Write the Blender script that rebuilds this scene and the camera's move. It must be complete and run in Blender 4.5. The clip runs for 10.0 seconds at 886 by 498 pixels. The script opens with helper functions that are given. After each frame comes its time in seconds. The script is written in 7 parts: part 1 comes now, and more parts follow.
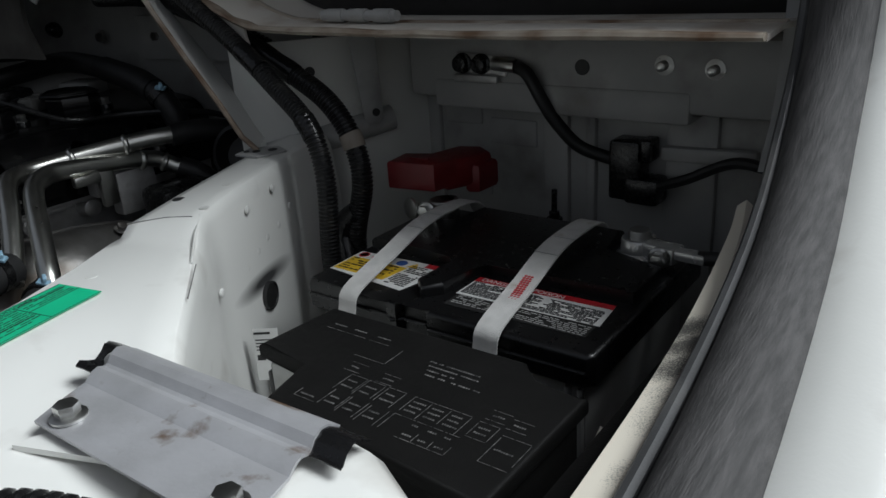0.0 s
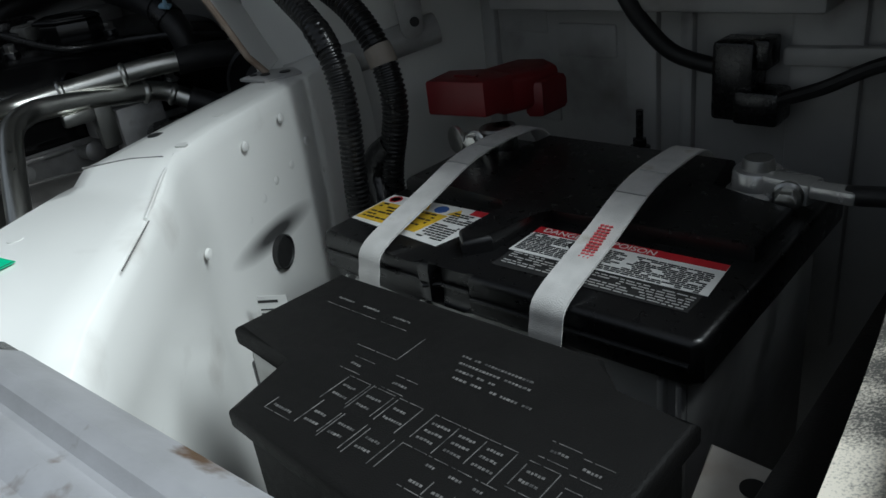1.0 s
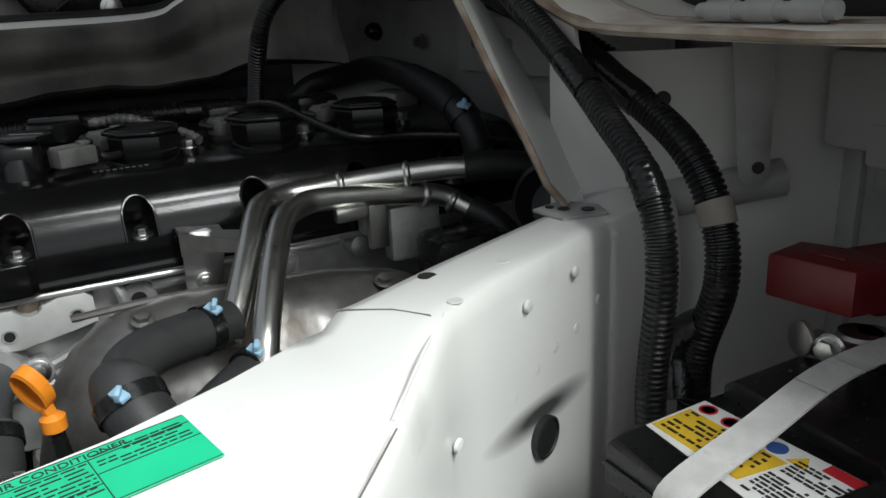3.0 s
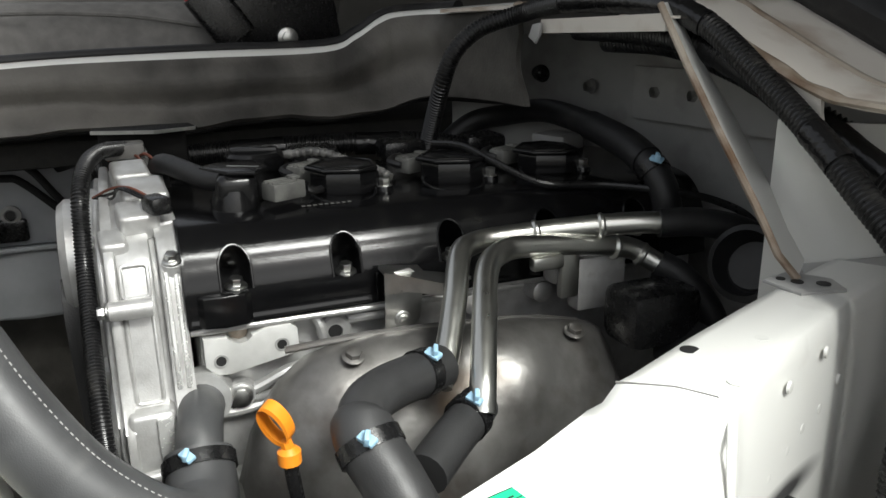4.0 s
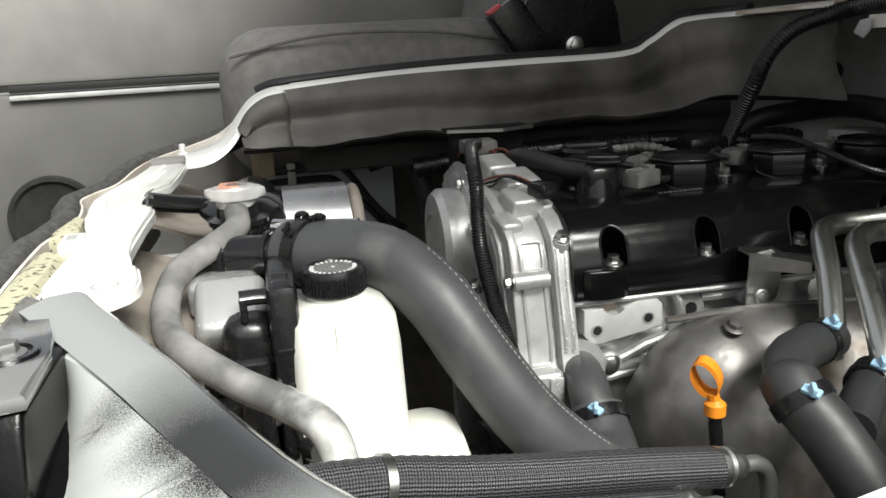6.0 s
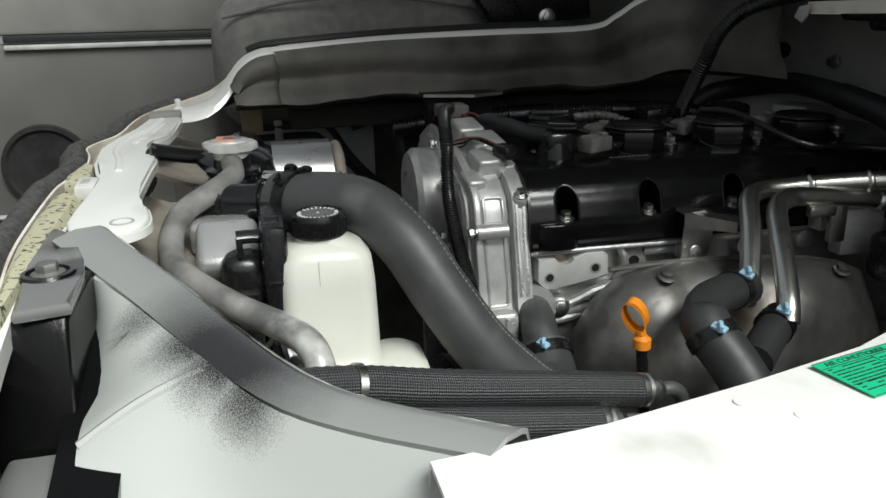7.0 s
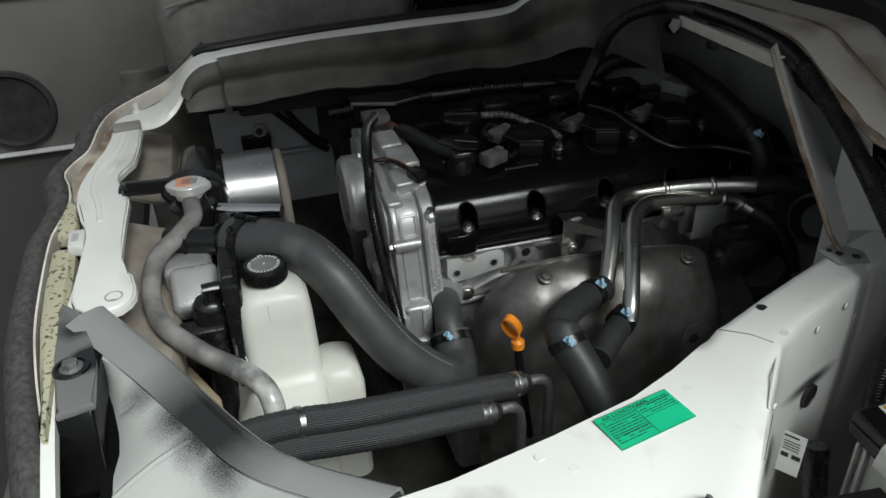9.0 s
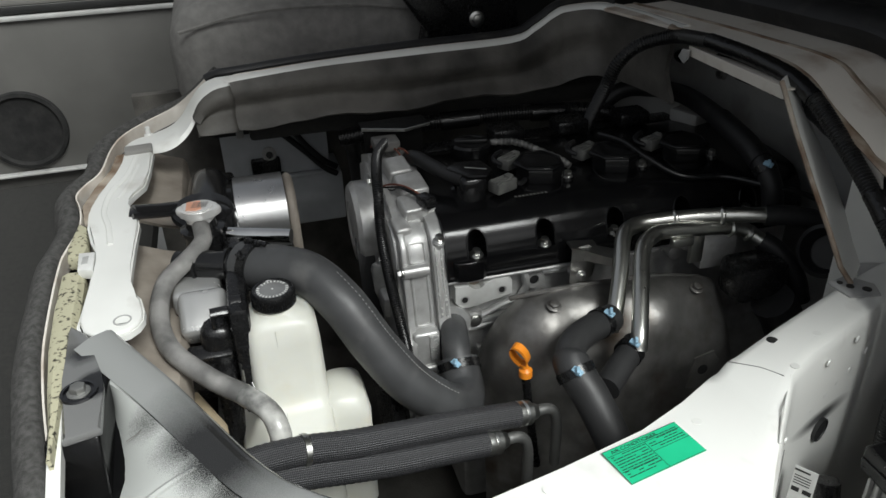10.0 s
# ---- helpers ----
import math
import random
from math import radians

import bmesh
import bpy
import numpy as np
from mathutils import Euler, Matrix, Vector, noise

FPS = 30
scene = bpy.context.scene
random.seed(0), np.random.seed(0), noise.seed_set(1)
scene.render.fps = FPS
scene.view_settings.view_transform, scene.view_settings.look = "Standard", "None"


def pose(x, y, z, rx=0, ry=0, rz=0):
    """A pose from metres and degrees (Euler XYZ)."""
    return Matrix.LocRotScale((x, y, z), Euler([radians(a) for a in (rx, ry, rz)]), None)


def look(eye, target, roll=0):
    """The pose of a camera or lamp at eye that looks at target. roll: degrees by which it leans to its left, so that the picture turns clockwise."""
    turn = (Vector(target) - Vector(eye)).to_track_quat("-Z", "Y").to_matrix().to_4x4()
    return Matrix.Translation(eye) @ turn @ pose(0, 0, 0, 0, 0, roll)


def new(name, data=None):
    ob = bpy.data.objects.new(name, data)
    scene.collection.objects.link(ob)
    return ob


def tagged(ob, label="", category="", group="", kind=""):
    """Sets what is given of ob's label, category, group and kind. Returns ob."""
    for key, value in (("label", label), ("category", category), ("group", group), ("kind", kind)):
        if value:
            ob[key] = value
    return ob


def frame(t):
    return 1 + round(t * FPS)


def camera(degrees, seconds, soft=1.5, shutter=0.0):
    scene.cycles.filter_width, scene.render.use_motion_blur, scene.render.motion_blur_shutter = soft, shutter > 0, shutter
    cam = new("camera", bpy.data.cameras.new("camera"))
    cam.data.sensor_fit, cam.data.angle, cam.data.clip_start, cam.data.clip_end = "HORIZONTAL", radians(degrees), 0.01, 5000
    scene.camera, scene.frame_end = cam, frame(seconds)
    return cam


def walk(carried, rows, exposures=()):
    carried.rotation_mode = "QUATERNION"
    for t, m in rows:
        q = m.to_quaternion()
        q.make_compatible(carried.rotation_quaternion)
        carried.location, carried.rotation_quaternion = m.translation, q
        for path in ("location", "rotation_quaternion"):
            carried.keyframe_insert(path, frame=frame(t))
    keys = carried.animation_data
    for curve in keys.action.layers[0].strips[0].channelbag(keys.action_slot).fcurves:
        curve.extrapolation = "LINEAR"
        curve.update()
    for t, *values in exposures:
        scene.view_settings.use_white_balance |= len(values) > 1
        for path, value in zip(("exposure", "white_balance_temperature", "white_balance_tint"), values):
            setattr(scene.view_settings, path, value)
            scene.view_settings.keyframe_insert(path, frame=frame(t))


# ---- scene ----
cam = camera(59.8, 10.0)
PATH = [
    (0, (0.459, -0.405, 1.157), (-0.67, 1.068, 0.412), -3.8),
    (0.5, (0.419, -0.355, 1.118), (-0.788, 1.012, 0.299), -7.5),
    (1, (0.389, -0.284, 1.103), (-0.867, 1.004, 0.229), -7.7),
    (1.5, (0.372, -0.231, 1.094), (-0.966, 1.002, 0.263), -7.1),
    (2, (0.349, -0.197, 1.099), (-1.113, 0.943, 0.347), -6.0),
    (2.5, (0.313, -0.19, 1.103), (-1.264, 0.814, 0.392), -4.9),
    (3, (0.266, -0.224, 1.116), (-1.415, 0.655, 0.482), -3.1),
    (3.2, (0.251, -0.247, 1.123), (-1.449, 0.6, 0.495), -2.7),
    (4.3, (0.211, -0.346, 1.147), (-1.584, 0.341, 0.593), -1.2),
    (4.5, (0.206, -0.369, 1.144), (-1.605, 0.287, 0.606), -2.3),
    (5, (0.2, -0.422, 1.152), (-1.652, 0.146, 0.652), -1.8),
    (5.5, (0.203, -0.478, 1.149), (-1.677, -0.016, 0.645), -3.1),
    (6, (0.226, -0.524, 1.141), (-1.66, -0.127, 0.607), -3.1),
    (6.2, (0.24, -0.535, 1.139), (-1.638, -0.143, 0.576), -1.8),
    (7.3, (0.337, -0.53, 1.182), (-1.489, -0.067, 0.512), -1.1),
    (7.5, (0.355, -0.523, 1.209), (-1.453, -0.022, 0.515), -1.2),
    (8, (0.387, -0.509, 1.264), (-1.396, -0.001, 0.512), -2.1),
    (8.5, (0.397, -0.504, 1.331), (-1.276, -0.005, 0.354), -3.1),
    (9, (0.407, -0.492, 1.403), (-1.246, -0.044, 0.371), -2.5),
    (9.5, (0.407, -0.491, 1.411), (-1.26, -0.036, 0.405), -2.1),
    (10, (0.403, -0.494, 1.408), (-1.281, -0.051, 0.425), -2.0),
]
EXPOSE = [(0.0, -0.75, 6150, 9), (1.0, -0.48, 5950, 5), (2.0, -0.1, 6100, 6), (2.5, 0.08, 6200, 6), (3.2, 0.22, 6450, 8), (4.5, 1.3, 6700, 8), (5.0, 1.35, 6700, 8), (5.5, 1.18, 6700, 9), (6.2, 0.6, 6700, 8), (7.5, -0.32, 6450, 5), (8.5, -0.46, 6450, 5), (9.0, -0.46, 6400, 6), (9.5, -0.34, 6450, 7), (10.0, -0.14, 6500, 8)]
walk(cam, [(t, look(eye, target, roll)) for t, eye, target, roll in PATH], EXPOSE)

# ---- world, sun, exposure ----
world = bpy.data.worlds.new("world")
scene.world = world
world.use_nodes = True
wn = world.node_tree
sky = wn.nodes.new("ShaderNodeTexSky")
sky.sky_type, sky.sun_disc = "NISHITA", False
sky.sun_elevation, sky.sun_rotation = radians(51), radians(65)
sky.air_density, sky.dust_density = 1.0, 4.0
grey = wn.nodes.new("ShaderNodeHueSaturation")
grey.inputs["Saturation"].default_value = 0.25
wn.links.new(sky.outputs[0], grey.inputs["Color"])
wn.links.new(grey.outputs[0], wn.nodes["Background"].inputs[0])
wn.nodes["Background"].inputs[1].default_value = 0.115
sun = new("sun", bpy.data.lights.new("sun", "SUN"))
sun.data.energy, sun.data.angle, sun.data.color = 5.2, radians(30), (0.97, 1.0, 0.99)
sun.matrix_world = look((5.5, 2.6, 8.5), (0, 0, 1))


# ---- materials ----
def mat(name, col, rough=0.5, metal=0.0, col2=None, scale=30.0, bump=0.0, bscale=200.0, coat=0.0, mix=(0.35, 0.65), rvar=0.1, sss=0.0):
    """A surface with two-scale mottling, roughness variation and fine relief (object coordinates, metres)."""
    m = bpy.data.materials.new(name)
    m.use_nodes = True
    nt = m.node_tree
    p = nt.nodes["Principled BSDF"]
    tc = nt.nodes.new("ShaderNodeTexCoord")
    n1 = nt.nodes.new("ShaderNodeTexNoise")
    n1.inputs["Scale"].default_value, n1.inputs["Detail"].default_value = scale, 6
    nt.links.new(tc.outputs["Object"], n1.inputs["Vector"])
    ramp = nt.nodes.new("ShaderNodeValToRGB")
    ramp.color_ramp.elements[0].position, ramp.color_ramp.elements[1].position = mix
    ramp.color_ramp.elements[0].color = (*(col2 or [c * 0.82 for c in col]), 1)
    ramp.color_ramp.elements[1].color = (*col, 1)
    nt.links.new(n1.outputs[0], ramp.inputs[0])
    nt.links.new(ramp.outputs[0], p.inputs["Base Color"])
    n2 = nt.nodes.new("ShaderNodeTexNoise")
    n2.inputs["Scale"].default_value, n2.inputs["Detail"].default_value = scale * 4.3, 4
    nt.links.new(tc.outputs["Object"], n2.inputs["Vector"])
    mr = nt.nodes.new("ShaderNodeMapRange")
    mr.inputs["To Min"].default_value, mr.inputs["To Max"].default_value = max(0.03, rough - rvar), min(1, rough + rvar)
    nt.links.new(n2.outputs[0], mr.inputs[0])
    nt.links.new(mr.outputs[0], p.inputs["Roughness"])
    p.inputs["Metallic"].default_value = metal
    p.inputs["Coat Weight"].default_value = coat
    p.inputs["Coat Roughness"].default_value = 0.08
    if sss:
        p.inputs["Subsurface Weight"].default_value = sss
        p.inputs["Subsurface Radius"].default_value = (0.02, 0.018, 0.014)
    if bump:
        n3 = nt.nodes.new("ShaderNodeTexNoise")
        n3.inputs["Scale"].default_value, n3.inputs["Detail"].default_value = bscale, 3
        nt.links.new(tc.outputs["Object"], n3.inputs["Vector"])
        b = nt.nodes.new("ShaderNodeBump")
        b.inputs["Strength"].default_value, b.inputs["Distance"].default_value = bump, 0.002
        nt.links.new(n3.outputs[0], b.inputs["Height"])
        nt.links.new(b.outputs[0], p.inputs["Normal"])
    return m


WHITE = mat("white_body_paint", (0.76, 0.76, 0.73), 0.35, col2=(0.70, 0.70, 0.67), scale=9, coat=0.5, bump=0.05, bscale=400)
PRIMER = mat("grey_primer_paint", (0.41, 0.41, 0.40), 0.42, col2=(0.34, 0.34, 0.335), scale=14, bump=0.05, bscale=300)
DIRTYW = mat("dirty_white_paint", (0.70, 0.66, 0.60), 0.45, col2=(0.42, 0.34, 0.27), scale=16, mix=(0.26, 0.48))
GLOSS = mat("black_gloss_paint", (0.006, 0.006, 0.007), 0.16, scale=30, bump=0.12, bscale=500, coat=0.6)
PLASTIC = mat("black_plastic", (0.009, 0.009, 0.0095), 0.26, scale=60, bump=0.05, bscale=900)
MATTE = mat("matte_black_plastic", (0.0075, 0.0073, 0.0071), 0.55, scale=50, bump=0.25, bscale=1400)
RUBBER = mat("black_rubber", (0.014, 0.014, 0.015), 0.5, col2=(0.009, 0.009, 0.0095), scale=35, bump=0.1, bscale=700)
GREYHOSE = mat("dusty_rubber", (0.26, 0.253, 0.243), 0.5, col2=(0.10, 0.098, 0.095), scale=34, bump=0.15, bscale=700)
ALU = mat("cast_aluminium", (0.58, 0.58, 0.57), 0.36, 0.5, col2=(0.45, 0.445, 0.435), scale=60, bump=0.12, bscale=700, rvar=0.08)
STEEL = mat("bright_steel", (0.66, 0.66, 0.62), 0.30, 1.0, col2=(0.56, 0.56, 0.53), scale=18, rvar=0.06)
ZINC = mat("zinc_bolt", (0.6, 0.6, 0.58), 0.32, 1.0, scale=80)
SHIELD = mat("heat_shield_steel", (0.30, 0.292, 0.28), 0.40, 0.75, col2=(0.15, 0.143, 0.135), scale=22, bump=0.35, bscale=60)
TAUPE = mat("taupe_panel", (0.30, 0.265, 0.225), 0.65, col2=(0.2, 0.172, 0.145), scale=25)
TANK = mat("milky_plastic", (0.68, 0.68, 0.63), 0.35, col2=(0.62, 0.62, 0.56), scale=12, sss=0.3)
SEATM = mat("grey_seat_fabric", (0.21, 0.204, 0.194), 0.9, col2=(0.16, 0.155, 0.148), scale=60, bump=0.3, bscale=1500)
CARPET = mat("dark_carpet", (0.028, 0.027, 0.025), 0.95, col2=(0.02, 0.02, 0.019), scale=90, bump=0.6, bscale=900)
CARPETEDGE = mat("grey_carpet_edge", (0.085, 0.083, 0.08), 0.95, col2=(0.04, 0.039, 0.037), scale=160, bump=0.8, bscale=900)
GLOSSPL = mat("glossy_black_plastic", (0.011, 0.011, 0.0115), 0.16, scale=50, bump=0.03, bscale=500, rvar=0.05)
COILM = mat("satin_black_coil_plastic", (0.008, 0.008, 0.0085), 0.2, scale=60, bump=0.06, bscale=700, rvar=0.06)
MACHINED = mat("machined_aluminium", (0.70, 0.70, 0.685), 0.26, 0.6, col2=(0.76, 0.76, 0.74), scale=60, rvar=0.06)
MIRROR = mat("polished_steel", (0.82, 0.82, 0.80), 0.12, 1.0, scale=30, rvar=0.03)
TAPEGREY = mat("shiny_grey_tape", (0.20, 0.195, 0.185), 0.35, col2=(0.05, 0.05, 0.048), scale=70, bump=0.4, bscale=300)
FLANGEM = mat("pale_machined_flange", (0.66, 0.66, 0.64), 0.5, 0.2, col2=(0.58, 0.58, 0.56), scale=70)
TRIMDARK = mat("dark_grey_door_plastic", (0.11, 0.107, 0.101), 0.55, scale=9, bump=0.2, bscale=1200)
TRIMGREY = mat("grey_cab_plastic", (0.24, 0.233, 0.22), 0.6, scale=9, bump=0.2, bscale=1200)
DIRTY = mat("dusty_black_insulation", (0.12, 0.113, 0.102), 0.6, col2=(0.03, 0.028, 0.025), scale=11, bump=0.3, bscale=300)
RED = mat("red_plastic", (0.14, 0.006, 0.009), 0.4, scale=40, bump=0.1, bscale=900)
ORANGE = mat("orange_plastic", (0.85, 0.27, 0.02), 0.38, scale=40)
STRAP = mat("white_strap", (0.66, 0.65, 0.63), 0.7, scale=60, bump=0.4, bscale=1600)
CASE = mat("grey_battery_case", (0.42, 0.42, 0.41), 0.45, scale=25)
GREENM = mat("green_label", (0.02, 0.50, 0.25), 0.4, scale=20)
TAPE = mat("galvanised_sheet", (0.52, 0.52, 0.54), 0.5, 0.5, col2=(0.40, 0.40, 0.41), scale=24, bump=0.1, bscale=300)


def stained(m, tone, scale, lo, hi):
    """Adds sparse stains of another tone over a surface."""
    nt = m.node_tree
    p = nt.nodes["Principled BSDF"]
    old = p.inputs["Base Color"].links[0].from_socket
    tc = nt.nodes.new("ShaderNodeTexCoord")
    n = nt.nodes.new("ShaderNodeTexNoise")
    n.inputs["Scale"].default_value, n.inputs["Detail"].default_value = scale, 5
    nt.links.new(tc.outputs["Object"], n.inputs["Vector"])
    mr = nt.nodes.new("ShaderNodeMapRange")
    mr.inputs["From Min"].default_value, mr.inputs["From Max"].default_value = lo, hi
    nt.links.new(n.outputs[0], mr.inputs[0])
    mx = nt.nodes.new("ShaderNodeMixRGB")
    mx.inputs[2].default_value = (*tone, 1)
    nt.links.new(mr.outputs[0], mx.inputs[0])
    nt.links.new(old, mx.inputs[1])
    nt.links.new(mx.outputs[0], p.inputs["Base Color"])
    return m


stained(TAPE, (0.16, 0.10, 0.06), 34, 0.62, 0.70)
stained(STRAP, (0.42, 0.38, 0.32), 60, 0.60, 0.75)
stained(SHIELD, (0.10, 0.075, 0.055), 14, 0.55, 0.75)
FOAM = mat("speckled_foam", (0.43, 0.41, 0.29), 0.9, col2=(0.04, 0.036, 0.025), scale=190, mix=(0.36, 0.45), bump=0.4)
BLUECL = mat("blue_clip", (0.36, 0.58, 0.74), 0.4, scale=40)
GREYBLUE = mat("blue_grey_panel", (0.46, 0.48, 0.50), 0.5, scale=20)
YELLOW = mat("yellow_label", (0.68, 0.44, 0.03), 0.45, scale=30)
LABELW = mat("white_label", (0.72, 0.72, 0.70), 0.45, scale=30)
LABELR = mat("red_label", (0.50, 0.02, 0.03), 0.45, scale=30)
INK = mat("black_ink", (0.02, 0.02, 0.02), 0.5, scale=40)
GROUND = mat("grey_asphalt", (0.13, 0.13, 0.125), 0.9, scale=3, bump=0.2, bscale=60)

MATTE.node_tree.nodes["Principled BSDF"].inputs["Specular IOR Level"].default_value = 0.12
LID = mat("black_battery_lid", (0.005, 0.005, 0.0055), 0.3, scale=40, bump=0.05, bscale=700)
COVER = mat("black_valve_cover_paint", (0.005, 0.005, 0.0055), 0.17, scale=26, bump=0.025, bscale=420, rvar=0.07)
COVER.node_tree.nodes["Principled BSDF"].inputs["Specular IOR Level"].default_value = 0.26
CONDUIT = mat("black_conduit_plastic", (0.008, 0.008, 0.0085), 0.3, scale=60)
TAPEBLK = mat("glossy_black_tape", (0.007, 0.007, 0.0075), 0.2, scale=90, bump=0.35, bscale=260)
FELT = mat("grey_felt_seal", (0.075, 0.072, 0.072), 0.85, col2=(0.04, 0.039, 0.039), scale=380, bump=0.3, bscale=1200)
GREYRUB = mat("grey_black_rubber", (0.060, 0.061, 0.063), 0.46, col2=(0.046, 0.0465, 0.048), scale=30, bump=0.08, bscale=900)
HEATRUB = mat("dark_grey_rubber", (0.036, 0.036, 0.037), 0.48, col2=(0.026, 0.026, 0.0265), scale=30, bump=0.08, bscale=900)
CLEARHOSE = mat("clear_hose", (0.50, 0.495, 0.47), 0.24, col2=(0.10, 0.10, 0.097), scale=34, mix=(0.35, 0.65))
FOIL = mat("silver_foil", (0.55, 0.55, 0.55), 0.3, 0.9, col2=(0.42, 0.42, 0.42), scale=10, bump=0.15, bscale=60)
GREYMETAL = mat("grey_metal_pipe", (0.3, 0.3, 0.29), 0.45, 0.8, scale=30)
CASEGREY = mat("dusty_grey_plastic", (0.17, 0.165, 0.155), 0.6, col2=(0.09, 0.088, 0.085), scale=50)
PLUGM = mat("grey_connector_plastic", (0.16, 0.16, 0.15), 0.4, col2=(0.09, 0.09, 0.085), scale=70)
SATIN = mat("satin_grey_plastic", (0.56, 0.56, 0.55), 0.24, 0.6, col2=(0.48, 0.48, 0.47), scale=20)
BROWN = mat("rust_stained_paint", (0.40, 0.35, 0.29), 0.55, col2=(0.14, 0.085, 0.05), scale=22, mix=(0.36, 0.6))
FADEINK = mat("faded_ink", (0.06, 0.06, 0.062), 0.5, scale=300)
BLUEINK = mat("blue_ink", (0.04, 0.10, 0.32), 0.5, scale=40)
PINK = mat("faded_red_print", (0.6, 0.08, 0.09), 0.6, scale=60)
FADEMARK = mat("faded_orange_print", (0.72, 0.36, 0.24), 0.4, scale=60)
# grey base colour stands in for the sky mirrored on a black cap top
CAPTOP = mat("black_cap_top_sky_sheen", (0.20, 0.20, 0.198), 0.16, scale=60, coat=1.0)
PADM = mat("black_felt_pad", (0.016, 0.0155, 0.015), 0.95, col2=(0.006, 0.006, 0.006), scale=40, bump=0.4, bscale=500)
PRINTLID = mat("worn_lid_print", (0.14, 0.137, 0.133), 0.6, scale=260, col2=(0.03, 0.03, 0.03))
CASEPALE = mat("pale_seam", (0.42, 0.42, 0.38), 0.5, scale=60)
REDWIRE = mat("brown_wire", (0.16, 0.05, 0.03), 0.5, scale=60)
FOAMPLAIN = mat("tan_foam", (0.36, 0.29, 0.19), 0.85, col2=(0.26, 0.21, 0.14), scale=50, bump=0.2, bscale=400)


CHROME = mat("pale_chrome", (0.80, 0.79, 0.77), 0.2, 0.45, col2=(0.74, 0.73, 0.71), scale=20, rvar=0.04)


def spray_mat(name, blobs, spatter, cloud=0.5, light=(0.58, 0.59, 0.57), dark=(0.012, 0.012, 0.012), rough=0.14, stretch=(1, 1, 1)):
    """White paint with gloss black overspray: soft round patches (x, y, z, inner, outer) broken into fine spatter."""
    m = mat(name, light, rough, scale=9, coat=0.6, rvar=0.05)
    nt = m.node_tree
    p = nt.nodes["Principled BSDF"]
    tc = nt.nodes.new("ShaderNodeTexCoord")

    def calc(op, a, b):
        n = nt.nodes.new("ShaderNodeMath")
        n.operation = op
        for k, v in enumerate((a, b)):
            if isinstance(v, float):
                n.inputs[k].default_value = v
            else:
                nt.links.new(v, n.inputs[k])
        return n.outputs[0]

    def speck(scale, detail):
        n = nt.nodes.new("ShaderNodeTexNoise")
        n.inputs["Scale"].default_value, n.inputs["Detail"].default_value = scale, detail
        nt.links.new(tc.outputs["Object"], n.inputs["Vector"])
        return n.outputs[0]
    scaled = nt.nodes.new("ShaderNodeVectorMath")
    scaled.operation = "MULTIPLY"
    scaled.inputs[1].default_value = stretch
    nt.links.new(tc.outputs["Object"], scaled.inputs[0])
    mask = None
    for x, y, z, r0, r1 in blobs:
        d = nt.nodes.new("ShaderNodeVectorMath")
        d.operation = "DISTANCE"
        d.inputs[1].default_value = (x * stretch[0], y * stretch[1], z * stretch[2])
        nt.links.new(scaled.outputs[0], d.inputs[0])
        mr = nt.nodes.new("ShaderNodeMapRange")
        for key, v in (("From Min", r0), ("From Max", r1), ("To Min", 1.0), ("To Max", 0.0)):
            mr.inputs[key].default_value = v
        nt.links.new(d.outputs["Value"], mr.inputs[0])
        mask = mr.outputs[0] if mask is None else calc("MAXIMUM", mask, mr.outputs[0])
    mask = calc("ADD", mask, calc("MULTIPLY", calc("SUBTRACT", speck(1500.0, 2), 0.5), spatter))
    mask = calc("ADD", mask, calc("MULTIPLY", calc("SUBTRACT", speck(26.0, 5), 0.5), cloud))
    ramp = nt.nodes.new("ShaderNodeValToRGB")
    ramp.color_ramp.elements[0].position, ramp.color_ramp.elements[1].position = 0.28, 0.78
    ramp.color_ramp.elements[0].color, ramp.color_ramp.elements[1].color = (*light, 1), (*dark, 1)
    nt.links.new(mask, ramp.inputs[0])
    nt.links.new(ramp.outputs[0], p.inputs["Base Color"])
    return m


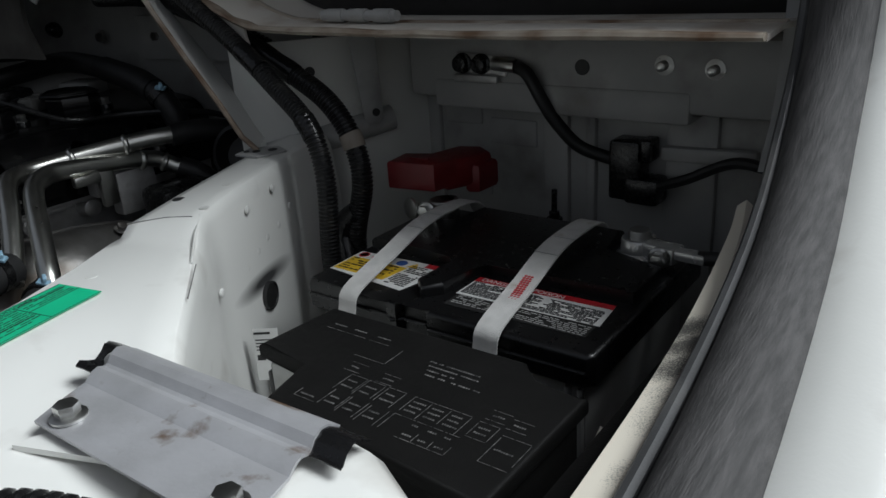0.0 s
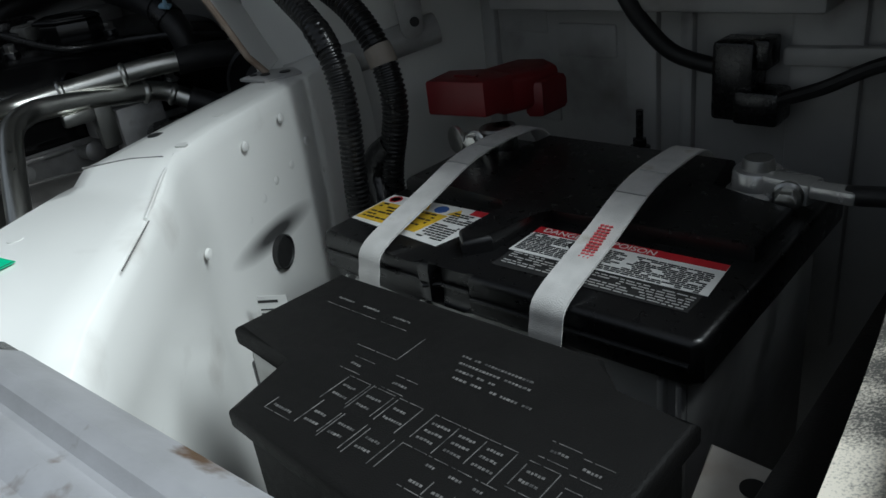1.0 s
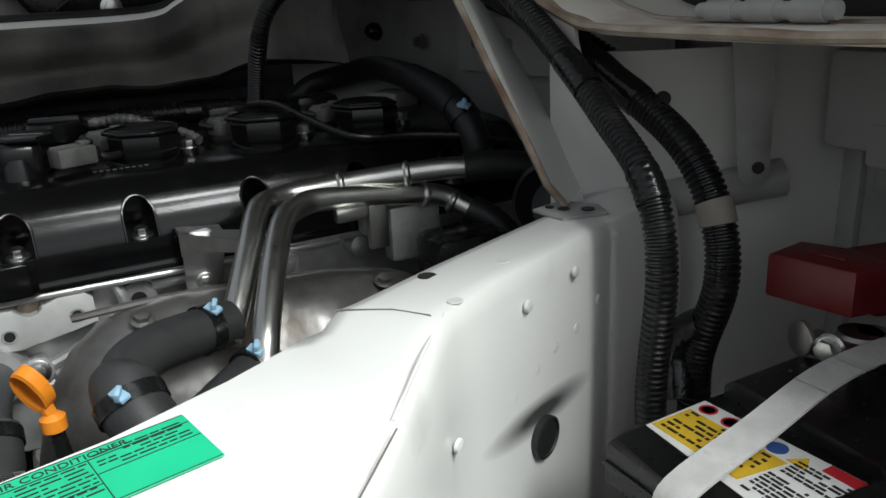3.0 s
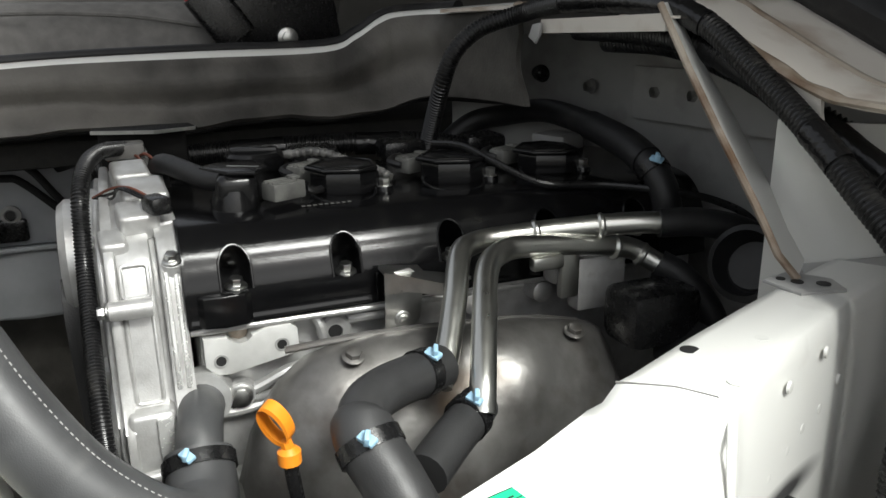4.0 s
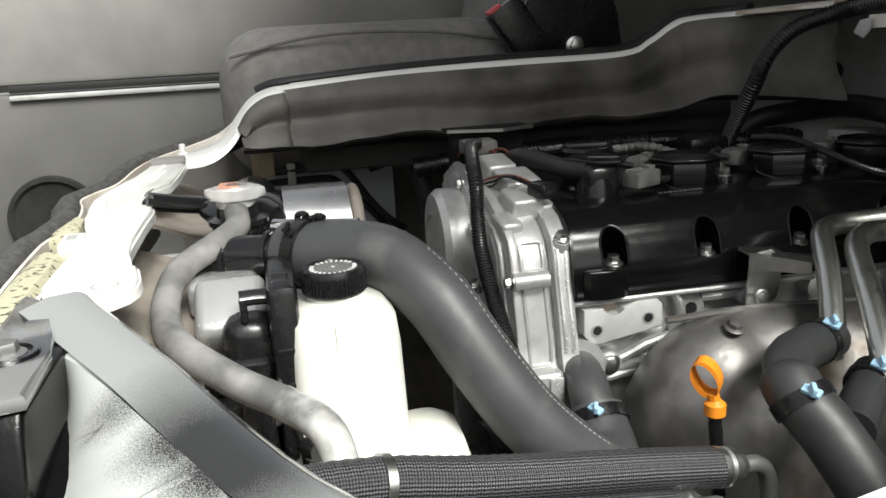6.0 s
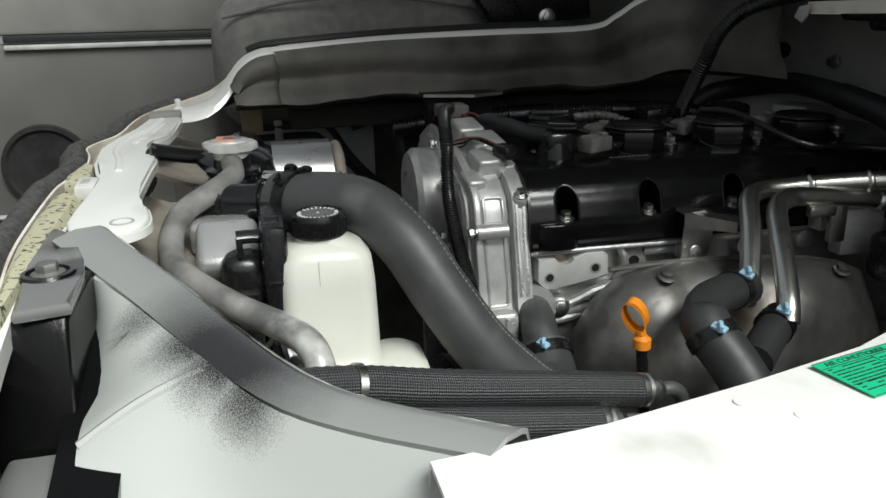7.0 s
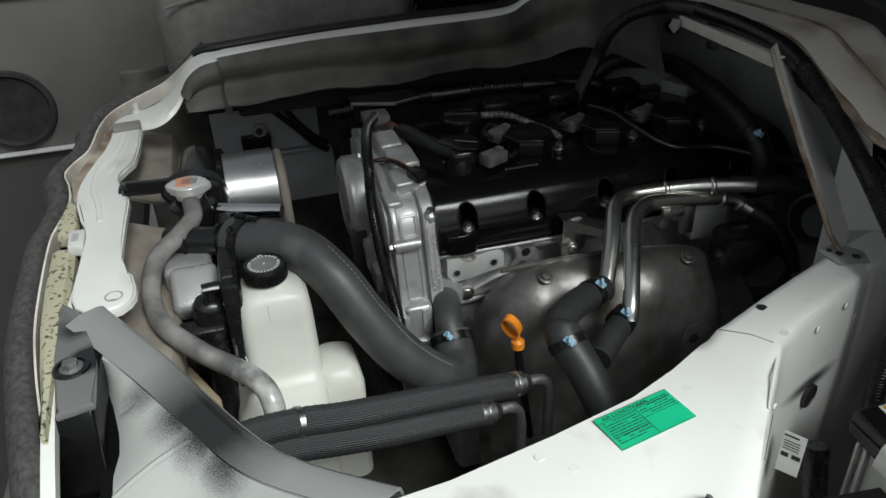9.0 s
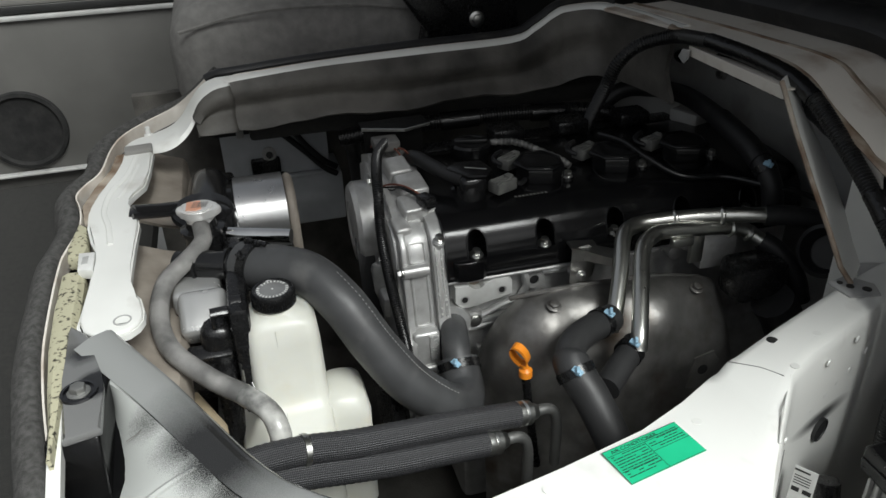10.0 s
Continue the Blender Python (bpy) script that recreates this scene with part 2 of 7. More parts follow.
def braid_mat():
    """Black woven sleeve: crossing diagonal threads round the hose."""
    m = mat("woven_sleeve", (0.03, 0.03, 0.032), 0.45, scale=60)
    nt = m.node_tree
    p = nt.nodes["Principled BSDF"]
    uv = nt.nodes.new("ShaderNodeUVMap")
    uv.uv_map = "UVMap"
    sep = nt.nodes.new("ShaderNodeSeparateXYZ")
    nt.links.new(uv.outputs[0], sep.inputs[0])

    def calc(op, a, b=0.0, c=0.0):
        n = nt.nodes.new("ShaderNodeMath")
        n.operation = op
        for k, v in enumerate((a, b, c)):
            if isinstance(v, float):
                n.inputs[k].default_value = v
            else:
                nt.links.new(v, n.inputs[k])
        return n.outputs[0]
    u = calc("MULTIPLY", sep.outputs[0], 2 * math.pi * 20)
    v = calc("MULTIPLY", sep.outputs[1], 2 * math.pi * 26)
    w = calc("MULTIPLY", calc("SINE", calc("ADD", u, v)), calc("SINE", calc("SUBTRACT", u, v)))
    ramp = nt.nodes.new("ShaderNodeValToRGB")
    ramp.color_ramp.elements[0].position, ramp.color_ramp.elements[1].position = 0.25, 0.8
    ramp.color_ramp.elements[0].color, ramp.color_ramp.elements[1].color = (0.004, 0.004, 0.004, 1), (0.065, 0.065, 0.07, 1)
    nt.links.new(calc("MULTIPLY_ADD", w, 0.5, 0.5), ramp.inputs[0])
    nt.links.new(ramp.outputs[0], p.inputs["Base Color"])
    b = nt.nodes.new("ShaderNodeBump")
    b.inputs["Strength"].default_value, b.inputs["Distance"].default_value = 0.5, 0.001
    nt.links.new(w, b.inputs["Height"])
    nt.links.new(b.outputs[0], p.inputs["Normal"])
    return m


SPRAY = spray_mat("oversprayed_white", [(-0.105, -0.578, 0.963, 0.0, 0.046), (-0.080, -0.562, 0.960, 0.0, 0.050), (-0.055, -0.543, 0.958, 0.0, 0.045), (-0.14, -0.603, 0.969, 0.0, 0.034), (-0.17, -0.618, 0.976, 0.0, 0.02), (0.09, -0.56, 0.85, 0.05, 0.13)], 0.8, 0.4, (0.42, 0.43, 0.415), (0.02, 0.02, 0.02), rough=0.06)
PLATEM = spray_mat("oversprayed_plate", [(-0.21, -0.665, 1.0, 0.0, 0.03), (-0.165, -0.648, 1.0, 0.01, 0.028), (-0.10, -0.65, 0.98, 0.0, 0.02)], 0.3, 1.1, (0.15, 0.15, 0.148), (0.008, 0.008, 0.008), 0.10)
RIDGEM = spray_mat("oversprayed_ridge", [(-0.09, -0.556, 0.965, 0.0, 0.12)], 0.25, 0.2, (0.24, 0.245, 0.24), (0.02, 0.02, 0.02), 0.10)
SILLM = spray_mat("worn_sill_paint", [(0.358, -0.087, 0.98, 0.004, 0.02), (0.366, -0.105, 0.978, 0.003, 0.022), (0.370, -0.128, 0.977, 0.005, 0.024), (0.374, -0.146, 0.977, 0.004, 0.024), (0.372, -0.162, 0.977, 0.0, 0.02), (0.366, -0.05, 0.98, 0.003, 0.018), (0.378, -0.20, 0.975, 0.0, 0.016), (0.376, -0.25, 0.975, 0.0, 0.014)], 1.2, 1.6, (0.82, 0.76, 0.65), (0.10, 0.097, 0.09), 0.4)
MEMBERM = spray_mat("white_paint_with_overspray", [(-0.057, 0.002, 0.884, 0.0, 0.0165)], 0.03, 0.05, (0.76, 0.76, 0.73), (0.06, 0.06, 0.06), 0.35, (0.1, 0.22, 1.0))


def streaked(m, stretch):
    """Stretches a surface's grain along one axis."""
    nt = m.node_tree
    for n in [n for n in nt.nodes if n.bl_idname == "ShaderNodeTexNoise"]:
        mp = nt.nodes.new("ShaderNodeMapping")
        mp.inputs["Scale"].default_value = stretch
        nt.links.new(n.inputs["Vector"].links[0].from_socket, mp.inputs["Vector"])
        nt.links.new(mp.outputs[0], n.inputs["Vector"])
    return m


streaked(FELT, (1.0, 0.12, 0.12))
# grime, dust and scuffs
stained(WHITE, (0.47, 0.44, 0.40), 13, 0.60, 0.80)
stained(MEMBERM, (0.50, 0.48, 0.45), 15, 0.60, 0.82)
stained(PRIMER, (0.20, 0.19, 0.18), 12, 0.56, 0.75)
stained(RUBBER, (0.038, 0.036, 0.033), 26, 0.56, 0.78)
stained(PLASTIC, (0.026, 0.025, 0.023), 38, 0.62, 0.8)
stained(COVER, (0.012, 0.012, 0.011), 60, 0.60, 0.75)
stained(CONDUIT, (0.030, 0.029, 0.027), 45, 0.56, 0.75)
stained(GREYRUB, (0.11, 0.108, 0.105), 20, 0.55, 0.8)
stained(ALU, (0.24, 0.22, 0.195), 30, 0.66, 0.82)
stained(TANK, (0.62, 0.58, 0.47), 16, 0.58, 0.8)
stained(CASE, (0.25, 0.24, 0.22), 22, 0.55, 0.75)
BRAID = braid_mat()
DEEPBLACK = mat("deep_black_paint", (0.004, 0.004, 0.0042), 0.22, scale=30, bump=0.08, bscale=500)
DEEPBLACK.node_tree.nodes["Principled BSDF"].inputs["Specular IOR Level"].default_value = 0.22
COVER.node_tree.nodes["Principled BSDF"].inputs["Specular IOR Level"].default_value = 0.36
COILM.node_tree.nodes["Principled BSDF"].inputs["Specular IOR Level"].default_value = 0.4


# ---- building helpers ----
def root(name, at, label, category, group="", kind=""):
    ob = new(name)
    ob.location = at
    ob.empty_display_size = 0.02
    return tagged(ob, label, category, group, kind)


def origin_of(ob):
    v = Vector((0, 0, 0))
    while ob:
        v += ob.location
        ob = ob.parent
    return v


def part(name, bm, material, parent=None, label="", angle=35):
    """Links a bmesh, built in world metres, as one mesh object under a thing or part."""
    off = origin_of(parent)
    bmesh.ops.recalc_face_normals(bm, faces=bm.faces)
    for v in bm.verts:
        v.co -= off
    me = bpy.data.meshes.new(name)
    bm.to_mesh(me)
    bm.free()
    me.shade_smooth()
    me.set_sharp_from_angle(angle=radians(angle))
    me.materials.append(material)
    ob = new(name, me)
    ob.parent = parent
    return tagged(ob, label)


def thing(name, bm, material, label, category, group="", kind="", angle=35):
    return tagged(part(name, bm, material, None, "", angle), label, category, group, kind)


def box(bm, c, s, bevel=0.0, turn=(0, 0, 0), seg=2):
    m = pose(*c, *turn) @ Matrix.Diagonal((*s, 1))
    vs = bmesh.ops.create_cube(bm, size=1, matrix=m)["verts"]
    if bevel:
        es = list({e for v in vs for e in v.link_edges})
        bmesh.ops.bevel(bm, geom=es, offset=bevel, segments=seg, profile=0.5, affect="EDGES")
    return bm


def prism(bm, poly, z0, z1, bevel=0.0, m=None, seg=2):
    """A polygon of (x, y) pulled from z0 to z1; m places it."""
    m = m or Matrix()
    a = [bm.verts.new(m @ Vector((x, y, z0))) for x, y in poly]
    b = [bm.verts.new(m @ Vector((x, y, z1))) for x, y in poly]
    n = len(poly)
    fs = [bm.faces.new(a[::-1]), bm.faces.new(b)]
    fs += [bm.faces.new((a[i], a[(i + 1) % n], b[(i + 1) % n], b[i])) for i in range(n)]
    if bevel:
        es = list({e for f in fs[:2] for e in f.edges})
        bmesh.ops.bevel(bm, geom=es, offset=bevel, segments=seg, profile=0.5, affect="EDGES")
    return bm


def smooth_line(pts, n=6):
    """Points on a smooth curve (Catmull-Rom) through pts."""
    P = [Vector(p) for p in pts]
    P = [2 * P[0] - P[1]] + P + [2 * P[-1] - P[-2]]
    out = []
    for i in range(1, len(P) - 2):
        for k in range(n):
            t = k / n
            a, b, c, d = P[i - 1], P[i], P[i + 1], P[i + 2]
            out.append(0.5 * (2 * b + (c - a) * t + (2 * a - 5 * b + 4 * c - d) * t * t + (3 * b - a - 3 * c + d) * t ** 3))
    out.append(P[-2])
    return out


def resample(line, step):
    out, carry = [line[0]], 0.0
    for a, b in zip(line, line[1:]):
        L = (b - a).length
        d = step - carry
        while d <= L:
            out.append(a.lerp(b, d / L))
            d += step
        carry = L - (d - step)
    if (out[-1] - line[-1]).length > step * 0.3:
        out.append(line[-1])
    return out


def sweep(bm, line, radius, sides=14, squash=1.0, caps=True):
    """A tube along line; radius is a number or a function of the index."""
    rings = []
    up = Vector((0.13, 0.21, 0.97))
    for i, p in enumerate(line):
        d = (line[min(i + 1, len(line) - 1)] - line[max(i - 1, 0)]).normalized()
        u = (up - d * up.dot(d)).normalized()
        up = u
        w = d.cross(u)
        r = radius(i) if callable(radius) else radius
        rings.append([bm.verts.new(p + (u * math.cos(a) * squash + w * math.sin(a)) * r) for a in (2 * math.pi * k / sides for k in range(sides))])
    layer = bm.loops.layers.uv.get("UVMap") or bm.loops.layers.uv.new("UVMap")
    run = 0.0
    for i, (a, b) in enumerate(zip(rings, rings[1:])):
        step = (line[i + 1] - line[i]).length / 0.085
        for k in range(sides):
            f = bm.faces.new((a[k], a[(k + 1) % sides], b[(k + 1) % sides], b[k]))
            for lp, q in zip(f.loops, ((k, run), (k + 1, run), (k + 1, run + step), (k, run + step))):
                lp[layer].uv = (q[0] / sides, q[1])
        run += step
    if caps:
        bm.faces.new(rings[0][::-1])
        bm.faces.new(rings[-1])
    return bm


def tube(pts, radius, sides=14, n=8, bm=None, squash=1.0):
    return sweep(bm or bmesh.new(), smooth_line(pts, n), radius, sides, squash)


def corrugated(pts, radius, pitch=0.0045, sides=14, depth=0.0016):
    line = resample(smooth_line(pts, 10), pitch / 4)
    return sweep(bmesh.new(), line, lambda i: radius - (depth if i % 4 in (0, 1) else 0), sides)


def lathe(bm, profile, m, sides=24):
    """Turns (radius, height) pairs about the z axis of m."""
    rings = [[bm.verts.new(m @ Vector((r * math.cos(a), r * math.sin(a), h))) for a in (2 * math.pi * k / sides for k in range(sides))] for r, h in profile]
    for a, b in zip(rings, rings[1:]):
        for k in range(sides):
            bm.faces.new((a[k], a[(k + 1) % sides], b[(k + 1) % sides], b[k]))
    bm.faces.new(rings[0][::-1])
    bm.faces.new(rings[-1])
    return bm


def axis(p, d):
    """A placing whose z axis points along d, at p."""
    return Matrix.Translation(p) @ Vector(d).to_track_quat("Z", "Y").to_matrix().to_4x4()


def hexbolt(bm, p, d, r=0.006, h=0.005):
    """A flanged hex bolt head standing on p towards d."""
    m = axis(p, d)
    lathe(bm, [(r * 1.45, 0), (r * 1.45, h * 0.2), (r * 1.2, h * 0.35)], m, 18)
    prism(bm, [(r * math.cos(k * math.pi / 3), r * math.sin(k * math.pi / 3)) for k in range(6)], h * 0.3, h * 1.2, r * 0.08, m)
    return bm


def strip(bm, line, width_dir, width, thick_dir, thick):
    """A flat band along line, width across, with thickness."""
    rows = []
    W, T = Vector(width_dir), Vector(thick_dir)
    for i, p in enumerate(line):
        w = W[i] if isinstance(width_dir, list) and isinstance(width_dir[0], Vector) else W
        rows.append([bm.verts.new(p + w * (a * width / 2) + T * (b * thick / 2)) for a, b in ((-1, -1), (1, -1), (1, 1), (-1, 1))])
    for a, b in zip(rows, rows[1:]):
        for k in range(4):
            bm.faces.new((a[k], a[(k + 1) % 4], b[(k + 1) % 4], b[k]))
    bm.faces.new(rows[0][::-1])
    bm.faces.new(rows[-1])
    return bm


def sheet(bm, grid, thick=0.002):
    """A sheet of given thickness through a grid (rows of points); the back lies against its normal."""
    g = [[Vector(p) for p in r] for r in grid]
    R, C = len(g), len(g[0])

    def nrm(i, j):
        a = g[min(i + 1, R - 1)][j] - g[max(i - 1, 0)][j]
        b = g[i][min(j + 1, C - 1)] - g[i][max(j - 1, 0)]
        return a.cross(b).normalized()
    top = [[bm.verts.new(g[i][j]) for j in range(C)] for i in range(R)]
    low = [[bm.verts.new(g[i][j] - nrm(i, j) * thick) for j in range(C)] for i in range(R)]
    for i in range(R - 1):
        for j in range(C - 1):
            bm.faces.new((top[i][j], top[i + 1][j], top[i + 1][j + 1], top[i][j + 1]))
            bm.faces.new((low[i][j], low[i][j + 1], low[i + 1][j + 1], low[i + 1][j]))
    edge = [(i, 0) for i in range(R)] + [(R - 1, j) for j in range(1, C)] + [(i, C - 1) for i in range(R - 2, -1, -1)] + [(0, j) for j in range(C - 2, 0, -1)]
    for (a, b), (c, d) in zip(edge, edge[1:] + edge[:1]):
        bm.faces.new((top[a][b], top[c][d], low[c][d], low[a][b]))
    return bm


B = bmesh.new
XZ = Matrix(((1, 0, 0, 0), (0, 0, 1, 0), (0, 1, 0, 0), (0, 0, 0, 1)))
YZ = Matrix(((0, 0, 1, 0), (1, 0, 0, 0), (0, 1, 0, 0), (0, 0, 0, 1)))


def disc(c, d, r, h=0.0006, sides=20, bm=None):
    return lathe(bm or B(), [(r, 0), (r, h), (r * 0.6, h)], axis(c, d), sides)


# ---- setting: ground, van shell, engine bay ----
thing("ground", box(B(), (0, 0, -0.05), (60, 60, 0.1)), GROUND, "grey asphalt ground under the van", "ground", kind="structure")
# unseen roof and partition bound the light; the roof's front edge sets its reach
thing("roof", box(B(), (-0.5, 0.50, 1.98), (1.9, 1.74, 0.05)), TRIMGREY, "unseen grey cab roof, cut short in front for light", "ceiling", kind="structure")
thing("wall_rear", box(B(), (-0.45, 1.35, 1.35), (1.95, 0.05, 1.3)), TRIMGREY, "unseen grey partition closing the cab behind", "wall", kind="structure")
df = root("door_far", (-1.4, -0.4, 0.7), "dark grey far door with a pale strip for the ledge highlight and speaker", "door", kind="structure")
part("lower_trim", box(B(), (-1.42, 0.0, 0.88), (0.05, 2.6, 0.39), 0.01), TRIMDARK, df, "dark grey lower door trim")
part("upper_trim", box(B(), (-1.42, 0.0, 1.225), (0.05, 2.6, 0.27), 0.01), TRIMGREY, df, "grey upper door trim")
# pale and black strips paint the ledge's highlight and the shadow over it
part("ledge_highlight", box(B(), (-1.393, -0.2, 1.068), (0.014, 1.6, 0.010), 0.003), CASE, df, "pale strip for the ledge highlight")
part("groove", box(B(), (-1.394, -0.2, 1.084), (0.006, 1.6, 0.014), 0.002), INK, df, "dark strip drawn as the groove shadow")
bm = B()
lathe(bm, [(0.088, 0.0), (0.086, 0.010), (0.078, 0.012), (0.072, 0.006), (0.02, 0.004)], axis((-1.395, -0.96, 0.83), (1, 0, 0)), 40)
part("speaker", bm, PADM, df, "round black speaker grille")
part("sill_line", box(B(), (-1.385, -0.9, 0.733), (0.02, 0.6, 0.006), 0.002), CASE, df, "pale sill line")
thing("window_pillar_far", box(B(), (-1.42, 0.75, 1.65), (0.05, 1.1, 0.62), 0.01), TRIMGREY, "grey far body pillar", "pillar", kind="structure")
# side wall added to keep the sun off the rear bay
thing("body_side_rear", box(B(), (0.43, 0.86, 1.0), (0.04, 1.14, 1.96), 0.01), WHITE, "white van side behind the open door, added to shade the rear bay", "panel", kind="structure")
# out of view; made tall to hold low front light off the bulkhead
thing("dashboard", box(B(), (-0.6, -1.35, 1.08), (1.6, 0.25, 0.96), 0.05), TRIMGREY, "unseen grey dashboard, raised to block light from the front", "dashboard", kind="structure")
thing("floor", box(B(), (-0.55, -0.955, 0.68), (1.8, 0.50, 0.04)), CARPET, "dark carpeted cab floor", "floor", kind="structure")
thing("floor_far", box(B(), (-1.06, 0.28, 1.0), (0.66, 1.54, 0.03), 0.006), CARPET, "dark carpeted floor beyond the engine bay", "floor", kind="structure")
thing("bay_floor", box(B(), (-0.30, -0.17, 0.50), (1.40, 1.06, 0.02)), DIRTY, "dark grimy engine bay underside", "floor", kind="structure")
thing("deck_rear", box(B(), (-0.4, 0.84, 0.98), (1.7, 0.96, 0.14)), CARPET, "dark carpeted deck behind the bay", "floor", kind="structure")

# rear bulkhead: grey wall with swages, box rail on top
bm = B()
box(bm, (0.12, 0.318, 0.80), (0.52, 0.016, 0.56))
bulk = thing("wall_bulkhead", bm, PRIMER, "grey painted rear bulkhead of the battery well", "wall", kind="structure")
for x, w in ((-0.085, 0.018), (0.075, 0.03), (0.115, 0.012), (0.22, 0.05)):
    part("swage", box(B(), (x, 0.309, 0.86), (w, 0.012, 0.3), 0.004), PRIMER, bulk)
for x, z, w, h in ((-0.045, 0.985, 0.05, 0.05), (0.02, 0.955, 0.06, 0.03), (-0.03, 0.90, 0.04, 0.045)):
    part("pressed_panel", box(B(), (x, 0.3105, z), (w, 0.006, h), 0.003), PRIMER, bulk)
part("pressed_edge", tube([(-0.13, 0.309, 1.054), (-0.099, 0.309, 1.053), (-0.091, 0.309, 1.044), (-0.09, 0.309, 1.021), (-0.114, 0.309, 1.015), (-0.122, 0.309, 1.007), (-0.111, 0.309, 0.999), (-0.091, 0.309, 0.995), (-0.087, 0.309, 0.98), (-0.085, 0.309, 0.90), (-0.085, 0.309, 0.80)], 0.0028, 8), PRIMER, bulk, "pressed wavy edge")
bm = B()
box(bm, (0.1425, 0.290, 1.032), (0.455, 0.05, 0.068), 0.006)
box(bm, (0.09, 0.288, 1.004), (0.28, 0.05, 0.03), 0.004)
thing("bulkhead_rail", bm, PRIMER, "grey box rail along the bulkhead top", "rail", kind="structure")
for x, z in ((0.165, 1.037), (0.205, 1.042), (0.25, 1.04)):
    bm = B()
    if x < 0.2:
        lathe(bm, [(0.0075, 0), (0.0075, 0.0012), (0.004, 0.0012)], axis((x - 0.04, 0.2655, z), (0, -1, 0)), 20)
        thing("rail_hole", bm, INK, "round dark hole in the grey rail", "hole", kind="structure")
    else:
        lathe(bm, [(0.009, 0), (0.009, 0.002), (0.0045, 0.003), (0.0045, 0.012), (0.003, 0.013)], axis((x, 0.266, z), (0, -1, 0)), 18)
        thing("weld_stud", bm, ZINC, "zinc weld stud with black washer on the rail", "stud", "rail studs")
# bulkhead behind the engine, further left
bm = B()
sheet(bm, [[(x, y, z) for z in (0.62, 0.8, 0.95, 1.0, 1.09, 1.12)] for x, y in ((-0.73, 0.09), (-0.66, 0.15), (-0.56, 0.205), (-0.42, 0.235), (-0.3, 0.245), (-0.2, 0.25), (-0.135, 0.262), (-0.13, 0.325))], 0.006)
thing("wall_bulkhead_engine", bm, PRIMER, "grey painted bulkhead behind the engine", "wall", kind="structure", angle=50)
bm = B()
sheet(bm, [[(x, y - 0.004, z) for z in (1.032, 1.036, 1.084, 1.088)] for x, y in ((-0.5, 0.22), (-0.42, 0.233), (-0.3, 0.243), (-0.2, 0.248))], -0.008)
thing("reinforcement_plate", bm, PRIMER, "grey reinforcement plate with two studs", "plate", kind="structure")
for x, y in ((-0.466, 0.218), (-0.415, 0.226), (-0.56, 0.195)):
    thing("bulkhead_bolt", hexbolt(B(), (x, y, 1.062), (-0.1, -1, 0), 0.006, 0.008), ZINC, "small zinc bolt in the grey bulkhead", "bolt", "bulkhead bolts")
# diagonal corner plate behind the conduits, its rib and hanging flap
bm = B()
sheet(bm, [[(x, y, z) for z in (0.66, 0.8, 0.9, 0.98, 1.05, 1.07)] for x, y in ((-0.20, 0.115), (-0.155, 0.15), (-0.12, 0.2), (-0.098, 0.255), (-0.09, 0.318))], 0.005)
thing("corner_plate", bm, WHITE, "white corner plate behind the conduits", "panel", kind="structure", angle=50)
thing("corner_rib", tube([(-0.17, 0.125, 0.955), (-0.125, 0.185, 0.968), (-0.094, 0.24, 0.978)], 0.014, 12, squash=1.0), PRIMER, "grey pressed rib across the corner plate", "rib", kind="structure")
bm = B()
m = Matrix(((0.55, 0, 0.83, -0.123), (0.83, 0, -0.55, 0.19), (0, 1, 0, 0.98), (0, 0, 0, 1)))
prism(bm, [(0.012, 0.10), (0.0225, 0.002), (0.027, -0.0035), (0.039, -0.0035), (0.0435, 0.002), (0.043, 0.03), (0.041, 0.10)], 0.012, 0.015, 0.001, m)
flap = thing("mounting_flap", bm, PRIMER, "grey sheet flap with a bolt hole hanging from the rail", "bracket")
bm = B()
lathe(bm, [(0.0042, 0), (0.0042, 0.0015)], m @ Matrix.Translation((0.0352, 0.0095, 0.0149)), 16)
part("bolt_hole", bm, INK, flap, "dark bolt hole")
thing("plate_hole", disc((-0.1395, 0.1675, 1.037), (0.83, -0.55, 0), 0.0055, 0.0008), INK, "dark round hole in the corner plate", "hole", kind="structure")

# outer wall of the battery well, sill and door seal
thing("wall_outer", box(B(), (0.355, -0.1, 0.76), (0.03, 0.86, 0.40), 0.004), MATTE, "dark outer wall of the battery well", "wall", kind="structure")
bm = B()
inner = smooth_line([(0.37, -0.75, 0.968), (0.369, -0.4, 0.974), (0.364, -0.21, 0.979), (0.356, -0.09, 0.982), (0.342, 0.02, 0.986), (0.333, 0.07, 0.99)], 5)
sheet(bm, [[p + Vector((-0.006, 0, -0.05)), p, p + Vector((0.5 * w, 0, 0.002)), p + Vector((w, 0, 0.0)), p + Vector((w + 0.003, 0, -0.03))] for p, w in ((p, 0.005 + 0.024 * min(1, max(0, (0.07 - p.y) / 0.3))) for p in inner)], 0.003)
thing("door_sill", bm, SILLM, "dirty white door sill flange with scraped paint", "sill", kind="structure")
SEAL = [(0.415, -0.9, 0.972), (0.412, -0.5, 0.976), (0.404, -0.25, 0.984), (0.389, -0.06, 1.0), (0.375, 0.06, 1.04), (0.367, 0.13, 1.12), (0.363, 0.17, 1.35), (0.358, 0.2, 1.9)]
bm = B()
sweep(bm, smooth_line(SEAL, 6), lambda i: 0.015 + 0.005 * min(1, i / 26), 14)
door_seal = thing("door_seal", bm, FELT, "grey rubber door weatherstrip", "seal", kind="structure")
bm = B()
sweep(bm, [p + Vector((-0.021, -0.004, 0.002)) for p in smooth_line(SEAL, 6)], 0.0035, 8)
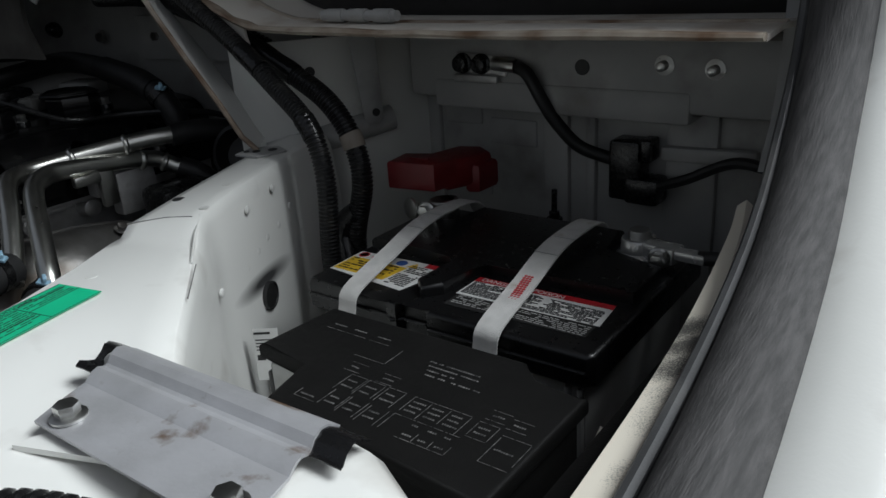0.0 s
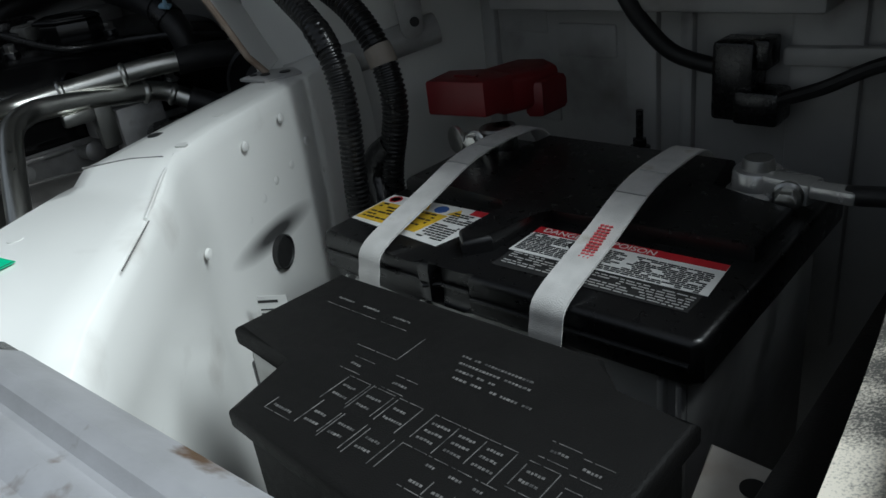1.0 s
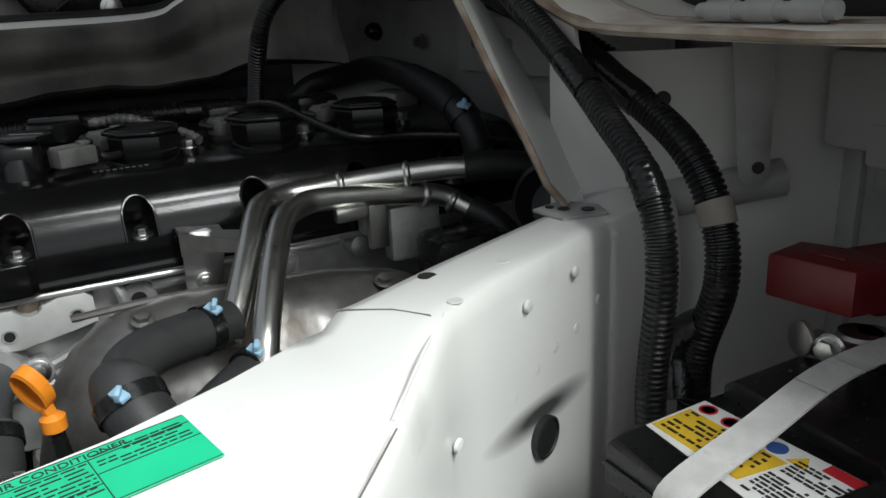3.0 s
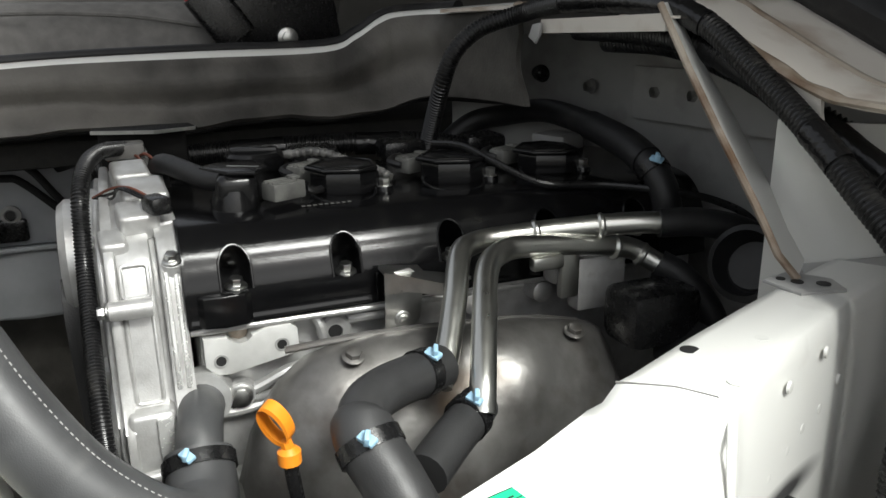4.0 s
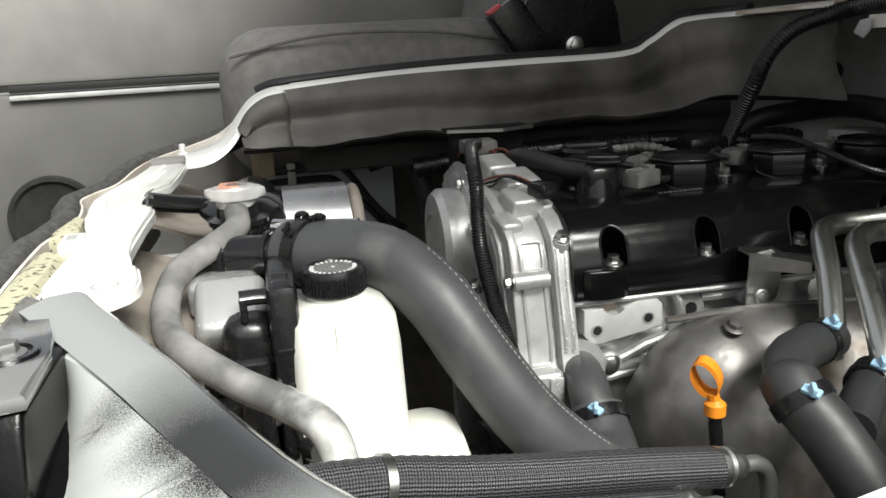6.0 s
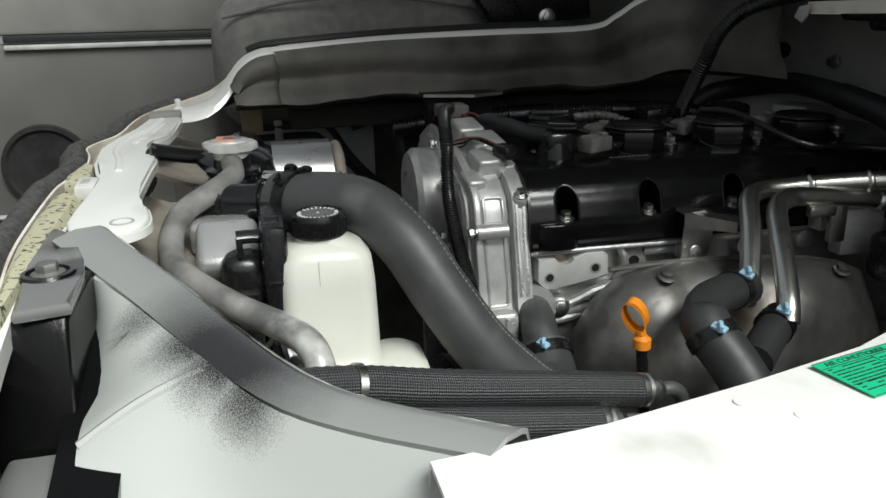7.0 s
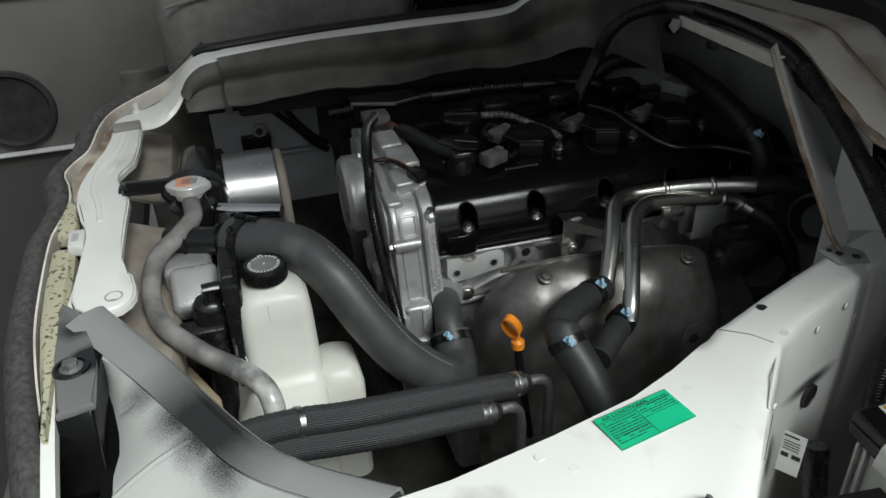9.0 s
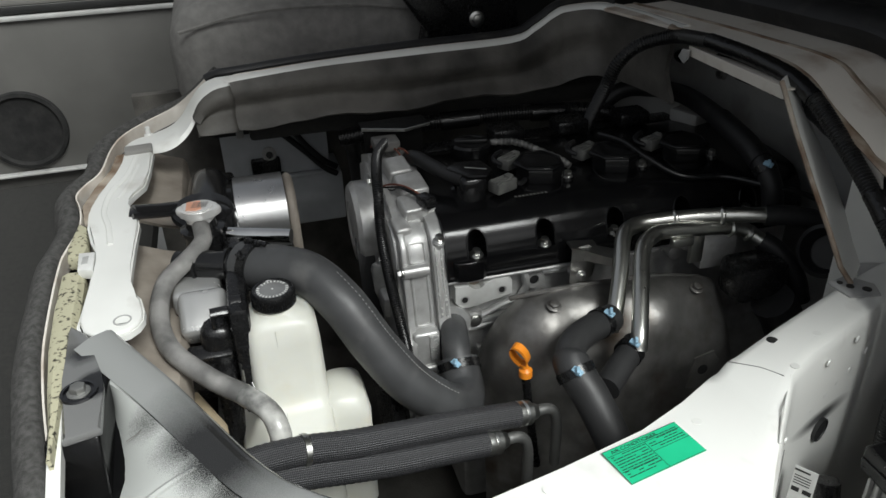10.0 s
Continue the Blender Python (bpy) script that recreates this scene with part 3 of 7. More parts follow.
part("lip", bm, GREYRUB, door_seal, "thin grey rubber seal lip")
bm = B()
sheet(bm, [[p + Vector(d) for d in ((0.014, 0.004, -0.02), (0.017, 0, 0.004), (0.03, 0.0, 0.012), (0.07, 0.03, 0.012), (0.10, 0.075, -0.02), (0.11, 0.13, -0.12))] for p in smooth_line(SEAL, 5)], -0.003)
thing("outer_body_side", bm, WHITE, "white outer body side beside the door seal", "panel", kind="structure", angle=50)
bm = B()
strip(bm, smooth_line([(0.352, 0.13, 1.0), (0.345, 0.19, 1.06), (0.34, 0.22, 1.3), (0.335, 0.25, 1.9)], 5), Vector((1, 0.2, 0)), 0.05, (-0.2, 1, 0), 0.02)
thing("door_pillar", bm, PRIMER, "grey lower door pillar", "pillar", kind="structure")

# hatch opening: white flange, seal, insulation
RAIL_IN = [(-0.661, -0.622, 1.019), (-0.660, -0.604, 1.0205), (-0.664, -0.587, 1.026), (-0.672, -0.571, 1.037), (-0.681, -0.558, 1.053), (-0.686, -0.546, 1.071), (-0.688, -0.528, 1.0835), (-0.690, -0.508, 1.0875), (-0.698, -0.499, 1.0905), (-0.698, -0.375, 1.0995), (-0.698, -0.23, 1.104), (-0.698, -0.088, 1.106), (-0.70, -0.048, 1.119), (-0.70, -0.017, 1.137), (-0.699, 0.004, 1.1435), (-0.68, 0.05, 1.147), (-0.60, 0.072, 1.15), (-0.5, 0.078, 1.153)]
RAIL_OUT = [(-0.676, -0.657, 1.0205), (-0.695, -0.645, 1.0215), (-0.705, -0.622, 1.0235), (-0.714, -0.597, 1.029), (-0.718, -0.579, 1.041), (-0.720, -0.563, 1.061), (-0.721, -0.547, 1.079), (-0.718, -0.527, 1.0895), (-0.711, -0.499, 1.0935), (-0.709, -0.374, 1.1015), (-0.709, -0.226, 1.1055), (-0.709, -0.083, 1.1075), (-0.711, -0.042, 1.1215), (-0.711, -0.012, 1.1395), (-0.711, 0.01, 1.1455), (-0.692, 0.062, 1.149), (-0.605, 0.083, 1.152), (-0.5, 0.09, 1.154)]
rail_in, rail_out = smooth_line(RAIL_IN, 5), smooth_line(RAIL_OUT, 5)
bm = B()
sheet(bm, [[a + Vector((0.003, 0, -0.006)), a, a.lerp(b, 0.3) + Vector((0, 0, 0.001)), a.lerp(b, 0.7) + Vector((0, 0, 0.001)), b, b + Vector((-0.003, 0.001, -0.006))] for a, b in zip(rail_in, rail_out)], -0.002)
flange = thing("opening_flange", bm, WHITE, "white painted flange round the hatch opening", "trim", kind="structure", angle=50)
part("bead", sweep(B(), [p + Vector((0, 0, 0.001)) for p in rail_out[40:]], 0.0016, 8), DIRTYW, flange)
bm = B()
rear = smooth_line([(-0.51, 0.072, 1.153), (-0.5, 0.07, 1.153), (-0.4, 0.088, 1.153), (-0.305, 0.1, 1.152), (-0.258, 0.1, 1.136), (-0.19, 0.1, 1.107), (-0.15, 0.1, 1.093), (-0.1, 0.1, 1.088), (0.1, 0.1, 1.0875), (0.33, 0.1, 1.09)], 6)
sweep(bm, [p + Vector((0, 0, 0.0012 * noise.noise(p * 40))) for p in rear], lambda i: 0.006 + 0.001 * math.sin(i * 0.9), 8, 0.55)
worn = thing("worn_flange", bm, BROWN, "rust stained rear edge of the hatch opening", "trim", kind="structure")
part("lip", sheet(B(), [[p + Vector((0, 0.001, -0.002)), p + Vector((0, 0.002, -0.012)), p + Vector((0.001, 0.004, -0.022 + 0.003 * noise.noise(p * 30)))] for p in rear[14:37]], 0.003), DIRTYW, worn, "dirty white down-turned lip")
bm = B()
sweep(bm, [p + Vector((-0.012, 0.002, 0.004)) for p in rail_out[32:78]], 0.008, 10, 0.8)
thing("hatch_seal", bm, RUBBER, "black rubber seal behind the hatch flange", "seal", kind="structure")
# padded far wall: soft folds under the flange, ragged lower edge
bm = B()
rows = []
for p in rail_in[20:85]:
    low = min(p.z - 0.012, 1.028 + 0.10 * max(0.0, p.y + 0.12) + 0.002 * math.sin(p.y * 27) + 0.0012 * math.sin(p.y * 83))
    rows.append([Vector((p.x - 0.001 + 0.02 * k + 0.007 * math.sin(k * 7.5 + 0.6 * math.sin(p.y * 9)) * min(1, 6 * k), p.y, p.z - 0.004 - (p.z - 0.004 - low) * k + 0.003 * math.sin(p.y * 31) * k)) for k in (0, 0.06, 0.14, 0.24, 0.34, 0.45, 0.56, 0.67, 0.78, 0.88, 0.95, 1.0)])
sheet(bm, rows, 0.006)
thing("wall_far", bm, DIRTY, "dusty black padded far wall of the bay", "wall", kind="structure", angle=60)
bm = B()
sheet(bm, [[r[-1] + Vector((-0.004, 0, 0.004)), r[-1] + Vector((-0.03, 0, -0.002)), r[-1] + Vector((-0.09, 0, 0.012)), r[-1] + Vector((-0.16, 0, 0.02))] for r in rows], 0.006)
thing("floor_underside", bm, PADM, "black felt under the far floor", "insulation", kind="structure")
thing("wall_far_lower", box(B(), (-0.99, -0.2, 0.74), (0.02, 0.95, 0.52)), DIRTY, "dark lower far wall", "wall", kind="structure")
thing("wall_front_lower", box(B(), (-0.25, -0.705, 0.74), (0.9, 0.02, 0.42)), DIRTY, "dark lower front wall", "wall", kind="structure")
# rear shelf with dirty paint, sealant bead, seal and seat base
bm = B()
shelf = smooth_line([(-0.66, 0.045, 1.15), (-0.5, 0.074, 1.153), (-0.4, 0.092, 1.153), (-0.305, 0.104, 1.152), (-0.258, 0.104, 1.136), (-0.19, 0.104, 1.107), (-0.15, 0.104, 1.093), (-0.1, 0.104, 1.088), (0.1, 0.104, 1.0875), (0.33, 0.104, 1.09)], 5)
sheet(bm, [[p + Vector((0, d, h)) for d, h in ((0.0, 0), (0.04, 0.003), (0.07, 0.001), (0.12, 0.003), (0.18, 0.006), (0.27, 0.01))] for p in shelf], 0.004)
thing("rear_shelf", bm, DIRTYW, "dirty white painted ledge behind the hatch opening", "ledge", kind="structure")
thing("sealant_bead", sweep(bmesh.new(), [p + Vector((0, 0.05, 0.002)) for p in shelf], 0.0045, 8, 0.6), BROWN, "brown dirty sealant bead along the ledge", "sealant", kind="structure")
thing("ledge_seal", sweep(bmesh.new(), [p + Vector((0, 0.128, 0.02)) for p in shelf], 0.032, 12, 0.8), RUBBER, "black foam seal on the rear ledge", "seal", kind="structure")
seat2 = root("passenger_seat", (-0.1, 0.5, 1.05), "dark grey front seat behind the open hatch", "seat")
part("seat_base", box(B(), (-0.1, 0.45, 1.22), (0.9, 0.16, 0.3), 0.03), CARPET, seat2, "black carpeted seat base")
part("backrest", box(B(), (-0.1, 0.68, 1.55), (0.8, 0.16, 0.6), 0.05, seg=3), SEATM, seat2, "grey cloth backrest")
bm = B()
sweep(bm, [Vector((-0.083, 0.14, 1.097)), Vector((0.008, 0.14, 1.097))], 0.0048, 12)
for x in (-0.066, -0.038, -0.008):
    sweep(bm, [Vector((x - 0.010, 0.14, 1.097)), Vector((x + 0.010, 0.14, 1.097))], 0.0062, 12)
part("hinge", bm, CASE, seat2, "grey seat hinge barrel")

# inner white side member between the engine and the battery
top_in = [(0.032, -0.475), (0.024, -0.39), (0.006, -0.30), (-0.013, -0.222), (-0.034, -0.172), (-0.055, -0.132), (-0.066, -0.10), (-0.09, -0.045), (-0.112, 0.01), (-0.138, 0.078), (-0.155, 0.125), (-0.165, 0.16)]
top_out = [(0.34, -0.475), (0.27, -0.37), (0.19, -0.275), (0.128, -0.212), (0.075, -0.165), (0.02, -0.116), (-0.03, -0.070), (-0.052, -0.03), (-0.072, 0.02), (-0.098, 0.085), (-0.112, 0.13), (-0.12, 0.16)]


def member_row(ax, ay, bx, by):
    z = 0.966 if ay < -0.115 else 0.973
    drop = 0.0 if ay > -0.21 else min(0.014, (-0.21 - ay) * 0.4)
    f = max(0.0, min(1.0, (-ay - 0.05) / 0.15))
    row = [(ax - 0.012, ay, 0.70), (ax - 0.009, ay, z - 0.03), (ax - 0.004, ay, z - 0.006), (ax, ay, z)]
    row += [(ax + (bx - ax) * s, ay + (by - ay) * s, z + 0.0012 * math.sin(math.pi * s) - drop * max(0, (s - 0.3) / 0.7)) for s in (0.15, 0.3, 0.45, 0.6, 0.8, 1.0)]
    row += [(bx + 0.0012, by + 0.0008, z - 0.0012 - drop), (bx + 0.0035, by + 0.003, z - 0.011 - drop), (bx + 0.007 - 0.012 * f, by + 0.005, z - 0.05 - drop), (bx + 0.008 - 0.03 * f, by + 0.006, z - 0.11), (bx + 0.008 + 0.005 * f, by + 0.007, z - 0.2), (bx + 0.012, by + 0.007, 0.62)]
    return row


def lerp_rows(a, b, n):
    out = []
    for (p, q), (r, s) in zip(zip(a, b), zip(a[1:], b[1:])):
        out += [((p[0] + (r[0] - p[0]) * k / n, p[1] + (r[1] - p[1]) * k / n), (q[0] + (s[0] - q[0]) * k / n, q[1] + (s[1] - q[1]) * k / n)) for k in range(n)]
    return out + [(a[-1], b[-1])]


bm = B()
sheet(bm, [member_row(*p, *q) for p, q in lerp_rows(top_in, top_out, 3)], -0.003)
member = thing("side_member", bm, MEMBERM, "white painted inner body member beside the battery", "panel", kind="structure", angle=55)


def member_face(y):
    """x of the member's outer face at y."""
    for (xa, ya), (xb, yb) in zip(top_out, top_out[1:]):
        if ya <= y <= yb:
            return xa + (xb - xa) * (y - ya) / (yb - ya)
    return -0.1


for y, z in ((-0.026, 0.905), (-0.012, 0.953), (0.034, 0.957), (0.034, 0.921), (-0.08, 0.912), (0.012, 0.918), (-0.006, 0.912), (0.06, 0.93), (0.075, 0.9)):
    bm = B()
    lathe(bm, [(0.0038, -0.001), (0.0032, 0.0004), (0.0018, 0.0008)], axis((member_face(y) + 0.0068, y + 0.005, z), (0.9, 0.4, 0)), 14)
    part("spot_weld", bm, WHITE, member)
for p, r, mt in (((-0.077, -0.055, 0.9733), 0.0052, INK), ((-0.128, 0.073, 0.9765), 0.004, INK), ((-0.118, 0.085, 0.9765), 0.0045, INK), ((-0.137, 0.068, 0.9765), 0.003, INK)):
    part("hole", disc(p, (0, 0, 1), r), mt, member, "dark round hole")
bm = B()
lathe(bm, [(0.012, 0), (0.011, 0.0012), (0.009, 0.0012), (0.0085, 0.0)], Matrix.Translation((0.036, -0.386, 0.9645)), 28)
part("embossed_ring", bm, WHITE, member)
for x, y in ((0.012, -0.32), (-0.02, -0.175), (-0.05, -0.06), (0.03, -0.30), (-0.085, -0.01)):
    part("spot_weld", disc((x + 0.012, y, 0.9665 if y < -0.115 else 0.9735), (0, 0, 1), 0.004, 0.0006), WHITE, member)
# lapped seam across the top and down the outer face
part("lap_edge", sweep(B(), smooth_line([(-0.030, -0.0705, 0.9722), (-0.006, -0.0925, 0.9712), (0.016, -0.1125, 0.9676), (0.034, -0.1275, 0.9665)], 5), 0.0010, 8), WHITE, member, "edge of the lapped sheet")
part("seam", sweep(B(), [Vector(p) for p in ((-0.062, -0.112, 0.9735), (-0.045, -0.09, 0.9742), (-0.03, -0.078, 0.9735), (-0.019, -0.077, 0.965))], 0.0006, 6), CASEGREY, member, "thin dark lap seam")
part("seam", sweep(B(), [Vector(p) for p in ((0.042, -0.1295, 0.968), (0.058, -0.1445, 0.9672), (0.079, -0.164, 0.9664))], 0.0004, 6), CASEGREY, member, "thin dark lap seam")
bm = B()
prism(bm, [(-0.142, 0.058), (-0.112, 0.060), (-0.106, 0.092), (-0.125, 0.1), (-0.148, 0.085)], 0.9735, 0.9762, 0.001)
part("latch_plate", bm, PRIMER, member, "grey pierced latch plate")
bm = B()
lathe(bm, [(0.013, -0.004), (0.013, 0.0008), (0.0115, 0.0012), (0.011, 0.0), (0.004, 0.0)], axis((-0.0525, 0.004, 0.868), (0.9, 0.4, 0)), 24)
part("grommet", bm, INK, member, "black rubber grommet")

bm = B()
rows = []
for x, y, z in ((0.15, -0.236, 0.958), (0.2, -0.217, 0.957), (0.235, -0.209, 0.956), (0.262, -0.211, 0.955), (0.29, -0.226, 0.954), (0.315, -0.26, 0.952), (0.33, -0.32, 0.95)):
    k = max(0.0, (x - 0.2) / 0.13)
    rows.append([(x - 0.02, y - 0.06, z + 0.002), (x - 0.006, y - 0.012, z + 0.001), (x, y, z - 0.002), (x + 0.004 * k, y + 0.004, z - 0.008), (x + 0.007 * k, y + 0.005, z - 0.03), (x + 0.007 * k, y + 0.006, 0.80)])
sheet(bm, [[Vector(p) for p in r] for r in rows], -0.003)
part("shoulder", bm, WHITE, member, "", 55)

# white radiator support, foam and carpet edge
SUP_R = [(-0.232, -0.640), (-0.235, -0.628), (-0.243, -0.620), (-0.253, -0.616), (-0.267, -0.616), (-0.288, -0.62), (-0.302, -0.628), (-0.317, -0.632), (-0.35, -0.632), (-0.396, -0.631), (-0.441, -0.629), (-0.462, -0.632), (-0.476, -0.640), (-0.492, -0.645), (-0.507, -0.645), (-0.523, -0.638), (-0.543, -0.627), (-0.583, -0.623), (-0.645, -0.621)]
SUP_L = [(-0.655, -0.655), (-0.621, -0.656), (-0.582, -0.660), (-0.557, -0.670), (-0.528, -0.680), (-0.493, -0.684), (-0.457, -0.682), (-0.422, -0.675), (-0.401, -0.668), (-0.371, -0.667), (-0.328, -0.668), (-0.289, -0.670), (-0.262, -0.672), (-0.246, -0.667), (-0.236, -0.656)]


def sup_z(x):
    """Height of the support's top at x."""
    return 1.006 + (-0.25 - x) * 0.045


tilt = Matrix(((1, 0, 0, 0), (0, 1, 0, 0), (-0.045, 0, 1, 1.006 - 0.25 * 0.045), (0, 0, 0, 1)))
bm = B()
prism(bm, SUP_R + SUP_L, -0.006, 0.0, 0.0026, tilt, 3)
support = thing("radiator_support", bm, WHITE, "white painted radiator support panel", "panel", kind="structure")
part("flange", sheet(B(), [[(x, y - 0.001, sup_z(x) - 0.007), (x, y - 0.003, sup_z(x) - 0.08)] for x, y in SUP_L], 0.003), WHITE, support)
part("drop_edge", sheet(B(), [[(x, y, sup_z(x) - 0.004), (x, y + 0.0005, sup_z(x) - 0.010)] for x, y in SUP_R], 0.0015), WHITE, support)
part("swage", tube([(-0.63, -0.64, sup_z(-0.63)), (-0.575, -0.648, sup_z(-0.575)), (-0.53, -0.664, sup_z(-0.53)), (-0.48, -0.668, sup_z(-0.48)), (-0.44, -0.66, sup_z(-0.44)), (-0.40, -0.655, sup_z(-0.4))], 0.0036, 8, squash=0.5), WHITE, support)
part("swage", tube([(-0.60, -0.636, sup_z(-0.6)), (-0.545, -0.645, sup_z(-0.545)), (-0.51, -0.655, sup_z(-0.51))], 0.0026, 8, squash=0.5), WHITE, support)
bm = B()
lathe(bm, [(0.0085, 0), (0.0085, 0.0008), (0.007, 0.0008), (0.0065, 0)], Matrix.Translation((-0.252, -0.633, sup_z(-0.252) - 0.0002)), 24)
part("embossed_ring", bm, CASE, support)
thing("locating_pin", lathe(B(), [(0.006, 0), (0.006, 0.002), (0.0035, 0.003), (0.0035, 0.012), (0.002, 0.013)], Matrix.Translation((-0.706, -0.628, 1.0235)), 14), LABELW, "small white pin on the flange", "pin")
thing("flange_cap", box(B(), (-0.648, -0.638, sup_z(-0.648) + 0.0015), (0.022, 0.036, 0.007), 0.002, (0, 2.6, 4)), TRIMGREY, "grey plastic cap on the support end", "cap")
bm = B()
sheet(bm, [[(x, y0, 0.985), (x, y0, 1.001), (x, y0 + 0.3 * (y1 - y0), 1.004), (x, y0 + 0.8 * (y1 - y0), 1.003), (x, y1, 0.997), (x, y1, 0.985)] for x, y0, y1 in ((-0.08, -0.674, -0.671), (-0.118, -0.679, -0.672), (-0.168, -0.687, -0.673), (-0.229, -0.695, -0.675), (-0.297, -0.700, -0.677), (-0.366, -0.702, -0.680))], -0.003)
thing("foam_strip", bm, FOAM, "speckled yellowish foam sealing strip", "foam", "foam strips")
bm = B()
prism(bm, [(-0.479, -0.698), (-0.465, -0.687), (-0.413, -0.681), (-0.391, -0.684), (-0.395, -0.7), (-0.421, -0.703)], 0.99, 1.008, 0.004)
thing("foam_strip", bm, FOAM, "short speckled yellowish foam sealing strip", "foam", "foam strips")
bm = B()
prism(bm, [(-0.397, -0.688), (-0.395, -0.6705), (-0.353, -0.6685), (-0.36, -0.685)], 0.998, 1.010, 0.002)
clipw = thing("clip", bm, LABELW, "white plastic clip on the support", "clip")
part("clip_slot", box(B(), (-0.377, -0.679, 1.0102), (0.016, 0.006, 0.0008), 0.0002), CASE, clipw)
LIP = [(0.03, -0.655, 0.955), (-0.03, -0.664, 0.975), (-0.072, -0.672, 0.985), (-0.124, -0.683, 0.988), (-0.181, -0.694, 0.99), (-0.247, -0.703, 0.993), (-0.333, -0.7075, 0.996), (-0.399, -0.708, 0.999), (-0.424, -0.705, 1.0), (-0.475, -0.697, 1.002), (-0.522, -0.701, 1.004), (-0.561, -0.71, 1.005), (-0.590, -0.703, 1.006), (-0.626, -0.687, 1.008), (-0.696, -0.679, 1.012), (-0.738, -0.665, 1.016), (-0.768, -0.635, 1.022), (-0.785, -0.59, 1.035), (-0.775, -0.555, 1.062), (-0.765, -0.53, 1.085)]
lip = smooth_line(LIP, 5)
bm = B()
sheet(bm, [[p + Vector((0, 0, -0.02)), p + Vector((0, 0, 0.001)), p + Vector((-0.001, -0.002, 0.0015)), p + Vector((-0.003, -0.004, -0.01))] for p in lip], 0.0015)
thing("rusty_flange", bm, DIRTYW, "thin dirty body flange along the carpet", "trim", kind="structure")
bm = B()
rows = []
for i, p in enumerate(lip):
    e = lip[min(i + 1, len(lip) - 1)] - lip[max(i - 1, 0)]
    out = Vector((-e.y, e.x, 0)).normalized()
    wob = 0.0025 * noise.noise(p * 25)
    fall = 1.0 if p.x > -0.69 else 0.15
    rows.append([p + out * d + Vector((0, 0, h * (fall if h < -0.02 else 1) + wob)) for d, h in ((0.002, -0.012), (0.004, 0.004), (0.010, 0.008), (0.018, 0.006), (0.027, -0.004), (0.034, -0.03), (0.038, -0.09), (0.04, -0.2))])
sheet(bm, rows, 0.004)
thing("carpet_edge", bm, CARPETEDGE, "dark grey fuzzy carpet edge before the radiator support", "carpet", kind="structure", angle=60)
# brownish ledge between the flange and the support
bm = B()
sheet(bm, [[(-0.70, -0.676, 1.002), (-0.70, -0.64, 1.004)], [(-0.65, -0.68, 1.0), (-0.65, -0.645, 1.0)], [(-0.60, -0.695, 0.998), (-0.60, -0.65, 0.998)], [(-0.55, -0.705, 0.996), (-0.55, -0.66, 0.996)], [(-0.50, -0.697, 0.994), (-0.50, -0.67, 0.994)]], 0.003)
thing("front_ledge", bm, BROWN, "rust brown ledge beside the support", "ledge", kind="structure")

# sprayed front corner panel
rim = [(-0.234, -0.645, 1.007), (-0.201, -0.619, 0.996), (-0.166, -0.592, 0.985), (-0.120, -0.562, 0.974), (-0.06, -0.524, 0.966), (-0.022, -0.488, 0.9645), (0.022, -0.430, 0.966)]
rim = [tuple(p) for p in smooth_line(rim, 3)]
ridge, top = [], []
for i, (x, y, z) in enumerate(rim):
    k = i / (len(rim) - 1)
    w = 0.031 - 0.008 * k
    n = Vector((0.55, -0.83, 0)).normalized()
    e = Vector((x, y, z))
    ridge.append([e + Vector((-0.004, 0.006, -0.06)), e + Vector((-0.003, 0.004, -0.008)), e + Vector((-0.001, 0.002, -0.001)), e, e + n * w * 0.5 + Vector((0, 0, 0.001)), e + n * w + Vector((0, 0, -0.003))])
    s = e + n * w + Vector((0, 0, -0.003))
    top.append(s)


def edge_at(x):
    """Outer edge of the ridge band at x."""
    for p, q in zip(top, top[1:]):
        if p.x <= x <= q.x:
            return p.lerp(q, (x - p.x) / (q.x - p.x))
    return top[0] if x < top[0].x else top[-1]


skin = []
for i in range(27):
    x = top[0].x + i * (top[-1].x - top[0].x) / 26
    e = edge_at(x)
    drop = max(0.0, x + 0.075) * 0.75
    far = -0.645 + 0.010 * min(1.0, max(0.0, (x + 0.24) / 0.12))
    skin.append([Vector((x + (0.018 * v if x > -0.1 else 0), e.y + (far - e.y) * v, e.z - 0.006 * v - drop * min(1, v * 3.0) - 0.02 * v * max(0, min(1, (x + 0.25) / 0.1)) + 0.004 * math.sin(math.pi * v))) for v in (0, 0.06, 0.14, 0.25, 0.4, 0.55, 0.7, 0.85, 1.0)])
last = skin[-1]
skin.append([p + Vector((0.02, -0.006, -0.03)) for p in last])
skin.append([p + Vector((0.03, -0.008, -0.12)) for p in last])
bm = B()
sheet(bm, ridge, 0.003)
corner = thing("front_corner_panel", bm, RIDGEM, "white front corner panel sprayed over in gloss black", "panel", kind="structure", angle=60)
bm = B()
sheet(bm, skin, 0.003)
part("oversprayed_skin", bm, SPRAY, corner, "white skin with black paint overspray", 60)
# black strip across the gap stands in for its deep shade
part("groove", strip(B(), smooth_line([(-0.255, -0.66, 0.986), (-0.18, -0.646, 0.964), (-0.1, -0.632, 0.945), (0.05, -0.628, 0.91)], 5), Vector((0, 1, 0)), 0.032, (0, 0, 1), 0.01), DEEPBLACK, corner, "black strip for the shade in the deep groove")
fold = min(skin, key=lambda r: abs(r[0].x + 0.078))
part("fold_bead", sweep(B(), [p + Vector((0.003, 0, 0.0012)) for p in fold[1:]], 0.0034, 8), SPRAY, corner)
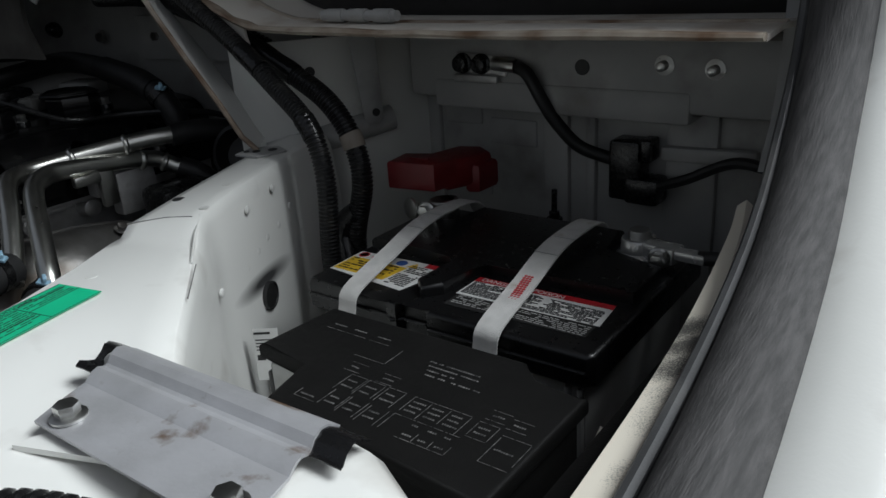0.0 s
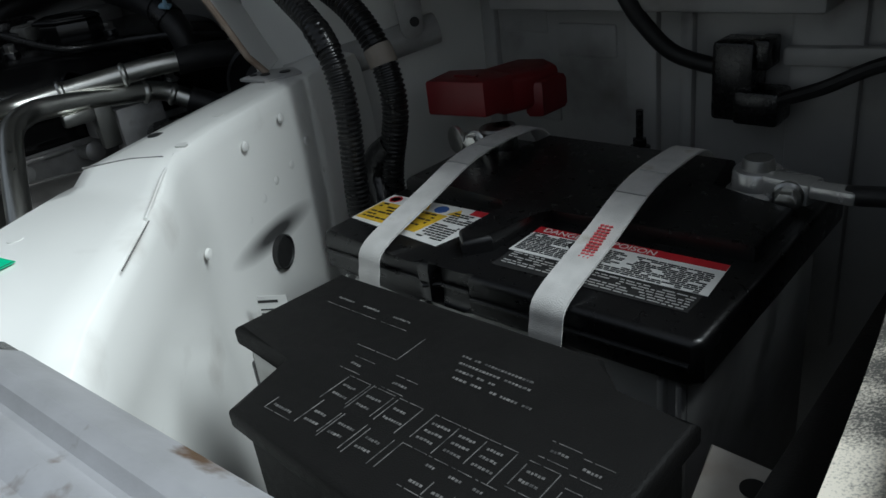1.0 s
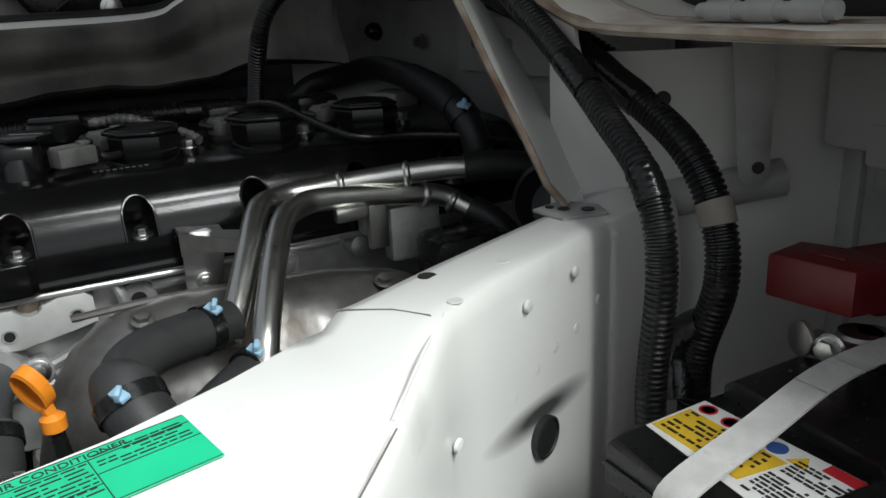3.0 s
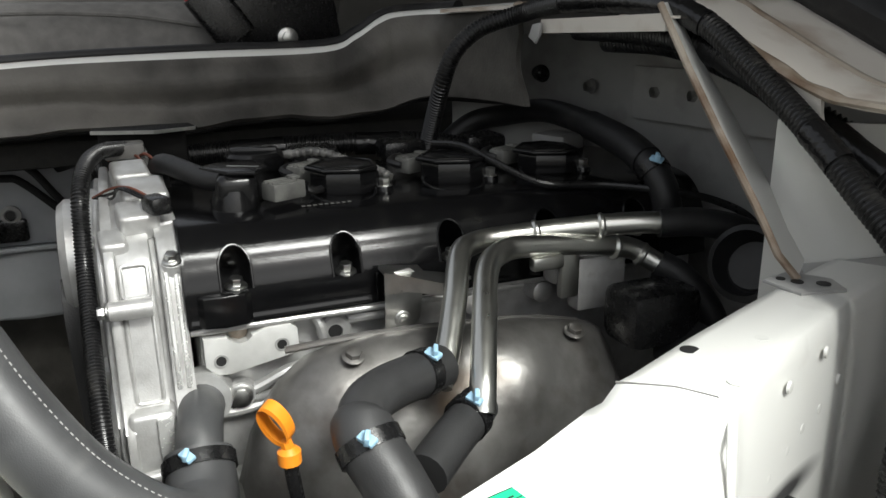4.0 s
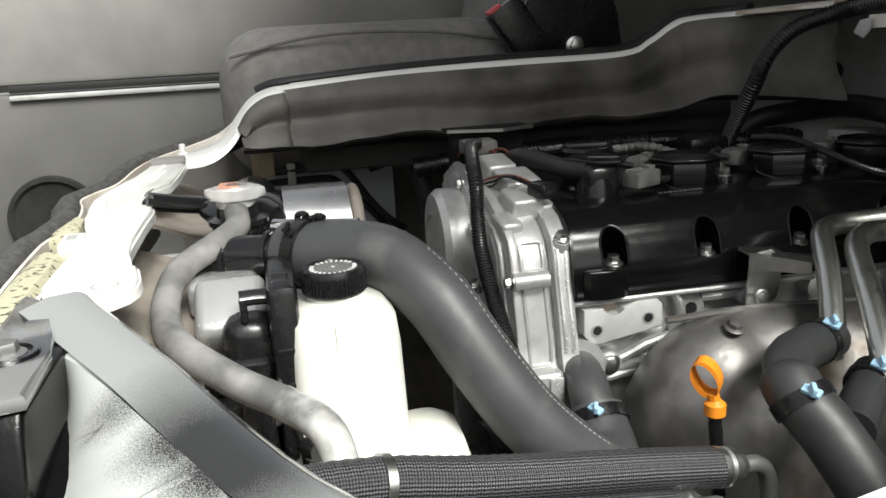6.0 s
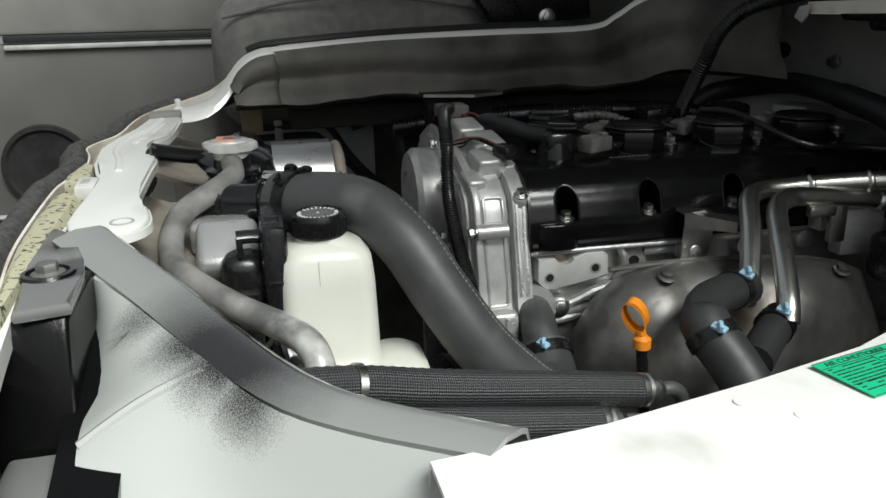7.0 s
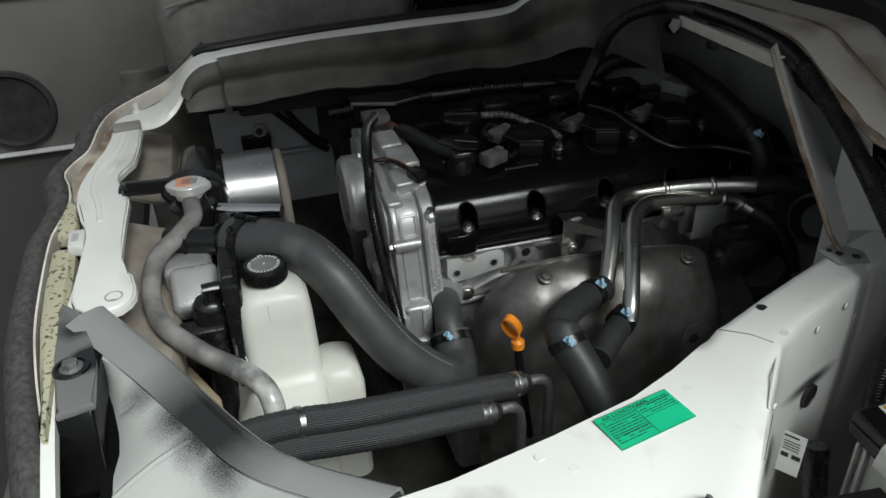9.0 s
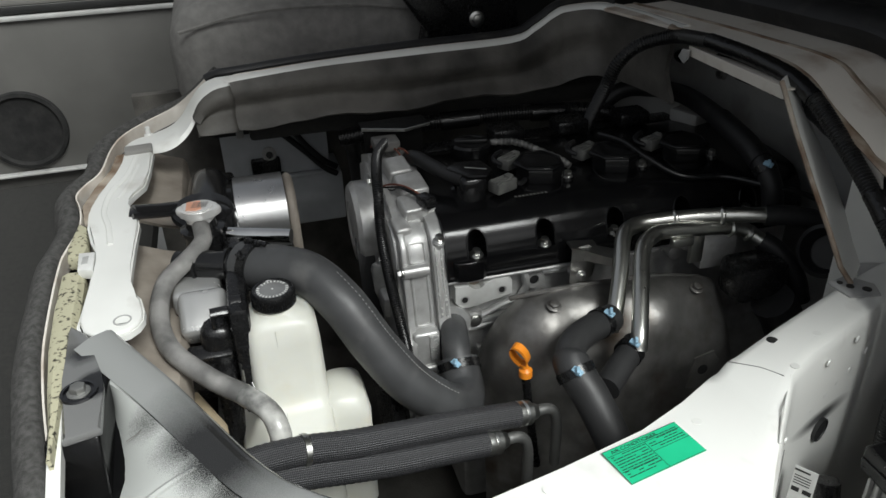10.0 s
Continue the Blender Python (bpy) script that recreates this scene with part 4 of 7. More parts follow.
# thin black beads draw the shade line along both creases
part("crease_shade", sweep(B(), [p + Vector((-0.004 - 0.006 * i / 8, 0, 0.0012)) for i, p in enumerate(fold[1:])], 0.0016, 8), GLOSS, corner)
second = min(skin, key=lambda r: abs(r[0].x + 0.056))
part("crease_shade", sweep(B(), [p + Vector((-0.004 * i / 8, 0, 0.0008)) for i, p in enumerate(second[:6])], 0.0012, 8), GLOSS, corner)
arc = smooth_line([(-0.165, -0.621, 0), (-0.145, -0.612, 0), (-0.130, -0.617, 0), (-0.122, -0.628, 0)], 6)
part("scratch", sweep(B(), [Vector((p.x, p.y, edge_at(p.x).z - 0.0035)) for p in arc], 0.0005, 6), CASEGREY, corner, "thin curved scratch")
part("edge_bead", sweep(B(), smooth_line([p + Vector((0.004, 0, -0.001)) for p in skin[-3][:7]], 2), 0.0028, 8), SPRAY, corner)
bm = B()
prism(bm, [(-0.262, -0.68), (-0.241, -0.662), (-0.208, -0.654), (-0.178, -0.645), (-0.157, -0.641), (-0.104, -0.638), (-0.098, -0.666), (-0.175, -0.676), (-0.25, -0.682)], 0.996, 1.004, 0.003)
latchp = thing("black_bolt_plate", bm, PLATEM, "white flange plate sprayed gloss black with a bolt", "bracket")
bm = B()
lathe(bm, [(0.0155, 0), (0.0145, 0.002), (0.012, 0.0022), (0.0115, 0.0004)], Matrix.Translation((-0.155, -0.660, 1.0038)), 28)
part("boss", bm, GLOSS, latchp)
bm = B()
prism(bm, [(-0.24, 0.9955), (-0.106, 0.9955), (-0.100, 0.988), (-0.094, 0.965), (-0.084, 0.935), (-0.080, 0.86), (-0.24, 0.86)], -0.682, -0.641, 0.003, XZ, 3)
part("painted_side", bm, DEEPBLACK, latchp, "gloss black painted side")
bm = B()
prism(bm, [(-0.078, 0.930), (-0.05, 0.930), (0.03, 0.905), (0.05, 0.85), (-0.078, 0.85)], -0.676, -0.640, 0.004, XZ, 3)
part("lower_ledge", bm, PLATEM, latchp, "lower ledge with black overspray")
bm = B()
strip(bm, smooth_line([(-0.262, -0.686, 0.994), (-0.178, -0.681, 0.994), (-0.107, -0.674, 0.99), (-0.05, -0.669, 0.982), (0.05, -0.662, 0.955)], 5), Vector((0, 1, 0)), 0.010, (0, 0, 1), 0.012)
thing("white_flange", bm, WHITE, "white painted flange beside the foam strip", "trim", kind="structure")
part("bolt", hexbolt(B(), (-0.155, -0.660, 1.004), (0, 0, 1), 0.0065, 0.006), GREYMETAL, latchp, "dull bolt head")

# pillar channel: slanting white plate, flange lip and its top bar
bm = B()
strip(bm, [Vector(p) for p in ((-0.47, 0.075, 1.132), (-0.268, 0.066, 1.137))], Vector((0, 0, 1)), 0.013, (0, 1, 0), 0.003)
strip(bm, [Vector(p) for p in ((-0.47, 0.083, 1.1365), (-0.268, 0.074, 1.1405))], Vector((0, 1, 0)), 0.014, (0, 0, 1), 0.002)
chan = thing("pillar_channel", bm, DIRTYW, "dirty white slanting reinforcement channel", "bracket", kind="structure")
bm = B()
PL = [(-0.272, 0.062, 1.15), (-0.235, 0.062, 1.105), (-0.2, 0.064, 1.063), (-0.165, 0.068, 1.02), (-0.145, 0.072, 0.99), (-0.132, 0.078, 0.976)]
sheet(bm, [[Vector(p) + Vector(d) * w for d in ((0, 0, 0), (-0.2, 0.25, 0.03), (-0.42, 0.55, 0.05), (-0.62, 0.79, 0.06))] for p, w in zip(PL, (0.03, 0.045, 0.06, 0.06, 0.055, 0.04))], 0.0025)
part("slanting_plate", bm, WHITE, chan)
part("folded_edge", sweep(B(), [Vector(p) for p in PL], 0.0028, 8), BROWN, chan)
bm = B()
prism(bm, [(-0.482, 1.122), (-0.474, 1.134), (-0.458, 1.136), (-0.46, 1.124), (-0.468, 1.116)], 0.066, 0.069, 0.001, Matrix(((1, 0, 0, 0), (0, 0, 1, 0), (0, 1, 0, 0), (0, 0, 0, 1))))
part("end_tab", bm, PRIMER, chan)


def rounded(cx, cy, lx, ly, r, n=5):
    out = []
    for sx, sy, a0 in ((1, 1, 0), (-1, 1, 90), (-1, -1, 180), (1, -1, 270)):
        for k in range(n + 1):
            a = radians(a0 + 90 * k / n)
            out.append((cx + sx * (lx / 2 - r) + r * math.cos(a), cy + sy * (ly / 2 - r) + r * math.sin(a)))
    return out


def lettering(words, size, m, material, parent, name="lettering"):
    """Words in the built-in font, as a thin mesh lying in the xy plane of m."""
    cu = bpy.data.curves.new(name, "FONT")
    cu.body, cu.size, cu.align_x, cu.align_y, cu.extrude = words, size, "CENTER", "CENTER", 0.0001
    tmp = bpy.data.objects.new("tmp", cu)
    me = bpy.data.meshes.new_from_object(tmp)
    bpy.data.objects.remove(tmp)
    off = Matrix.Translation(-origin_of(parent))
    me.transform(off @ m)
    me.materials.clear()
    me.materials.append(material)
    ob = new(name, me)
    ob.parent = parent
    return ob


def bars(m, rows, material, parent, name="print"):
    """Unreadable print as bars: rows of (x0, x1, y, height) in the xy plane of m."""
    bm = B()
    for x0, x1, y, h in rows:
        prism(bm, [(x0, y - h / 2), (x1, y - h / 2), (x1, y + h / 2), (x0, y + h / 2)], 0, 0.0002, 0, m)
    return part(name, bm, material, parent)


def word_rows(rng, x0, x1, y0, y1, pitch, h, gap=0.0012, fill=0.85):
    """Rows of word-long bars that fill a block of print."""
    out, y = [], y1
    while y >= y0:
        x = x0
        while x < x1 - 0.001:
            w = rng.uniform(0.002, 0.007)
            if rng.random() < fill:
                out.append((x, min(x + w, x1), y, h))
            x += w + gap
        y -= pitch
    return out


rng = random.Random(5)

# ---- battery ----
bat = root("battery", (0.13, 0.1, 0.66), "black lidded car battery with grey case", "battery")
bm = B()
box(bm, (0.1325, 0.105, 0.765), (0.248, 0.188, 0.205), 0.007)
for x in (0.012, 0.022, 0.083, 0.182, 0.243, 0.253):
    part("case_rib", box(B(), (x, 0.0085, 0.765), (0.004, 0.006, 0.2), 0.0015), CASE, bat)
part("case", bm, CASE, bat, "translucent grey case with upright ribs")
bm = B()
prism(bm, [(0, 0.004), (0.004, 0), (0.088, 0), (0.092, -0.003), (0.1, -0.003), (0.104, 0.004), (0.125, 0.004), (0.13, -0.002), (0.262, -0.002), (0.267, 0.003), (0.267, 0.207), (0, 0.207)], 0.871, 0.898, 0.0045, seg=3)
prism(bm, [(0.006, 0.080), (0.098, 0.080), (0.108, 0.07), (0.106, 0.052), (0.098, 0.03), (0.112, 0.016), (0.124, 0.03), (0.126, 0.07), (0.132, 0.08), (0.258, 0.083), (0.258, 0.14), (0.2, 0.15), (0.2, 0.2), (0.05, 0.2), (0.05, 0.15), (0.006, 0.14)], 0.89, 0.908, 0.004, seg=3)
part("lid", bm, LID, bat, "glossy black lid with raised middle")
lid_rim = B()
sweep(lid_rim, [Vector(p) for p in ((0.004, -0.0005, 0.885), (0.088, -0.0005, 0.885), (0.096, -0.004, 0.884), (0.104, 0.0025, 0.884), (0.126, 0.0025, 0.884), (0.132, -0.003, 0.884), (0.262, -0.003, 0.885))], 0.0016, 8)
part("lid_rim", lid_rim, LID, bat)
# warning labels
m = Matrix.Translation((0, 0, 0.8983))
bm = B()
prism(bm, [(0.005, 0.025), (0.004, 0.068), (0.107, 0.073), (0.104, 0.058), (0.094, 0.042), (0.088, 0.018)], 0, 0.0003, 0, m)
lab = part("warning_label", bm, LABELW, bat, "white and yellow warning label")
bm = B()
prism(bm, [(0.006, 0.028), (0.006, 0.055), (0.066, 0.056), (0.062, 0.027)], 0.0003, 0.0005, 0, m)
part("yellow_field", bm, YELLOW, lab)
bm = B()
prism(bm, [(0.078, 0.064), (0.078, 0.0712), (0.1065, 0.0725), (0.105, 0.064)], 0.0003, 0.0005, 0, m)
part("red_field", bm, LABELR, lab)
for i, x in enumerate((0.012, 0.027, 0.041, 0.055, 0.069)):
    bm = B()
    if i in (0, 1):
        lathe(bm, [(0.005, 0), (0.005, 0.0003), (0.0038, 0.0003), (0.0038, 0)], m @ Matrix.Translation((x, 0.062, 0.0003)), 16)
        part("symbol", bm, LABELR, lab)
    elif i == 3:
        part("symbol", disc(m @ Vector((x, 0.0625, 0.0003)), (0, 0, 1), 0.0052, 0.0003), BLUEINK, lab)
    else:
        prism(bm, [(x - 0.0055, 0.058), (x + 0.0055, 0.058), (x, 0.0675)], 0.0003, 0.0006, 0, m)
        part("symbol", bm, YELLOW, lab)
bars(m @ Matrix.Translation((0, 0, 0.0006)), word_rows(rng, 0.009, 0.060, 0.030, 0.053, 0.0042, 0.0018) + word_rows(rng, 0.068, 0.095, 0.046, 0.061, 0.003, 0.0014, 0.0008) + word_rows(rng, 0.066, 0.087, 0.022, 0.043, 0.003, 0.0014, 0.0008), INK, lab)
bm = B()
prism(bm, [(0.131, 0.036), (0.131, 0.070), (0.249, 0.074), (0.252, 0.039)], 0, 0.0003, 0, m)
lab = part("danger_label", bm, LABELW, bat, "white and red danger label")
bm = B()
prism(bm, [(0.131, 0.062), (0.131, 0.070), (0.249, 0.074), (0.2495, 0.067)], 0.0003, 0.0005, 0, m)
part("red_band", bm, LABELR, lab)
mt = m @ Matrix.Translation((0.151, 0.0665, 0.0006))
lettering("DANGER", 0.0075, mt, LABELW, lab)
lettering("POISON", 0.0075, m @ Matrix.Translation((0.196, 0.068, 0.0006)), LABELW, lab)
bars(m @ Matrix.Translation((0, 0, 0.0005)), [r for r in word_rows(rng, 0.133, 0.247, 0.0395, 0.0605, 0.0019, 0.0010, 0.0007, 0.9) if not (0.158 < r[0] < 0.172 and r[2] > 0.05) and not 0.196 < r[0] < 0.2], FADEINK, lab)
bm = B()
lathe(bm, [(0.0048, 0), (0.0048, 0.0003), (0.004, 0.0003), (0.004, 0)], m @ Matrix.Translation((0.165, 0.0565, 0.0004)), 20)
part("symbol", bm, INK, lab)
bm = B()
prism(bm, [(0.133, 0.016), (0.133, 0.0355), (0.25, 0.0385), (0.25, 0.02)], 0, 0.0002, 0, m)
lab2 = part("black_label", bm, INK, bat, "black printed strip")
bars(m @ Matrix.Translation((0, 0, 0.0002)), word_rows(rng, 0.136, 0.248, 0.021, 0.0345, 0.0025, 0.0009, 0.0012, 0.8), CASE, lab2)
for i, (x, wd) in enumerate(((0.053, 0.0185), (0.185, 0.0205))):
    pts = [(x + 0.002, -0.0115, 0.876), (x + 0.002, -0.0095, 0.886), (x + 0.002, -0.001, 0.9005), (x + 0.001, 0.05, 0.914), (x - 0.003, 0.10, 0.9235), (x - 0.006, 0.15, 0.923), (x - 0.01, 0.19, 0.915), (x - 0.012, 0.213, 0.89)]
    sl = smooth_line(pts, 5)
    bm = B()
    strip(bm, sl, Vector((1, 0, 0)), wd, (0, -0.1, 1), 0.0014)
    strap = part("carry_strap", bm, STRAP, bat, "white woven carrying strap")
    if i == 1:
        bm = B()
        c = Vector((x + 0.004, 0.037, 0.9125))
        for a in range(14):
            for b in range(3):
                box(bm, c + Vector((-0.004 + b * 0.0027 + 0.0004 * (a % 2), -0.012 + a * 0.0021, -0.0045 + a * 0.00079)), (0.0022, 0.0011, 0.0008), 0, (18, 0, 28))
        part("red_print", bm, PINK, strap, "faded red print")
    c = Vector((x - 0.002, 0.088, 0.9232))
    part("stitching", box(B(), c, (wd * 0.97, 0.0006, 0.0004), 0, (8, 0, 0)), CASE, strap)
    part("stitching", box(B(), c + Vector((0, 0.03, 0.0025)), (wd * 0.97, 0.0006, 0.0004), 0, (2, 0, 0)), CASE, strap)
for nm, x, y in (("terminal", 0.225, 0.172), ("terminal", 0.028, 0.172)):
    bm = B()
    lathe(bm, [(0.017, -0.012), (0.017, 0), (0.0105, 0.001), (0.0095, 0.022), (0.0085, 0.024), (0.003, 0.024)], Matrix.Translation((x, y, 0.898)))
    part(nm, bm, GREYMETAL, bat, "grey lead terminal")

# negative clamp and cable
ncl = root("battery_clamp", (0.222, 0.172, 0.9), "grey metal clamp on the battery terminal with a bolt", "clamp")
bm = B()
lathe(bm, [(0.0185, 0), (0.019, 0.004), (0.0158, 0.007), (0.0152, 0.016), (0.0142, 0.018), (0.011, 0.018)], Matrix.Translation((0.225, 0.172, 0.897)), 28)
part("collar", bm, SATIN, ncl, "pale lead collar")
bm = B()
box(bm, (0.248, 0.165, 0.909), (0.03, 0.018, 0.014), 0.002, (0, 0, -12))
box(bm, (0.272, 0.161, 0.911), (0.03, 0.014, 0.009), 0.003, (0, 0, -5))
part("lug", bm, SATIN, ncl)
part("bolt", hexbolt(B(), (0.25, 0.154, 0.908), (0.15, -1, 0), 0.0062, 0.01), ZINC, ncl)
thing("ground_cable", tube([(0.280, 0.160, 0.911), (0.315, 0.160, 0.914), (0.34, 0.18, 0.90), (0.335, 0.2, 0.85)], 0.006, 12), RUBBER, "black negative battery cable", "cable")

# positive clamp under the red cover
pcl = root("positive_clamp", (0.02, 0.15, 0.9), "zinc positive clamp and bolt under the red cover", "clamp")
bm = B()
lathe(bm, [(0.014, 0), (0.014, 0.018), (0.012, 0.02)], Matrix.Translation((0.025, 0.165, 0.902)), 20)
box(bm, (0.02, 0.148, 0.914), (0.03, 0.014, 0.012), 0.002)
part("collar", bm, ZINC, pcl)
part("bolt", hexbolt(B(), (0.024, 0.141, 0.918), (0.2, -1, 0.1), 0.0058, 0.008), ZINC, pcl)
part("washer", lathe(B(), [(0.0105, 0), (0.0105, 0.003), (0.007, 0.004)], axis((0.006, 0.142, 0.917), (-0.3, -1, 0.05)), 18), ZINC, pcl)
cov = root("terminal_cover", (0.01, 0.16, 0.93), "red plastic positive terminal cover over the battery", "cover")
bm = B()
prism(bm, [(-0.026, 0.147), (0.024, 0.156), (0.030, 0.185), (0.0, 0.192), (-0.03, 0.18)], 0.931, 0.959, 0.0025)
part("front_cap", bm, RED, cov)
bm = B()
prism(bm, [(0.0, 0.18), (0.025, 0.176), (0.036, 0.198), (0.040, 0.232), (0.02, 0.246), (-0.004, 0.238), (-0.014, 0.2)], 0.926, 0.956, 0.006, seg=3)
prism(bm, [(0.030, 0.2), (0.043, 0.205), (0.045, 0.236), (0.030, 0.24)], 0.918, 0.948, 0.005)
part("rear_cap", bm, RED, cov)
part("hinge", box(B(), (0.0, 0.166, 0.9598), (0.02, 0.004, 0.0015), 0.0004, (0, 0, 10)), RED, cov)

# hold-down stud and hook bolt
hs = root("hold_down_stud", (0.1, 0.25, 0.86), "black threaded battery hold-down stud", "stud")
part("rod", tube([(0.1, 0.252, 0.80), (0.1, 0.254, 0.9), (0.1, 0.2545, 0.916)], 0.0030, 10), PLASTIC, hs)
part("nut", hexbolt(B(), (0.1, 0.254, 0.884), (0, 0, 1), 0.006, 0.007), PLASTIC, hs)

# relay block and cables on the bulkhead
rb = root("relay_block", (0.16, 0.3, 0.95), "black plastic fuse link block on the bulkhead", "relay block")
bm = B()
box(bm, (0.163, 0.292, 0.936), (0.032, 0.03, 0.060), 0.004)
box(bm, (0.184, 0.285, 0.919), (0.034, 0.03, 0.026), 0.004)
box(bm, (0.182, 0.294, 0.956), (0.012, 0.025, 0.022), 0.002)
part("housing", bm, PLASTIC, rb)
part("bracket", box(B(), (0.238, 0.3, 0.954), (0.09, 0.01, 0.014), 0.003, (0, -2, 0)), PRIMER, rb, "grey support bracket")
thing("battery_cable", tube([(0.052, 0.262, 1.036), (0.07, 0.256, 1.03), (0.085, 0.258, 1.005), (0.097, 0.265, 0.982), (0.118, 0.275, 0.957), (0.15, 0.287, 0.944)], 0.0065, 12), RUBBER, "thick black cable clamped to the bulkhead rail", "cable")
thing("fuse_link_cable", tube([(0.195, 0.278, 0.924), (0.23, 0.265, 0.94), (0.28, 0.25, 0.965), (0.33, 0.22, 0.96), (0.335, 0.2, 0.93)], 0.005, 10), RUBBER, "black cable leaving the fuse link block", "cable")
gl = root("ground_lug", (0.02, 0.26, 1.03), "earth lug bolted to the bulkhead rail", "lug")
bm = B()
box(bm, (0.012, 0.262, 1.036), (0.062, 0.004, 0.02), 0.0015, (0, 3, 0))
box(bm, (0.008, 0.258, 1.022), (0.054, 0.006, 0.008), 0.002)
part("plate", bm, ALU, gl, "whitish lug plate")
part("ferrule", tube([(0.03, 0.259, 1.038), (0.045, 0.258, 1.037), (0.055, 0.259, 1.036)], 0.0072, 12), ZINC, gl, "crimped ferrule")
for x in (-0.008, 0.015):
    part("bolt", lathe(B(), [(0.0105, 0), (0.0105, 0.003), (0.0085, 0.004), (0.008, 0.01), (0.006, 0.011)], axis((x, 0.26, 1.037), (0, -1, 0)), 18), PLASTIC, gl, "black painted bolt")

# ---- fuse box ----
fb = root("fuse_box", (0.2, -0.11, 0.78), "black plastic relay and fuse box with printed lid", "fuse box")
bm = B()
prism(bm, [(0.095, -0.061), (0.0885, -0.126), (0.1375, -0.1265), (0.141, -0.166), (0.298, -0.179), (0.300, -0.076), (0.265, -0.078), (0.2515, -0.059)], 0.9085, 0.92, 0.003, seg=3)
part("lid", bm, MATTE, fb, "black lid with faint white printing")
bm = B()
prism(bm, [(0.096, -0.068), (0.095, -0.122), (0.142, -0.122), (0.146, -0.162), (0.293, -0.175), (0.296, -0.082), (0.26, -0.085), (0.247, -0.068)], 0.78, 0.909, 0.003)
part("body", bm, MATTE, fb)
part("side_wing", box(B(), (0.1165, -0.1225, 0.878), (0.044, 0.004, 0.058), 0.003), CASE, fb, "dusty pale grey side wall")
part("side_clip", box(B(), (0.090, -0.115, 0.872), (0.006, 0.014, 0.05), 0.002), PLASTIC, fb)
m = Matrix.Translation((0.0, 0.0, 0.9201))
rows = []


def chart_cell(x0, x1, y0, y1, words, sides="lrtb"):
    """One printed cell of the lid's chart: worn outline and a few unreadable words."""
    t = 0.00035
    for key, bar in (("b", (x0, x1, y0, t)), ("t", (x0, x1, y1, t))):
        if key in sides:
            cut = rng.uniform(0.1, 0.5) * (x1 - x0)
            rows.extend([(x0, x0 + cut, y0 if key == "b" else y1, t), (x0 + cut + 0.0012, x1, y0 if key == "b" else y1, t)])
    for key, x in (("l", x0), ("r", x1)):
        if key in sides:
            rows.append((x, x + t, y0 + (y1 - y0) * rng.uniform(0.45, 0.6), (y1 - y0) * rng.uniform(0.75, 1.0)))
    for k in range(words):
        y = y0 + (y1 - y0) * (k + 1) / (words + 1)
        x, end = x0 + 0.0022, x1 - rng.uniform(0.0018, 0.004)
        while x < end:
            w = rng.uniform(0.0007, 0.0014)
            rows.append((x, x + w, y + rng.uniform(-0.0002, 0.0002), 0.0012))
            x += w + 0.0005


chart_cell(0.278, 0.295, -0.153, -0.129, 1)
chart_cell(0.261, 0.2735, -0.139, -0.1245, 2)
for x in (0.217, 0.230, 0.243):
    chart_cell(x, x + 0.0125, -0.141, -0.1235, 3, "rt" if x > 0.22 else "lrt")
for x in (0.230, 0.2405, 0.251):
    chart_cell(x, x + 0.010, -0.1585, -0.151, 1, "rb")
    chart_cell(x, x + 0.009, -0.150, -0.142, 1, "t")
chart_cell(0.217, 0.229, -0.158, -0.142, 0, "lt")
chart_cell(0.154, 0.170, -0.157, -0.150, 1, "bl")
for x in (0.172, 0.186, 0.201):
    chart_cell(x, x + 0.0125, -0.158, -0.142, 2, "lr")
    chart_cell(x - 0.003, x + 0.0095, -0.141, -0.1235, 2, "lrt")
chart_cell(0.154, 0.178, -0.105, -0.086, 0, "br")
for x in (0.112, 0.130, 0.150):
    chart_cell(x, x + 0.016, -0.086, -0.074, 1, "b")
for x, y in ((0.160, -0.118), (0.186, -0.119), (0.262, -0.118), (0.276, -0.120)):
    chart_cell(x, x + 0.012, y - 0.003, y + 0.006, 1, "tb")
for k in range(4):
    x = 0.201 + 0.002 * k
    while x < (0.236, 0.238, 0.226, 0.246)[k]:
        w = rng.uniform(0.0008, 0.0016)
        if rng.random() < 0.85:
            rows.append((x, x + w, -0.088 - 0.0046 * k, 0.0013))
        x += w + 0.0006
tagged(bars(m, rows, PRINTLID, fb), kind="stuff")

# battery tray bracket and sensor tag
br = root("tray_bracket", (0.3, -0.05, 0.85), "dirty white tray bracket with a round hole", "bracket")
bm = B()
prism(bm, [(0.283, -0.025), (0.325, -0.028), (0.335, -0.05), (0.33, -0.11), (0.295, -0.11), (0.29, -0.06)], 0.862, 0.866, 0.001)
box(bm, (0.30, -0.085, 0.845), (0.03, 0.05, 0.035), 0.003)
part("plate", bm, DIRTYW, br)
part("hole", disc((0.308, -0.042, 0.8661), (0, 0, 1), 0.0055), INK, br)
tg = root("tagged_sensor", (-0.03, -0.02, 0.82), "black cable sensor with a white paper tag", "sensor")
part("body", tube([(-0.005, -0.005, 0.77), (-0.012, -0.008, 0.81), (-0.02, -0.006, 0.835)], 0.012, 12), PLASTIC, tg)
bm = B()
mtag = Matrix.Translation((-0.015, -0.040, 0.841)) @ Matrix.Rotation(radians(35), 4, "Z") @ Matrix.Rotation(radians(84), 4, "X")
prism(bm, [(-0.0105, -0.025), (0.0105, -0.025), (0.0105, 0.022), (-0.0105, 0.022)], 0, 0.0006, 0, mtag)
part("paper_tag", bm, LABELW, tg, "white paper tag")
